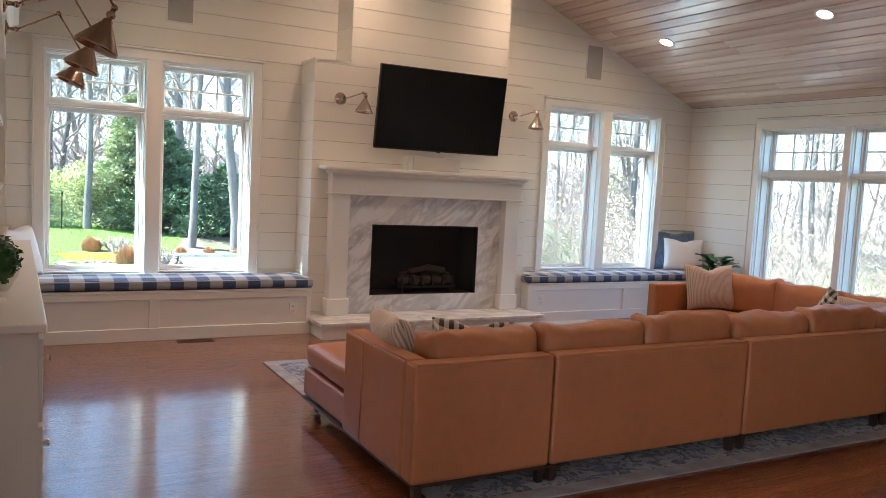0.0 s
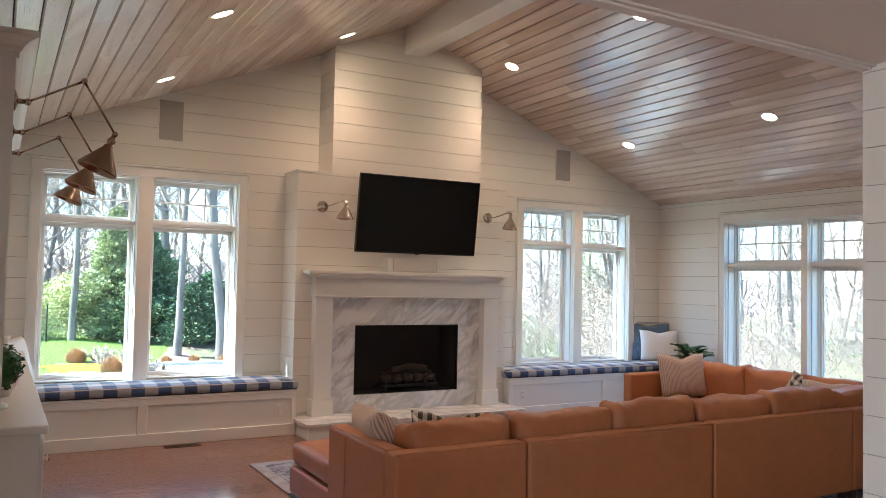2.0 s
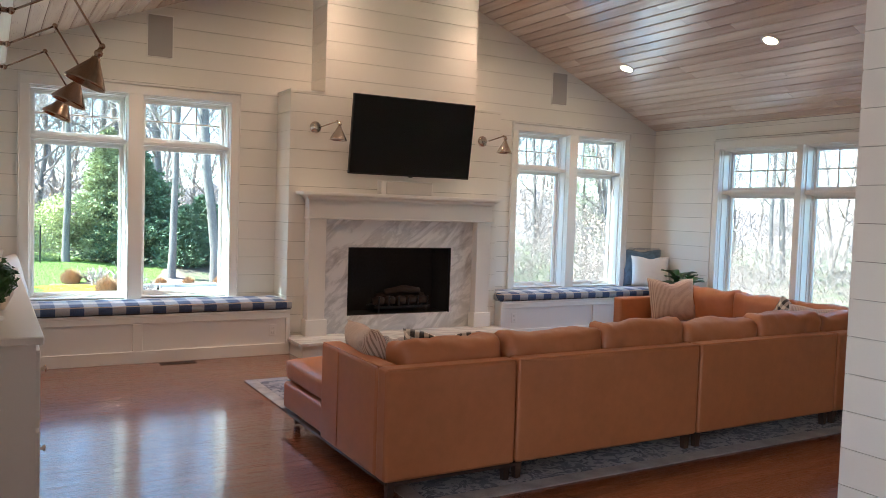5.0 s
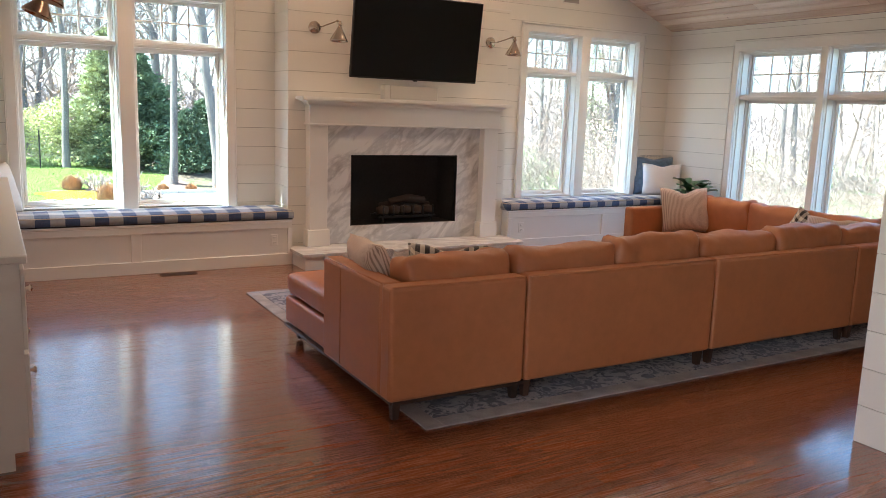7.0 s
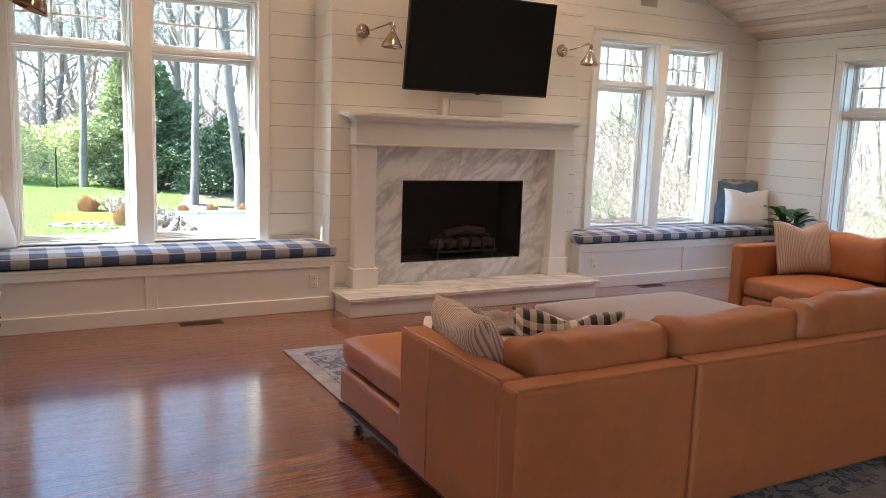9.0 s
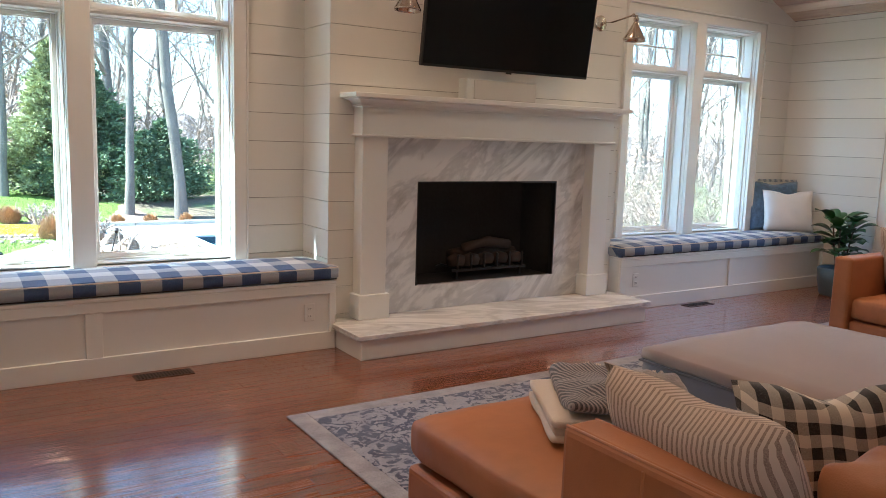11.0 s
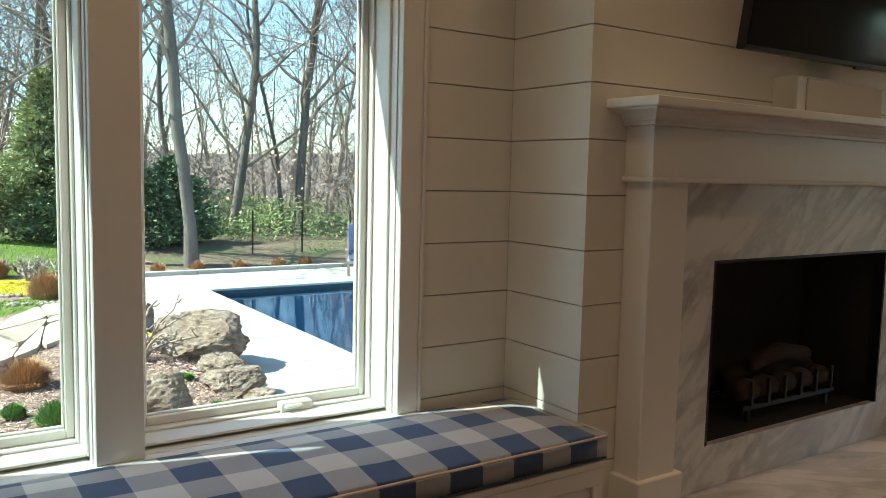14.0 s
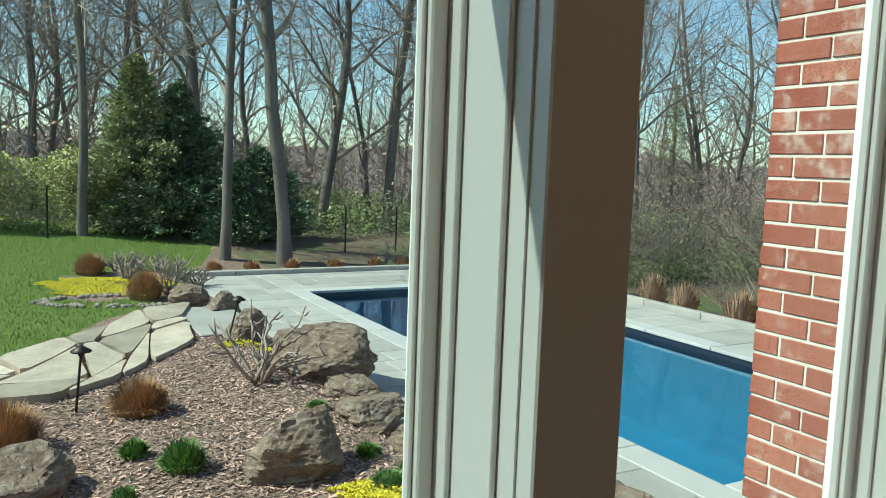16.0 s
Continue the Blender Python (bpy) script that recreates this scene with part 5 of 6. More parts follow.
def ground_material():
    m, n, l, p = nodes("garden_ground")
    co = coords(n, l)
    at1, at2 = n.new("ShaderNodeAttribute"), n.new("ShaderNodeAttribute")
    at1.attribute_name, at2.attribute_name = "lawn", "woods"
    a, b, c = noise_tex(n, l, co, 0.7, 4), noise_tex(n, l, co, 9, 5), noise_tex(n, l, co, 70, 4, 0.7)
    vo = n.new("ShaderNodeTexVoronoi")
    vo.inputs["Scale"].default_value = 38
    l.new(co, vo.inputs["Vector"])
    chip = mix(n, l, vo.outputs["Color"], (0.10, 0.055, 0.04), (0.56, 0.37, 0.28))
    chip = mix(n, l, maprange(n, l, b, 0.35, 0.7, 0.0, 0.55), chip, (0.13, 0.08, 0.055))
    grass = mix(n, l, maprange(n, l, c, 0.3, 0.7, 0, 1), (0.085, 0.125, 0.014), (0.175, 0.235, 0.03))
    grass = mix(n, l, maprange(n, l, a, 0.35, 0.65, 0, 0.6), grass, (0.12, 0.175, 0.02))
    litter = mix(n, l, maprange(n, l, b, 0.3, 0.7, 0, 1), (0.10, 0.07, 0.045), (0.24, 0.17, 0.11))
    litter = mix(n, l, maprange(n, l, a, 0.48, 0.6, 0, 0.8), litter, (0.10, 0.15, 0.04))
    jag = maprange(n, l, c, 0.3, 0.7, -0.15, 0.15)
    f1 = maprange(n, l, calc(n, l, "ADD", at1.outputs["Fac"], jag), 0.45, 0.55, 0, 1)
    f2 = maprange(n, l, calc(n, l, "ADD", at2.outputs["Fac"], jag), 0.4, 0.6, 0, 1)
    l.new(mix(n, l, f2, mix(n, l, f1, chip, grass), litter), p.inputs["Base Color"])
    p.inputs["Roughness"].default_value = 0.95
    bump(n, l, p, calc(n, l, "ADD", c, vo.outputs["Distance"]), 0.8, 0.03)
    return m


gx = sorted(set(spread(-420, 420, -7, 12, 0.22, 1.25)) | {PX0 - 0.12, PX0 - 0.09, PX1 + 0.09, PX1 + 0.12})
gy = sorted(set(spread(-420, 420, 8, 28, 0.22, 1.25)) | {PY0 - 0.12, PY0 - 0.09, PY1 + 0.09, PY1 + 0.12})
verts = [(x, y, ground_z(x, y)) for y in gy for x in gx]
nx = len(gx)
faces = [(j * nx + i, j * nx + i + 1, (j + 1) * nx + i + 1, (j + 1) * nx + i) for j in range(len(gy) - 1) for i in range(nx - 1)]
me = bpy.data.meshes.new("ground")
me.from_pydata(verts, [], faces)
lawn, woods = me.attributes.new("lawn", "FLOAT", "POINT"), me.attributes.new("woods", "FLOAT", "POINT")
lv, wv = [], []
for x, y, z in verts:
    g = smooth01(-0.3, 0.3, y - lawn_edge(x))
    if flower_bed(x, y):
        g *= 0.1
    lv.append(g)
    wv.append(max(smooth01(-1, 1, y - max(24.6, 33.0 + 0.5 * max(0, -x) - 2.1 * max(0, x - 1.8)) + noise.noise(Vector((x * 0.3, y * 0.3, 5)))), smooth01(10.5, 12, x)))
lawn.data.foreach_set("value", lv)
woods.data.foreach_set("value", wv)
me.materials.append(ground_material())
for p in me.polygons:
    p.use_smooth = True
tagged(new("ground", me), "garden ground of lawn, bark mulch and woodland floor", "ground", kind="structure")

# ---- pool ----
pool = thing("swimming_pool", ((PX0 + PX1) / 2, 16, DECK), "rectangular blue swimming pool with grey stone coping", "pool", kind="structure")
D0 = -2.5
part("basin", boxes((PX0 - 0.05, PX1 + 0.05, PY0 - 0.05, PY1 + 0.05, D0 - 0.05, D0), (PX0 - 0.06, PX0, PY0, PY1, D0, DECK - 0.22), (PX1, PX1 + 0.06, PY0, PY1, D0, DECK - 0.22), (PX0, PX1, PY0 - 0.06, PY0, D0, DECK - 0.22), (PX0, PX1, PY1, PY1 + 0.06, D0, DECK - 0.22)), POOLWALL, pool)
part("waterline_tile", boxes((PX0 - 0.06, PX0, PY0, PY1, DECK - 0.22, DECK - 0.045), (PX1, PX1 + 0.06, PY0, PY1, DECK - 0.22, DECK - 0.045), (PX0, PX1, PY0 - 0.06, PY0, DECK - 0.22, DECK - 0.045), (PX0, PX1, PY1, PY1 + 0.06, DECK - 0.22, DECK - 0.045)), POOLTILE, pool)
m_water, n, l, p = nodes("pool_water")
tr, gl, fr, mx = n.new("ShaderNodeBsdfTransparent"), n.new("ShaderNodeBsdfGlossy"), n.new("ShaderNodeFresnel"), n.new("ShaderNodeMixShader")
tr.inputs[0].default_value = (0.62, 0.88, 0.95, 1)
gl.inputs["Roughness"].default_value = 0.02
fr.inputs["IOR"].default_value = 1.33
bn = n.new("ShaderNodeBump")
bn.inputs["Strength"].default_value, bn.inputs["Distance"].default_value = 0.06, 0.03
l.new(noise_tex(n, l, coords(n, l), 3.0, 3), bn.inputs["Height"])
for s in (gl, fr):
    l.new(bn.outputs[0], s.inputs["Normal"])
l.new(fr.outputs[0], mx.inputs[0])
l.new(tr.outputs[0], mx.inputs[1])
l.new(gl.outputs[0], mx.inputs[2])
l.new(mx.outputs[0], n["Material Output"].inputs[0])
bm = bmesh.new()
bm.faces.new([bm.verts.new(c) for c in ((PX0, PY0, DECK - 0.13), (PX1, PY0, DECK - 0.13), (PX1, PY1, DECK - 0.13), (PX0, PY1, DECK - 0.13))])
water = solid("water", bm, m_water)
water.visible_shadow = False
tagged(water, "still clear blue pool water", "water", kind="structure")


def slab(name, x0, x1, y0, y1, z0, z1, material, parent, gap=0.006):
    return part(name, boxes((x0 + gap, x1 - gap, y0 + gap, y1 - gap, z0, z1), bevel=0.008), material, parent)


CW = 0.32
rnd = random.Random(8)


def runs(a, b, step):
    n = max(1, round((b - a) / step))
    return [(a + (b - a) * k / n, a + (b - a) * (k + 1) / n) for k in range(n)]


for a, b in runs(PY0 - CW, PY1 + CW, 1.25):
    slab("coping_stone", PX0 - CW, PX0 + 0.03, a, b, DECK - 0.05, DECK, COPING, pool)
    slab("coping_stone", PX1 - 0.03, PX1 + CW, a, b, DECK - 0.05, DECK, COPING, pool)
for a, b in runs(PX0 + 0.03, PX1 - 0.03, 1.25):
    slab("coping_stone", a, b, PY0 - CW, PY0 + 0.03, DECK - 0.05, DECK, COPING, pool)
    slab("coping_stone", a, b, PY1 - 0.03, PY1 + CW, DECK - 0.05, DECK, COPING, pool)

pavement = thing("pavement", (4.5, 16, DECK), "pale bluestone pool terrace laid in rectangles", "pavement", kind="structure")
part("bed", boxes((3.55, PX0 - 0.1, 8.9, 23.35, DECK - 0.2, DECK - 0.035), (PX1 + 0.1, 10.75, 8.9, 23.35, DECK - 0.2, DECK - 0.035), (PX0 - 0.1, PX1 + 0.1, 8.9, PY0 - 0.1, DECK - 0.2, DECK - 0.035), (PX0 - 0.1, PX1 + 0.1, PY1 + 0.1, 23.35, DECK - 0.2, DECK - 0.022)), SAND, pavement)


def pave(x0, x1, y0, y1):
    y = y0
    while y < y1 - 0.05:
        h = min(rnd.choice((0.46, 0.61, 0.76)), y1 - y)
        if y1 - y - h < 0.2:
            h = y1 - y
        x = x0
        while x < x1 - 0.05:
            w = min(rnd.choice((0.46, 0.61, 0.92, 1.1)), x1 - x)
            if x1 - x - w < 0.25:
                w = x1 - x
            slab("paver", x, x + w, y, y + h, DECK - 0.05, DECK - 0.004 + rnd.uniform(-0.002, 0.002), PAVER, pavement, 0.005)
            x += w
        y += h


pave(3.6, PX0 - CW, 9.0, 23.3)
pave(PX1 + CW, 10.7, 11.0, 23.3)
pave(PX0 - CW, PX1 + CW, PY1 + CW, 23.3)
pave(PX0 - CW, PX1 + CW, 9.6, PY0 - CW)
kerb = thing("garden_kerb", (8, 23.4, DECK), "low pale stone edging behind the terrace", "kerb", kind="structure")
for a, b in runs(3.4, 10.7, 1.3):
    slab("kerb_stone", a, b, 23.32, 23.5, DECK - 0.1, DECK + 0.09, PAVER, kerb)
for a, b in runs(11.0, 23.3, 1.3):
    slab("kerb_stone", 10.72, 10.9, a, b, DECK - 0.1, DECK + 0.09, PAVER, kerb)


# loose bark and grass blades
rnd = random.Random(15)
vs, fs = [], []
while len(fs) < 42000:
    x, y = rnd.uniform(-2.2, 3.6), rnd.uniform(9.2, 17.5)
    if y > lawn_edge(x) - 0.05:
        continue
    z = ground_z(x, y) + rnd.uniform(0.004, 0.016)
    a, ln, wd = rnd.random() * 6.283, rnd.uniform(0.012, 0.042), rnd.uniform(0.004, 0.012)
    u, w, t = Vector((math.cos(a), math.sin(a), rnd.uniform(-0.4, 0.4))) * ln, Vector((-math.sin(a), math.cos(a), rnd.uniform(-0.3, 0.3))) * wd, Vector((x, y, z))
    k = len(vs)
    vs += [tuple(t - u), tuple(t + w), tuple(t + u), tuple(t - w)]
    fs.append((k, k + 1, k + 2, k + 3))
me = bpy.data.meshes.new("bark_mulch")
me.from_pydata(vs, [], fs)
me.materials.append(plain("bark_chips", (0.40, 0.245, 0.19), 0.9, var=0.2, vary="island", spread=0.9))
tagged(new("bark_mulch", me), "loose bark chips over the flower bed", "mulch", kind="stuff")
vs, fs = [], []
while len(fs) < 75000:
    x, y = rnd.uniform(-9, 5.0), 15 + 17 * rnd.random() ** 1.4
    if y < lawn_edge(x) + 0.05 or flower_bed(x, y) or (x > 3.3 and y < 23.6):
        continue
    z, a, h = ground_z(x, y), rnd.random() * 6.283, rnd.uniform(0.02, 0.045)
    c, d = 0.007 * math.cos(a), 0.007 * math.sin(a)
    k = len(vs)
    vs += [(x - c, y - d, z - 0.004), (x + c, y + d, z - 0.004), (x + rnd.gauss(0, 0.02), y + rnd.gauss(0, 0.02), z + h)]
    fs.append((k, k + 1, k + 2))
me = bpy.data.meshes.new("grass")
me.from_pydata(vs, [], fs)
me.materials.append(plain("grass_blades", (0.175, 0.24, 0.032), 0.7, var=0.2, coarse=0.8, vary="island", spread=0.3))
tagged(new("grass", me), "short mown lawn grass", "grass", kind="stuff")


# ---- rocks, stones, plants ----
def boulder(x, y, sx, sy, sz, seed, label="brown weathered garden boulder with a split face"):
    bm = bmesh.new()
    bmesh.ops.create_icosphere(bm, subdivisions=5, radius=1.0)
    off = Vector((seed * 3.1, seed * 1.7, seed))
    planes = []
    rnd = random.Random(int(seed * 10))
    for k in range(13):
        d = Vector((rnd.gauss(0, 1), rnd.gauss(0, 1), rnd.gauss(0, 0.8))).normalized()
        planes.append((d, rnd.uniform(0.55, 0.82)))
    for v in bm.verts:
        p = v.co.normalized()
        q = p * (1 + 0.25 * noise.noise(p * 1.3 + off))
        for d, far in planes:
            over = q.dot(d) - far - 0.05 * noise.noise(q * 3.0 + off)
            if over > 0:
                q -= d * over
        cell = noise.voronoi(q * 2.3 + off)[0]
        gap = cell[1] - cell[0]
        q *= 1 - 0.06 * max(0.0, 1 - gap / 0.10) + 0.045 * noise.noise(q * 6.0 + off) + 0.03 * noise.noise(q * 15.0 + off)
        q += p * 0.025 * (noise.noise(Vector((0.6 * q.x, 0.6 * q.y, q.z * 8.0)) + off) > 0.1)
        v.co = Vector((q.x * sx, q.y * sy, q.z * sz)) * 0.93
    ob = solid("boulder", bm, ROCK)
    ob.location = (x, y, min(ground_z(x, y), -0.78) + sz * 0.35)
    ob.rotation_euler = (0, 0, seed * 2.3)
    return tagged(ob, label, "rock", "garden boulders")


for q in ((3.40, 14.95, 0.80, 0.60, 0.50, 1.0), (3.46, 14.05, 0.38, 0.32, 0.28, 2.2), (3.36, 13.35, 0.46, 0.36, 0.26, 3.1), (2.33, 12.25, 0.54, 0.42, 0.34, 4.4), (3.34, 12.65, 0.30, 0.26, 0.17, 5.2), (0.45, 12.45, 0.5, 0.4, 0.28, 6.1), (3.02, 16.6, 0.42, 0.34, 0.30, 7.3), (3.25, 18.6, 0.40, 0.3, 0.28, 8.5), (4.05, 11.2, 0.62, 0.5, 0.22, 9.7), (2.85, 19.2, 0.45, 0.35, 0.26, 11.0)):
    boulder(*q)

path = thing("flagstone_path", (1.6, 17, -0.78), "path of irregular tan flagstones with mossy joints", "path", kind="structure")
rnd = random.Random(21)
cells = {}
NEAR_EDGE = ((-1.4, 14.3), (-0.5, 14.5), (0.43, 14.56), (1.08, 14.6), (1.45, 15.1), (1.95, 15.65), (2.55, 16.5))
FAR_EDGE = ((-1.4, 15.0), (-0.5, 15.6), (0.42, 16.3), (1.04, 17.0), (1.4, 17.7), (2.06, 18.6), (2.75, 18.95))
for i, (p, q) in enumerate(zip(NEAR_EDGE, FAR_EDGE)):
    for j in range(4):
        k = j / 3 + (rnd.uniform(-0.16, 0.16) if 0 < j < 3 else rnd.uniform(-0.03, 0.03))
        cells[i, j] = (p[0] + (q[0] - p[0]) * k + rnd.uniform(-0.2, 0.2), p[1] + (q[1] - p[1]) * k + rnd.uniform(-0.14, 0.14))
for j in range(3):
    for i in range(6):
        q = [cells[i, j], cells[i + 1, j], cells[i + 1, j + 1], cells[i, j + 1]]
        cx, cy = sum(a for a, _ in q) / 4, sum(b for _, b in q) / 4
        out = []
        for (a, b), (c, d) in zip(q, q[1:] + q[:1]):
            for t in (0.12, 0.5, 0.88):
                u, v = a + (c - a) * t, b + (d - b) * t
                k = 0.965 + rnd.uniform(-0.10, 0.045)
                out.append((cx + (u - cx) * k, cy + (v - cy) * k, -0.80))
        ob = part("flagstone", prism(bmesh.new(), out, (0, 0, 0.075 + rnd.uniform(0, 0.012))), FLAG, path)
part("step_slab", boxes((2.55, 3.35, 16.8, 18.7, -0.95, -0.76), bevel=0.012), PAVER, path, "pale cut stone step")


def tuft(name, x, y, r, h, count, material, label, group, seed, base=None, width=0.012):
    rnd = random.Random(seed)
    bm = bmesh.new()
    for _ in range(count):
        a, k = rnd.random() * 6.283, math.sqrt(rnd.random())
        d = Vector((math.cos(a), math.sin(a), 0))
        p = d * r * k * 0.55
        e = math.acos(k * 0.97) * rnd.uniform(0.85, 1.1)
        reach = rnd.uniform(0.72, 1.06)
        tip = d * r * math.cos(e) * reach + Vector((rnd.uniform(-.03, .03), rnd.uniform(-.03, .03), h * max(0.12, math.sin(e)) * reach))
        mid = p.lerp(tip, 0.55) + Vector((0, 0, h * 0.12))
        w = Vector((-d.y, d.x, 0)) * width * rnd.uniform(0.5, 1.2)
        v = [bm.verts.new(c) for c in (p - w, p + w, mid + w * 0.8, mid - w * 0.8, tip)]
        bm.faces.new(v[:4])
        bm.faces.new((v[3], v[2], v[4]))
    ob = solid(name, bm, material)
    ob.location = (x, y, ground_z(x, y) - 0.01 if base is None else base)
    return tagged(ob, label, "plant", group)


for k, (x, y, r, h) in enumerate(((1.47, 14.1, 0.33, 0.34), (0.45, 13.5, 0.38, 0.42), (2.32, 19.7, 0.38, 0.5), (1.75, 22.2, 0.36, 0.42))):
    tuft("ornamental_grass", x, y, r, h, 2600, TUFT, "rounded clump of dry orange ornamental grass", "dry grass clumps", k, width=0.005)
for k, x in enumerate((4.3, 5.1, 6.0, 7.0, 8.0, 8.7)):
    tuft("ornamental_grass", x, 23.85, 0.26, 0.26, 380, TUFT, "small dry orange grass clump behind the terrace", "dry grass clumps", 20 + k, -0.98)
for k in range(11):
    tuft("ornamental_grass", 11.3 + 0.15 * math.sin(k * 2.2), 12.0 + k * 1.05, 0.42, 0.62, 420, PINKBUD, "tall dry grass clump along the pool edging", "dry grass clumps", 40 + k, -1.05)
for k, (x, y, r, h) in enumerate(((1.55, 12.55, 0.24, 0.26), (1.28, 12.95, 0.15, 0.17), (2.85, 12.35, 0.14, 0.13), (3.05, 12.0, 0.16, 0.13), (2.9, 13.6, 0.12, 0.09), (2.75, 11.75, 0.2, 0.14), (1.1, 12.0, 0.12, 0.22))):
    tuft("green_perennial", x, y, r * 0.85, h * 0.9, 1100, GREENERY, "fresh green perennial clump in the mulch", "green perennials", 60 + k, width=0.009)


def mat_plant(cx, cy, rx, ry, count, seed, label):
    rnd = random.Random(seed)
    bm = bmesh.new()
    for _ in range(count):
        a, k = rnd.random() * 6.283, math.sqrt(rnd.random())
        x, y = rx * k * math.cos(a), ry * k * math.sin(a)
        if noise.noise(Vector((x * 2, y * 2, seed))) < -0.28 + (k > 0.8) * 0.3:
            continue
        z = ground_z(cx + x, cy + y) - ground_z(cx, cy) + rnd.uniform(0.0, 0.07) * (1.2 - k)
        s = rnd.uniform(0.008, 0.017)
        u = Vector((rnd.gauss(0, 1), rnd.gauss(0, 1), rnd.gauss(0, 0.6))).normalized() * s
        w = u.orthogonal().normalized() * s
        p = Vector((x, y, z + 0.01))
        bm.faces.new([bm.verts.new(p + c) for c in (-u, w * 0.6, u, -w * 0.6)])
    ob = solid("groundcover", bm, YELLOW)
    ob.location = (cx, cy, ground_z(cx, cy))
    return tagged(ob, label, "plant", "yellow groundcover", "stuff")


mat_plant(2.75, 11.35, 0.95, 0.55, 24000, 1, "bright yellow low groundcover in the mulch bed")
mat_plant(2.0, 20.9, 1.2, 0.9, 22000, 2, "bright yellow low groundcover beside the lawn")
mat_plant(2.95, 16.2, 0.35, 0.25, 1200, 3, "yellow low groundcover among the boulders")

rnd = random.Random(77)
bm = bmesh.new()
for _ in range(260):
    a = rnd.random() * 6.283
    x, y = 2.2 + 1.35 * math.cos(a) * rnd.uniform(0.9, 1.05), 19.55 + 0.55 * math.sin(a) * rnd.uniform(0.8, 1.1)
    s = rnd.uniform(0.025, 0.05)
    bmesh.ops.create_icosphere(bm, subdivisions=1, radius=s, matrix=Matrix.Translation((x, y, ground_z(x, y) + s * 0.3)))
tagged(solid("pebbles", bm, FLAG), "pale rounded pebbles edging the flower bed", "pebbles", kind="stuff")


def path_lamp(x, y, lean):
    z = ground_z(x, y)
    p = thing("path_lamp", (x, y, z), "dark bronze garden path lamp with a small hood", "garden lamp", "path lamps")
    t = Vector((x + lean, y, z + 0.52))
    part("stake", tube(bmesh.new(), [(x, y, z - 0.05), t], 0.011, 8), METAL_DARK, p)
    part("hood", lathe(bmesh.new(), [(0.0005, 0.06), (0.02, 0.055), (0.085, 0.015), (0.085, 0.005), (0.03, 0.02), (0.025, -0.03), (0.0005, -0.03)], Matrix.Translation(t), 16), METAL_DARK, p, smooth=True)


path_lamp(0.99, 14.3, 0.05)
path_lamp(2.74, 16.3, 0.14)


def lounger(x, y, turn):
    c = thing("lounge_chair", (0, 0, 0), "wooden pool lounger with navy cushions and raised back", "lounger", "pool loungers", local=True)
    part("frame", boxes((-0.32, -0.27, -0.9, 0.5, 0.28, 0.34), (0.27, 0.32, -0.9, 0.5, 0.28, 0.34), (-0.32, 0.32, -0.92, -0.87, 0.28, 0.34)), TEAK, c)
    for lx in (-0.29, 0.29):
        for ly in (-0.85, 0.4):
            part("leg", boxes((lx - 0.03, lx + 0.03, ly - 0.03, ly + 0.03, 0, 0.30)), TEAK, c)
    for lx in (-0.33, 0.33):
        part("armrest", boxes((lx - 0.035, lx + 0.035, -0.25, 0.35, 0.50, 0.53), (lx - 0.025, lx + 0.025, -0.22, -0.17, 0.3, 0.5), bevel=0.006), TEAK, c)
    part("seat_cushion", soft_block(bmesh.new(), -0.28, 0.28, -0.9, 0.36, 0.34, 0.42, 0.03, 0.01, 1, 5), NAVY, c, smooth=True)
    b = soft_block(bmesh.new(), -0.28, 0.28, -0.04, 0.04, 0, 0.74, 0.03, 0.01, 2, 5)
    bmesh.ops.transform(b, matrix=pose(0, 0.38, 0.40, -22, 0, 0), verts=b.verts)
    part("back_cushion", b, NAVY, c, smooth=True)
    b = boxes((-0.31, -0.285, 0.03, 0.06, 0, 0.78), (0.285, 0.31, 0.03, 0.06, 0, 0.78), (-0.31, 0.31, 0.045, 0.07, 0.74, 0.78))
    bmesh.ops.transform(b, matrix=pose(0, 0.38, 0.38, -22, 0, 0), verts=b.verts)
    part("back_frame", b, TEAK, c)
    c.matrix_basis = pose(x, y, DECK, 0, 0, turn)


lounger(9.5, 22.4, -26)
lounger(10.2, 22.05, -26)


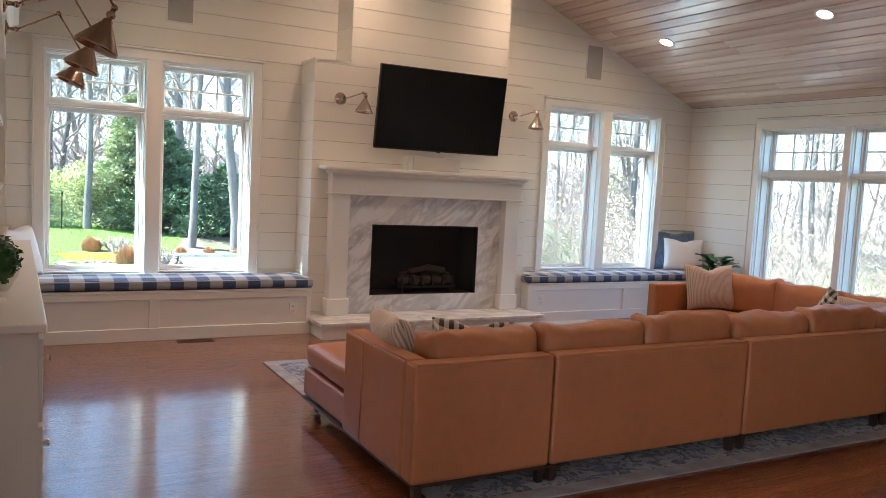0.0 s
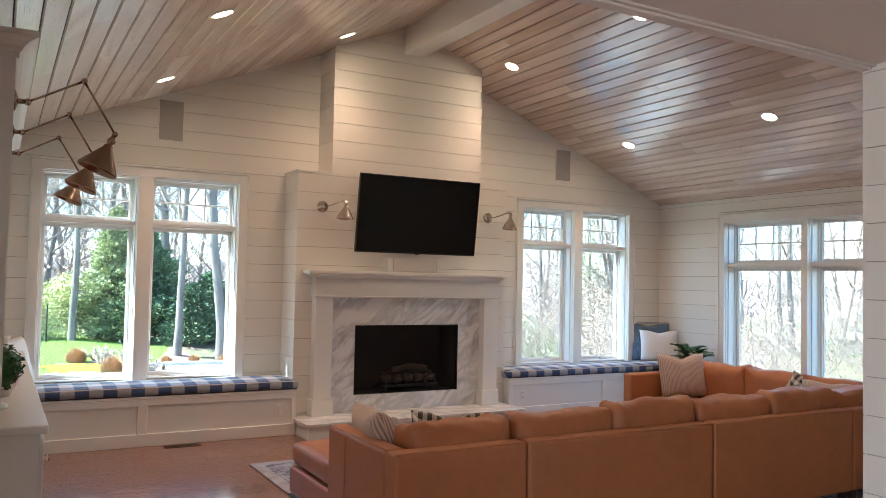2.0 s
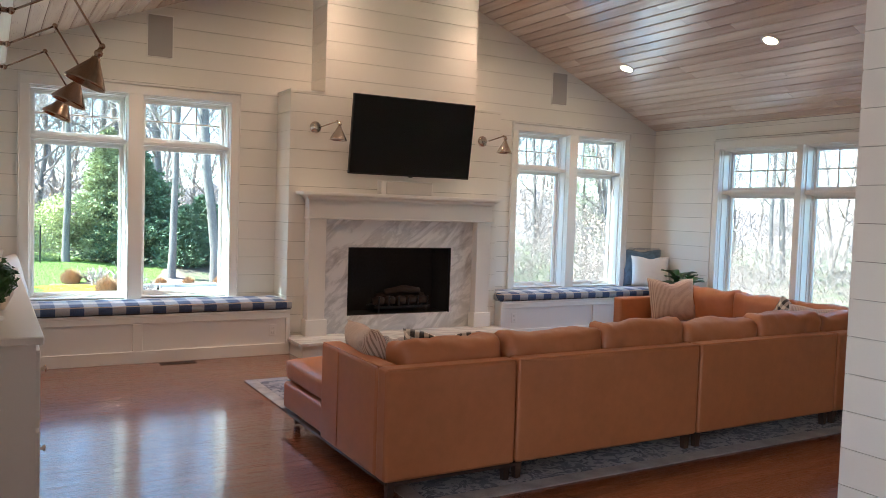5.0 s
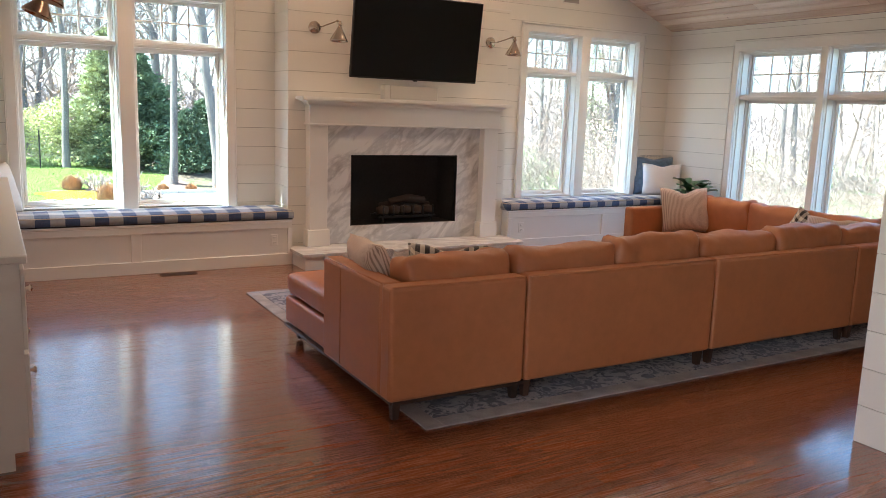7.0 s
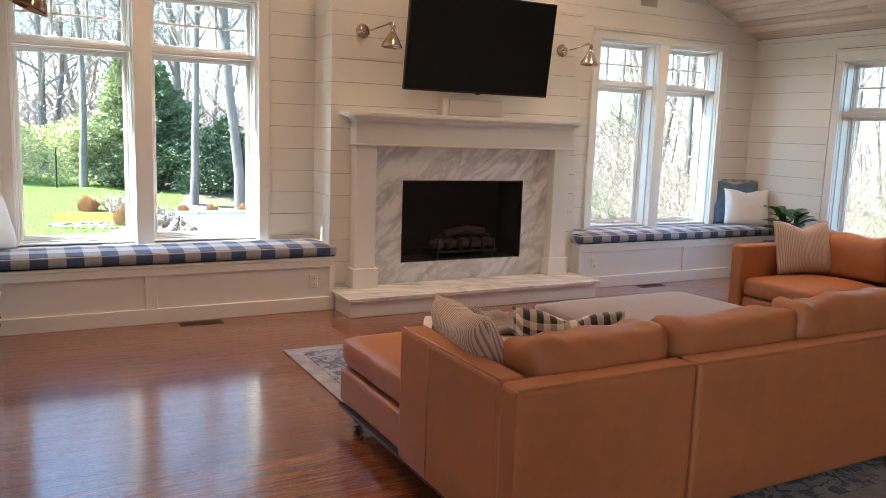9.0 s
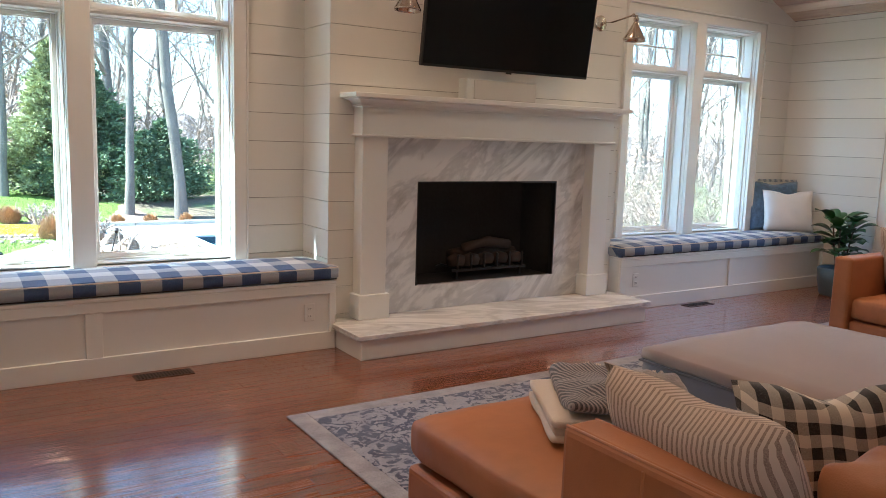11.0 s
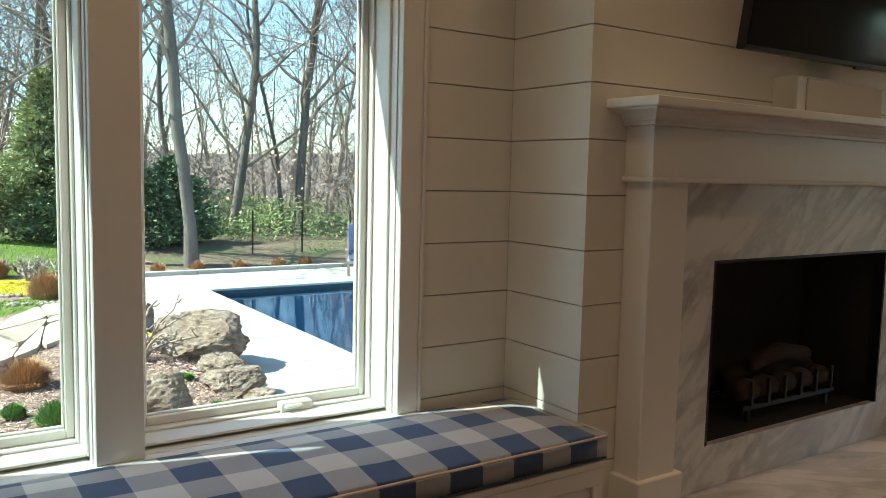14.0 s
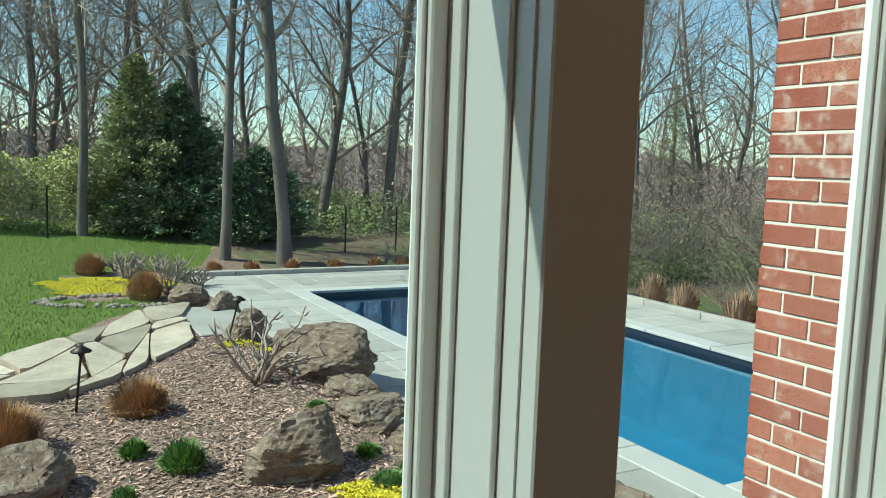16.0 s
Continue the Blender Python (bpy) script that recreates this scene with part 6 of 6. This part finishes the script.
# ---- trees ----
def grow(seed, height, girth, first=0.3, levels=3, lean=0.0, spread_=0.6, flat=3, sway=0.075):
    """Trunk and limbs of a bare tree, as two meshes' vertices and faces."""
    rnd = random.Random(seed)
    out = {0: ([], []), 1: ([], [])}

    def rod(pts, radii, sides, which):
        vs, fs = out[which]
        base = len(vs)
        for i, p in enumerate(pts):
            d = (pts[min(i + 1, len(pts) - 1)] - pts[max(i - 1, 0)]).normalized()
            u = d.cross(Vector((0.3, 0.9, 0.1))).normalized()
            w = d.cross(u)
            for k in range(sides):
                a = 2 * math.pi * k / sides
                vs.append(tuple(p + radii[i] * (math.cos(a) * u + math.sin(a) * w)))
        for i in range(len(pts) - 1):
            for k in range(sides):
                fs.append((base + i * sides + k, base + i * sides + (k + 1) % sides, base + (i + 1) * sides + (k + 1) % sides, base + (i + 1) * sides + k))

    def branch(p, d, length, r, level):
        if level >= flat:
            d = (d + Vector((rnd.gauss(0, 0.2), rnd.gauss(0, 0.2), 0.1 + rnd.gauss(0, 0.1)))).normalized()
            mid = p + d * length * 0.5
            d = (d + Vector((rnd.gauss(0, 0.25), rnd.gauss(0, 0.25), 0.12))).normalized()
            vs, fs = out[1]
            u = d.orthogonal().normalized() * r
            w = d.cross(u)
            b = len(vs)
            tip = mid + d * length * 0.6
            vs.extend(tuple(q) for q in (p + w, p - w, mid - w * 0.6, mid + w * 0.6, tip))
            fs.extend(((b, b + 1, b + 2, b + 3), (b + 3, b + 2, b + 4)))
            return
        seg = 4 if level == 1 else 2
        pts, radii = [p], [r]
        for i in range(seg):
            d = (d + Vector((rnd.gauss(0, 0.28), rnd.gauss(0, 0.28), 0.10 + rnd.gauss(0, 0.14)))).normalized()
            pts.append(pts[-1] + d * length / seg)
            radii.append(r * (1 - 0.8 * (i + 1) / seg))
        rod(pts, radii, 5 if level == 1 else 3, 1)
        if level >= levels:
            return
        for k in range((8, 12)[level - 1]):
            t = 0.25 + 0.75 * (k + rnd.random() * 0.6) / (8, 12)[level - 1]
            i = min(seg - 1, int(t * seg))
            q = pts[i].lerp(pts[i + 1], t * seg - i if t < 1 else 1.0)
            a = rnd.random() * 6.283
            side = d.orthogonal().normalized()
            side = Matrix.Rotation(a, 3, d) @ side
            nd = (d * 0.7 + side * rnd.uniform(0.5, 1.0)).normalized()
            branch(q, nd, length * rnd.uniform(0.42, 0.72), max(0.006, r * 0.42 * (1.1 - 0.5 * t)), level + 1)

    pts, radii, d = [Vector((0, 0, -0.3))], [girth * 1.35], Vector((lean, 0, 1)).normalized()
    n = 14
    for i in range(n):
        d = (d + Vector((rnd.gauss(0, sway), rnd.gauss(0, sway), 0.08))).normalized()
        pts.append(pts[-1] + d * height / n)
        radii.append(girth * (1 - 0.88 * ((i + 1) / n) ** 1.2) * rnd.uniform(0.93, 1.07))
    rod(pts, radii, 9, 0)
    count = int(height * 1.5)
    for k in range(count):
        t = first + (1 - first) * (k + rnd.random() * 0.7) / count
        t = min(t, 0.995)
        i = int(t * n)
        q = pts[i].lerp(pts[i + 1], t * n - i)
        a = k * 2.4 + rnd.random()
        nd = Vector((math.cos(a) * spread_, math.sin(a) * spread_, rnd.uniform(0.45, 0.95))).normalized()
        branch(q, nd, height * rnd.uniform(0.16, 0.30) * (1.25 - 0.75 * t), girth * 0.42 * (1.1 - 0.75 * t), 1)
    return out


def bare_tree(seed, height, girth, **kw):
    t = thing("bare_tree", (0, 0, 0), "tall leafless grey-barked woodland tree", "tree", "bare woodland trees", local=True)
    for key, (vs, fs) in grow(seed, height, girth, **kw).items():
        me = bpy.data.meshes.new("trunk" if key == 0 else "crown")
        me.from_pydata(vs, [], fs)
        for p in me.polygons:
            p.use_smooth = key == 0
        me.materials.append(BARK if key == 0 else TWIG)
        ob = new("trunk" if key == 0 else "crown", me)
        ob.parent = t
    return t


kinds = [bare_tree(101, 18, 0.135, first=0.22, sway=0.07), bare_tree(102, 20, 0.185, first=0.20, lean=0.05, sway=0.075), bare_tree(103, 14, 0.085, first=0.14, sway=0.08), bare_tree(104, 16, 0.16, first=0.13, spread_=0.85, sway=0.08), bare_tree(105, 9, 0.05, first=0.10, sway=0.05), bare_tree(116, 17, 0.125, first=0.24, spread_=0.55, sway=0.045), bare_tree(121, 19, 0.17, first=0.27, spread_=0.5, sway=0.05)]
spots = [(4.9, 25.5, 5, 0.95), (6.2, 25.0, 6, 0.95), (2.1, 28.3, 5, 0.9), (1.2, 37.5, 3, 1.0), (9.2, 31.0, 3, 1.0), (11.2, 30.0, 1, 0.9), (12.6, 27.5, 0, 1.0), (15.5, 30.0, 1, 1.0), (17.5, 26.5, 3, 0.95)]
rnd = random.Random(2024)
for _ in range(92):
    a = radians(rnd.uniform(-42, 112))
    d = rnd.uniform(24, 62)
    x, y = 2 + d * math.sin(a), 8 + d * math.cos(a)
    if y < max(26.0, 34.0 + 0.5 * max(0, -x) - 1.2 * max(0, x - 3.0)) and x < 15:
        continue
    if x < 15 and y < 26 or any((x - q[0]) ** 2 + (y - q[1]) ** 2 < 2.5 for q in spots):
        continue
    spots.append((x, y, rnd.randrange(6), rnd.uniform(0.8, 1.15)))
for k, (x, y, kind, s) in enumerate(spots):
    m = pose(x, y, ground_z(x, y), 0, 0, rnd.uniform(0, 360))
    t = copy_thing(kinds[kind], m)
    t.scale = (s, s, s)
for k in kinds:
    for o in list(k.children):
        bpy.data.objects.remove(o)
    bpy.data.objects.remove(k)


def evergreen(x, y, h, r, material, seed, count, label):
    rnd = random.Random(seed)
    t = thing("evergreen_tree", (x, y, ground_z(x, y)), label, "tree", "evergreen trees", local=True)
    part("trunk", tube(bmesh.new(), [(0, 0, -0.2), (0, 0, h * 0.5), (0, 0, h * 0.97)], [0.14, 0.09, 0.02], 7), BARK, t)
    vs, fs = [], []
    sprays = 420
    for k in range(sprays):
        f = (k + rnd.random()) / sprays
        f = 1 - (1 - f) ** 0.75
        z = 0.1 + f * (h - 0.25)
        a = k * 2.399 + rnd.gauss(0, 0.3)
        reach = (r * (1 - f) ** 0.8 + 0.08) * rnd.uniform(0.55, 1.22) * (0.9 + 0.4 * noise.noise(Vector((math.cos(a) * 1.5, math.sin(a) * 1.5, z + seed))))
        lift = rnd.uniform(0.05, 0.5)
        out = Vector((math.cos(a), math.sin(a), lift)).normalized()
        for _ in range(count // sprays):
            far = rnd.random() ** 0.6
            wid = 0.13 * reach * (1.2 - far) + 0.045
            p = Vector((0, 0, z)) + out * reach * far + Vector((rnd.gauss(0, wid), rnd.gauss(0, wid), rnd.gauss(0, wid * 0.55) - 0.10 * far))
            d = (out + Vector((rnd.gauss(0, 0.5), rnd.gauss(0, 0.5), rnd.gauss(0, 0.4)))).normalized()
            sz = rnd.uniform(0.045, 0.11)
            w = d.cross(Vector((rnd.gauss(0, 1), rnd.gauss(0, 1), rnd.gauss(0, 1)))).normalized() * sz * 0.34
            b = len(vs)
            vs += [tuple(p - d * sz * 0.4 - w * 0.5), tuple(p + w), tuple(p + d * sz), tuple(p - w)]
            fs.append((b, b + 1, b + 2, b + 3))
    me = bpy.data.meshes.new("crown")
    me.from_pydata(vs, [], fs)
    me.materials.append(material)
    ob = new("crown", me)
    ob.parent = t


evergreen(3.5, 29.4, 4.9, 1.7, NEEDLE, 1, 62000, "tall bright green arborvitae at the lawn's edge")
evergreen(4.55, 29.3, 4.3, 1.9, NEEDLE_DARK, 2, 52000, "dark green broad evergreen at the lawn's edge")
evergreen(6.6, 28.6, 2.7, 1.7, NEEDLE_DARK, 3, 30000, "dark green low evergreen beside the woods")
evergreen(5.8, 27.6, 2.3, 1.2, NEEDLE_DARK, 5, 22000, "dark green low evergreen beside the woods")
evergreen(36.0, 42.6, 8.6, 2.3, NEEDLE, 4, 9000, "dark green spruce among the bare trees")


def brush(name, count, area, h0, h1, size, material, label, seed, twigs=0.0):
    """Loose undergrowth: countless small leaves, or thin twigs, over a stretch of woodland."""
    rnd = random.Random(seed)
    vs, fs = [], []
    while len(fs) < count:
        x, y = area(rnd)
        g = noise.noise(Vector((x * 0.35, y * 0.35, seed)))
        if g < -0.05:
            continue
        top = h0 + (h1 - h0) * min(1, max(0, g * 1.6 + 0.3))
        z = ground_z(x, y) + top * rnd.random() ** 0.8
        p = Vector((x, y, z))
        b = len(vs)
        if twigs:
            d = Vector((rnd.gauss(0, 1.0), rnd.gauss(0, 1.0), 0.8 + rnd.gauss(0, 0.4))).normalized() * twigs * rnd.uniform(0.5, 1.3)
            w = d.orthogonal().normalized() * size
            w2 = d.cross(w).normalized() * size
            p.z = ground_z(x, y) + rnd.random() * top * 0.7
            vs += [tuple(p + w), tuple(p - w), tuple(p + d), tuple(p + w2), tuple(p - w2)]
            fs += [(b, b + 1, b + 2), (b + 3, b + 4, b + 2)]
        else:
            s = size * rnd.uniform(0.6, 1.4)
            u = Vector((rnd.gauss(0, 1), rnd.gauss(0, 1), rnd.gauss(0, 1))).normalized() * s
            w = u.orthogonal().normalized() * s * 0.6
            vs += [tuple(p - u), tuple(p + w), tuple(p + u), tuple(p - w)]
            fs.append((b, b + 1, b + 2, b + 3))
    me = bpy.data.meshes.new(name)
    me.from_pydata(vs, [], fs)
    me.materials.append(material)
    return tagged(new(name, me), label, "undergrowth", kind="stuff")


def arc(a0, a1, d0, d1, cx=2.0, cy=8.0):
    def pick(rnd):
        a, d = radians(rnd.uniform(a0, a1)), rnd.uniform(d0, d1)
        return cx + d * math.sin(a), cy + d * math.cos(a)
    return pick


brush("spring_undergrowth", 110000, lambda r: (r.uniform(-13, 2.2), r.uniform(28.4, 33)), 1.3, 3.0, 0.036, SPRING, "yellow-green spring shrubs at the lawn's edge", 1)
brush("spring_undergrowth", 34000, arc(10, 60, 19.5, 30), 0.3, 1.5, 0.042, UNDERGROWTH, "low green undergrowth behind the terrace", 2)
brush("green_undergrowth", 14000, arc(40, 66, 15, 22), 0.2, 0.9, 0.042, UNDERGROWTH, "low green undergrowth beside the pool", 3)
brush("dry_leaf_undergrowth", 6000, arc(-10, 60, 22, 44), 1.0, 4.5, 0.07, PINKBUD, "sparse pale dry leaves on woodland saplings", 4)
brush("twig_undergrowth", 26000, arc(-38, 80, 24, 46), 1.5, 6.0, 0.012, TWIG, "tangle of bare twigs and saplings", 5, 1.6)
brush("twig_undergrowth", 80000, arc(62, 118, 9, 22, 8.0, 5.0), 1.2, 4.5, 0.008, TWIG, "tangle of bare twigs outside the side window", 6, 1.1)
brush("dry_leaf_undergrowth", 32000, arc(60, 118, 10, 26, 8.0, 5.0), 1.0, 5.0, 0.035, PINKBUD, "pale budding leaves outside the side window", 7)
brush("spring_undergrowth", 16000, arc(62, 118, 8, 18, 8.0, 5.0), 0.2, 1.2, 0.06, SPRING, "yellow-green low shrubs outside the side window", 8)

brush("twig_undergrowth", 20000, lambda r: (r.uniform(11.8, 20), r.uniform(11, 26)), 0.6, 3.2, 0.006, TWIG, "tangle of bare twigs beyond the pool", 9, 0.9)
brush("dry_leaf_undergrowth", 9000, lambda r: (r.uniform(12.5, 21), r.uniform(13, 27)), 0.4, 2.6, 0.035, PINKBUD, "pale dry leaves on saplings beyond the pool", 10)


def wire_fence(posts):
    f = thing("wire_fence", (posts[0][0], posts[0][1], ground_z(*posts[0])), "thin dark wire fence at the edge of the woods", "fence", "garden fences")
    for x, y in posts:
        z = ground_z(x, y)
        part("post", tube(bmesh.new(), [(x, y, z - 0.2), (x, y, z + 1.18)], 0.022, 6), METAL_DARK, f)
    for h in (0.35, 0.75, 1.12):
        part("wire", tube(bmesh.new(), [(x, y, ground_z(x, y) + h) for x, y in posts], 0.004, 4), METAL_DARK, f)


wire_fence([(-3.9, 27.6), (-1.3, 27.4), (1.29, 27.28)])
wire_fence([(8.08, 25.93), (9.46, 25.82), (10.9, 25.75)])

# far woods: thin trunks, then a wooded ridge
rnd = random.Random(9)
patterns = []
for seed, h, g in ((201, 16, 0.14), (202, 14, 0.10), (203, 18, 0.16)):
    made = grow(seed, h, g, first=0.16, flat=2, spread_=0.7)
    va = np.array(made[0][0] + made[1][0])
    k = len(made[0][0])
    fa = [tuple(q) for q in made[0][1]] + [tuple(i + k for i in q) for q in made[1][1]]
    patterns.append((va, np.array([q if len(q) == 4 else (*q, -1) for q in fa])))
all_v, all_f, base = [], [], 0
for _ in range(300):
    a, d = radians(rnd.uniform(-55, 122)), rnd.uniform(48, 100)
    x, y = 2 + d * math.sin(a), 8 + d * math.cos(a)
    va, fa = patterns[rnd.randrange(3)]
    t, sc = rnd.random() * 6.283, rnd.uniform(0.75, 1.2)
    c, w = math.cos(t) * sc, math.sin(t) * sc
    all_v.append(np.stack([va[:, 0] * c - va[:, 1] * w + x, va[:, 0] * w + va[:, 1] * c + y, va[:, 2] * sc + ground_z(x, y)], 1))
    all_f += [tuple(int(i) + base for i in q if i >= 0) for q in fa]
    base += len(va)
me = bpy.data.meshes.new("far_woods")
me.from_pydata(np.concatenate(all_v).tolist(), [], all_f)
me.materials.append(TWIG)
tagged(new("far_woods", me), "distant bare woodland", "woods", kind="stuff")
RIDGE_MAT = plain("wooded_ridge", (0.20, 0.15, 0.135), 1.0, var=0.35, coarse=0.25, fine=2.5, bumpy=0.0, stretch=(1, 1, 0.3))
vs, fs = [], []
K = 720
for i in range(K + 1):
    a = 2 * math.pi * i / K
    d = 125
    h = 4.6 + 3.0 * noise.noise(Vector((math.cos(a) * 3, math.sin(a) * 3, 1))) + 1.6 * noise.noise(Vector((a * 22, 0, 0))) + 1.8 * noise.noise(Vector((a * 95, 3, 0)))
    vs += [(2 + d * math.sin(a), 8 + d * math.cos(a), -6), (2 + (d + 14) * math.sin(a), 8 + (d + 14) * math.cos(a), h)]
for i in range(K):
    fs.append((2 * i, 2 * i + 2, 2 * i + 3, 2 * i + 1))
me = bpy.data.meshes.new("backdrop")
me.from_pydata(vs, [], fs)
me.materials.append(RIDGE_MAT)
tagged(new("backdrop", me), "distant wooded ridge", "hills", kind="structure")

# dormant garden shrubs
def dormant_shrub(x, y, h, seed):
    rnd = random.Random(seed)
    s = thing("dormant_shrub", (x, y, ground_z(x, y)), "bare brown multi-stemmed dormant shrub", "plant", "dormant shrubs", local=True)
    bm = bmesh.new()
    for k in range(10):
        a = k * 0.65 + rnd.random()
        d = Vector((math.cos(a) * 0.42, math.sin(a) * 0.42, 1)).normalized()
        p = [Vector((math.cos(a), math.sin(a), 0)) * 0.05]
        for j in range(5):
            d = (d + Vector((rnd.gauss(0, 0.28), rnd.gauss(0, 0.28), rnd.gauss(0, 0.1)))).normalized()
            p.append(p[-1] + d * h * rnd.uniform(0.15, 0.22))
        tube(bm, p, [0.02, 0.018, 0.016, 0.013, 0.011, 0.008], 5)
        for j in range(7):
            q = p[1 + j % 4].lerp(p[2 + j % 4], rnd.random())
            e = (d * 0.5 + Vector((rnd.gauss(0, .8), rnd.gauss(0, .8), rnd.gauss(0, .4)))).normalized() * h * rnd.uniform(0.12, 0.24)
            tube(bm, [q, q + e * 0.5, q + e + Vector((0, 0, h * 0.05))], [0.010, 0.009, 0.007], 4)
    part("stems", bm, TEAK, s, smooth=True)


dormant_shrub(2.64, 14.55, 0.85, 1)
dormant_shrub(2.75, 19.9, 0.75, 2)
dormant_shrub(2.3, 21.6, 0.5, 3)
for k in range(6):
    dormant_shrub(1.9 + 0.35 * k, 22.3 + 0.2 * math.sin(k), 0.38, 10 + k)

# ---- outer chimney of brick ----
chimney = thing("chimney", (3.9, 8.4, 0), "red brick outer chimney beside the window", "chimney", kind="structure")
CX0, CX1, CY1 = 2.82, 4.95, 8.98
part("core", boxes((CX0 + 0.005, CX1 - 0.012, YN + 0.262, CY1 - 0.005, -1.2, 6.5)), MORTAR, chimney)
BH, BL = 0.0655, 0.205
for row in range(40):
    z = -0.05 + row * 0.0762
    y = CY1
    lengths = (0.098, BL, BL, BL) if row % 2 else (BL, BL, BL, BL)
    for w in lengths:
        w = min(w, y - YN - 0.264)
        if w < 0.02:
            break
        jit = 0.002 * math.sin(row * 5.1 + w * 40)
        part("brick", boxes((CX0 + jit, CX0 + 0.03, y - w, y, z, z + BH), bevel=0.003), BRICK, chimney)
        y -= w + 0.0095
    x = CX0 + (0.035 if row % 2 else 0.14)
    part("brick", boxes((CX0 + 0.031, x + 0.06, CY1 - 0.03, CY1, z, z + BH), bevel=0.003), BRICK, chimney)

# ---- oak floor ----
floor = thing("floor", (3.5, 3, 0), "glossy red oak strip floor", "floor", kind="structure")
part("subfloor", boxes((-4.2, HALL_X + 0.05, -5.2, YH - 0.002, -0.15, -0.016), (XL - 0.1, XR + 0.1, YH, YN + 0.01, -0.15, -0.016)), SUBFLOOR, floor)
SW = 0.0826
rnd = random.Random(31)
joined_v, joined_f, singles = [], [], 0
row = 0
y = -5.0
while y < SEAT_Y + 0.02:
    x = -4.1 - rnd.random()
    while x < XR:
        ln = rnd.uniform(0.7, 2.1)
        a, b = max(x, XL - 0.01 if y > YH else -4.1), min(x + ln, XR if y > YH - 0.08 else HALL_X + 0.01)
        x += ln
        if b - a < 0.02:
            continue
        near = singles < 300 and 4.9 < y < 7.4 and a < 6.5 and b > -0.3
        dz = rnd.uniform(-0.0003, 0.0003)
        if near:
            singles += 1
            part("floor_board", boxes((a + 0.0003, b - 0.0003, y + 0.0004, y + SW - 0.0004, -0.018, dz), bevel=0.0008), OAK, floor)
        else:
            k = len(joined_v)
            joined_v += [(a + 0.0003, y + 0.0004, dz), (b - 0.0003, y + 0.0004, dz), (b - 0.0003, y + SW - 0.0004, dz), (a + 0.0003, y + SW - 0.0004, dz)]
            joined_f.append((k, k + 1, k + 2, k + 3))
    y += SW
me = bpy.data.meshes.new("floor_boards")
o = ORIGIN[floor]
me.from_pydata([(a - o.x, b - o.y, c - o.z) for a, b, c in joined_v], [], joined_f)
me.materials.append(OAK_JOINED)
ob = tagged(new("floor_boards", me), "red oak strips", kind="stuff")
ob.parent = floor
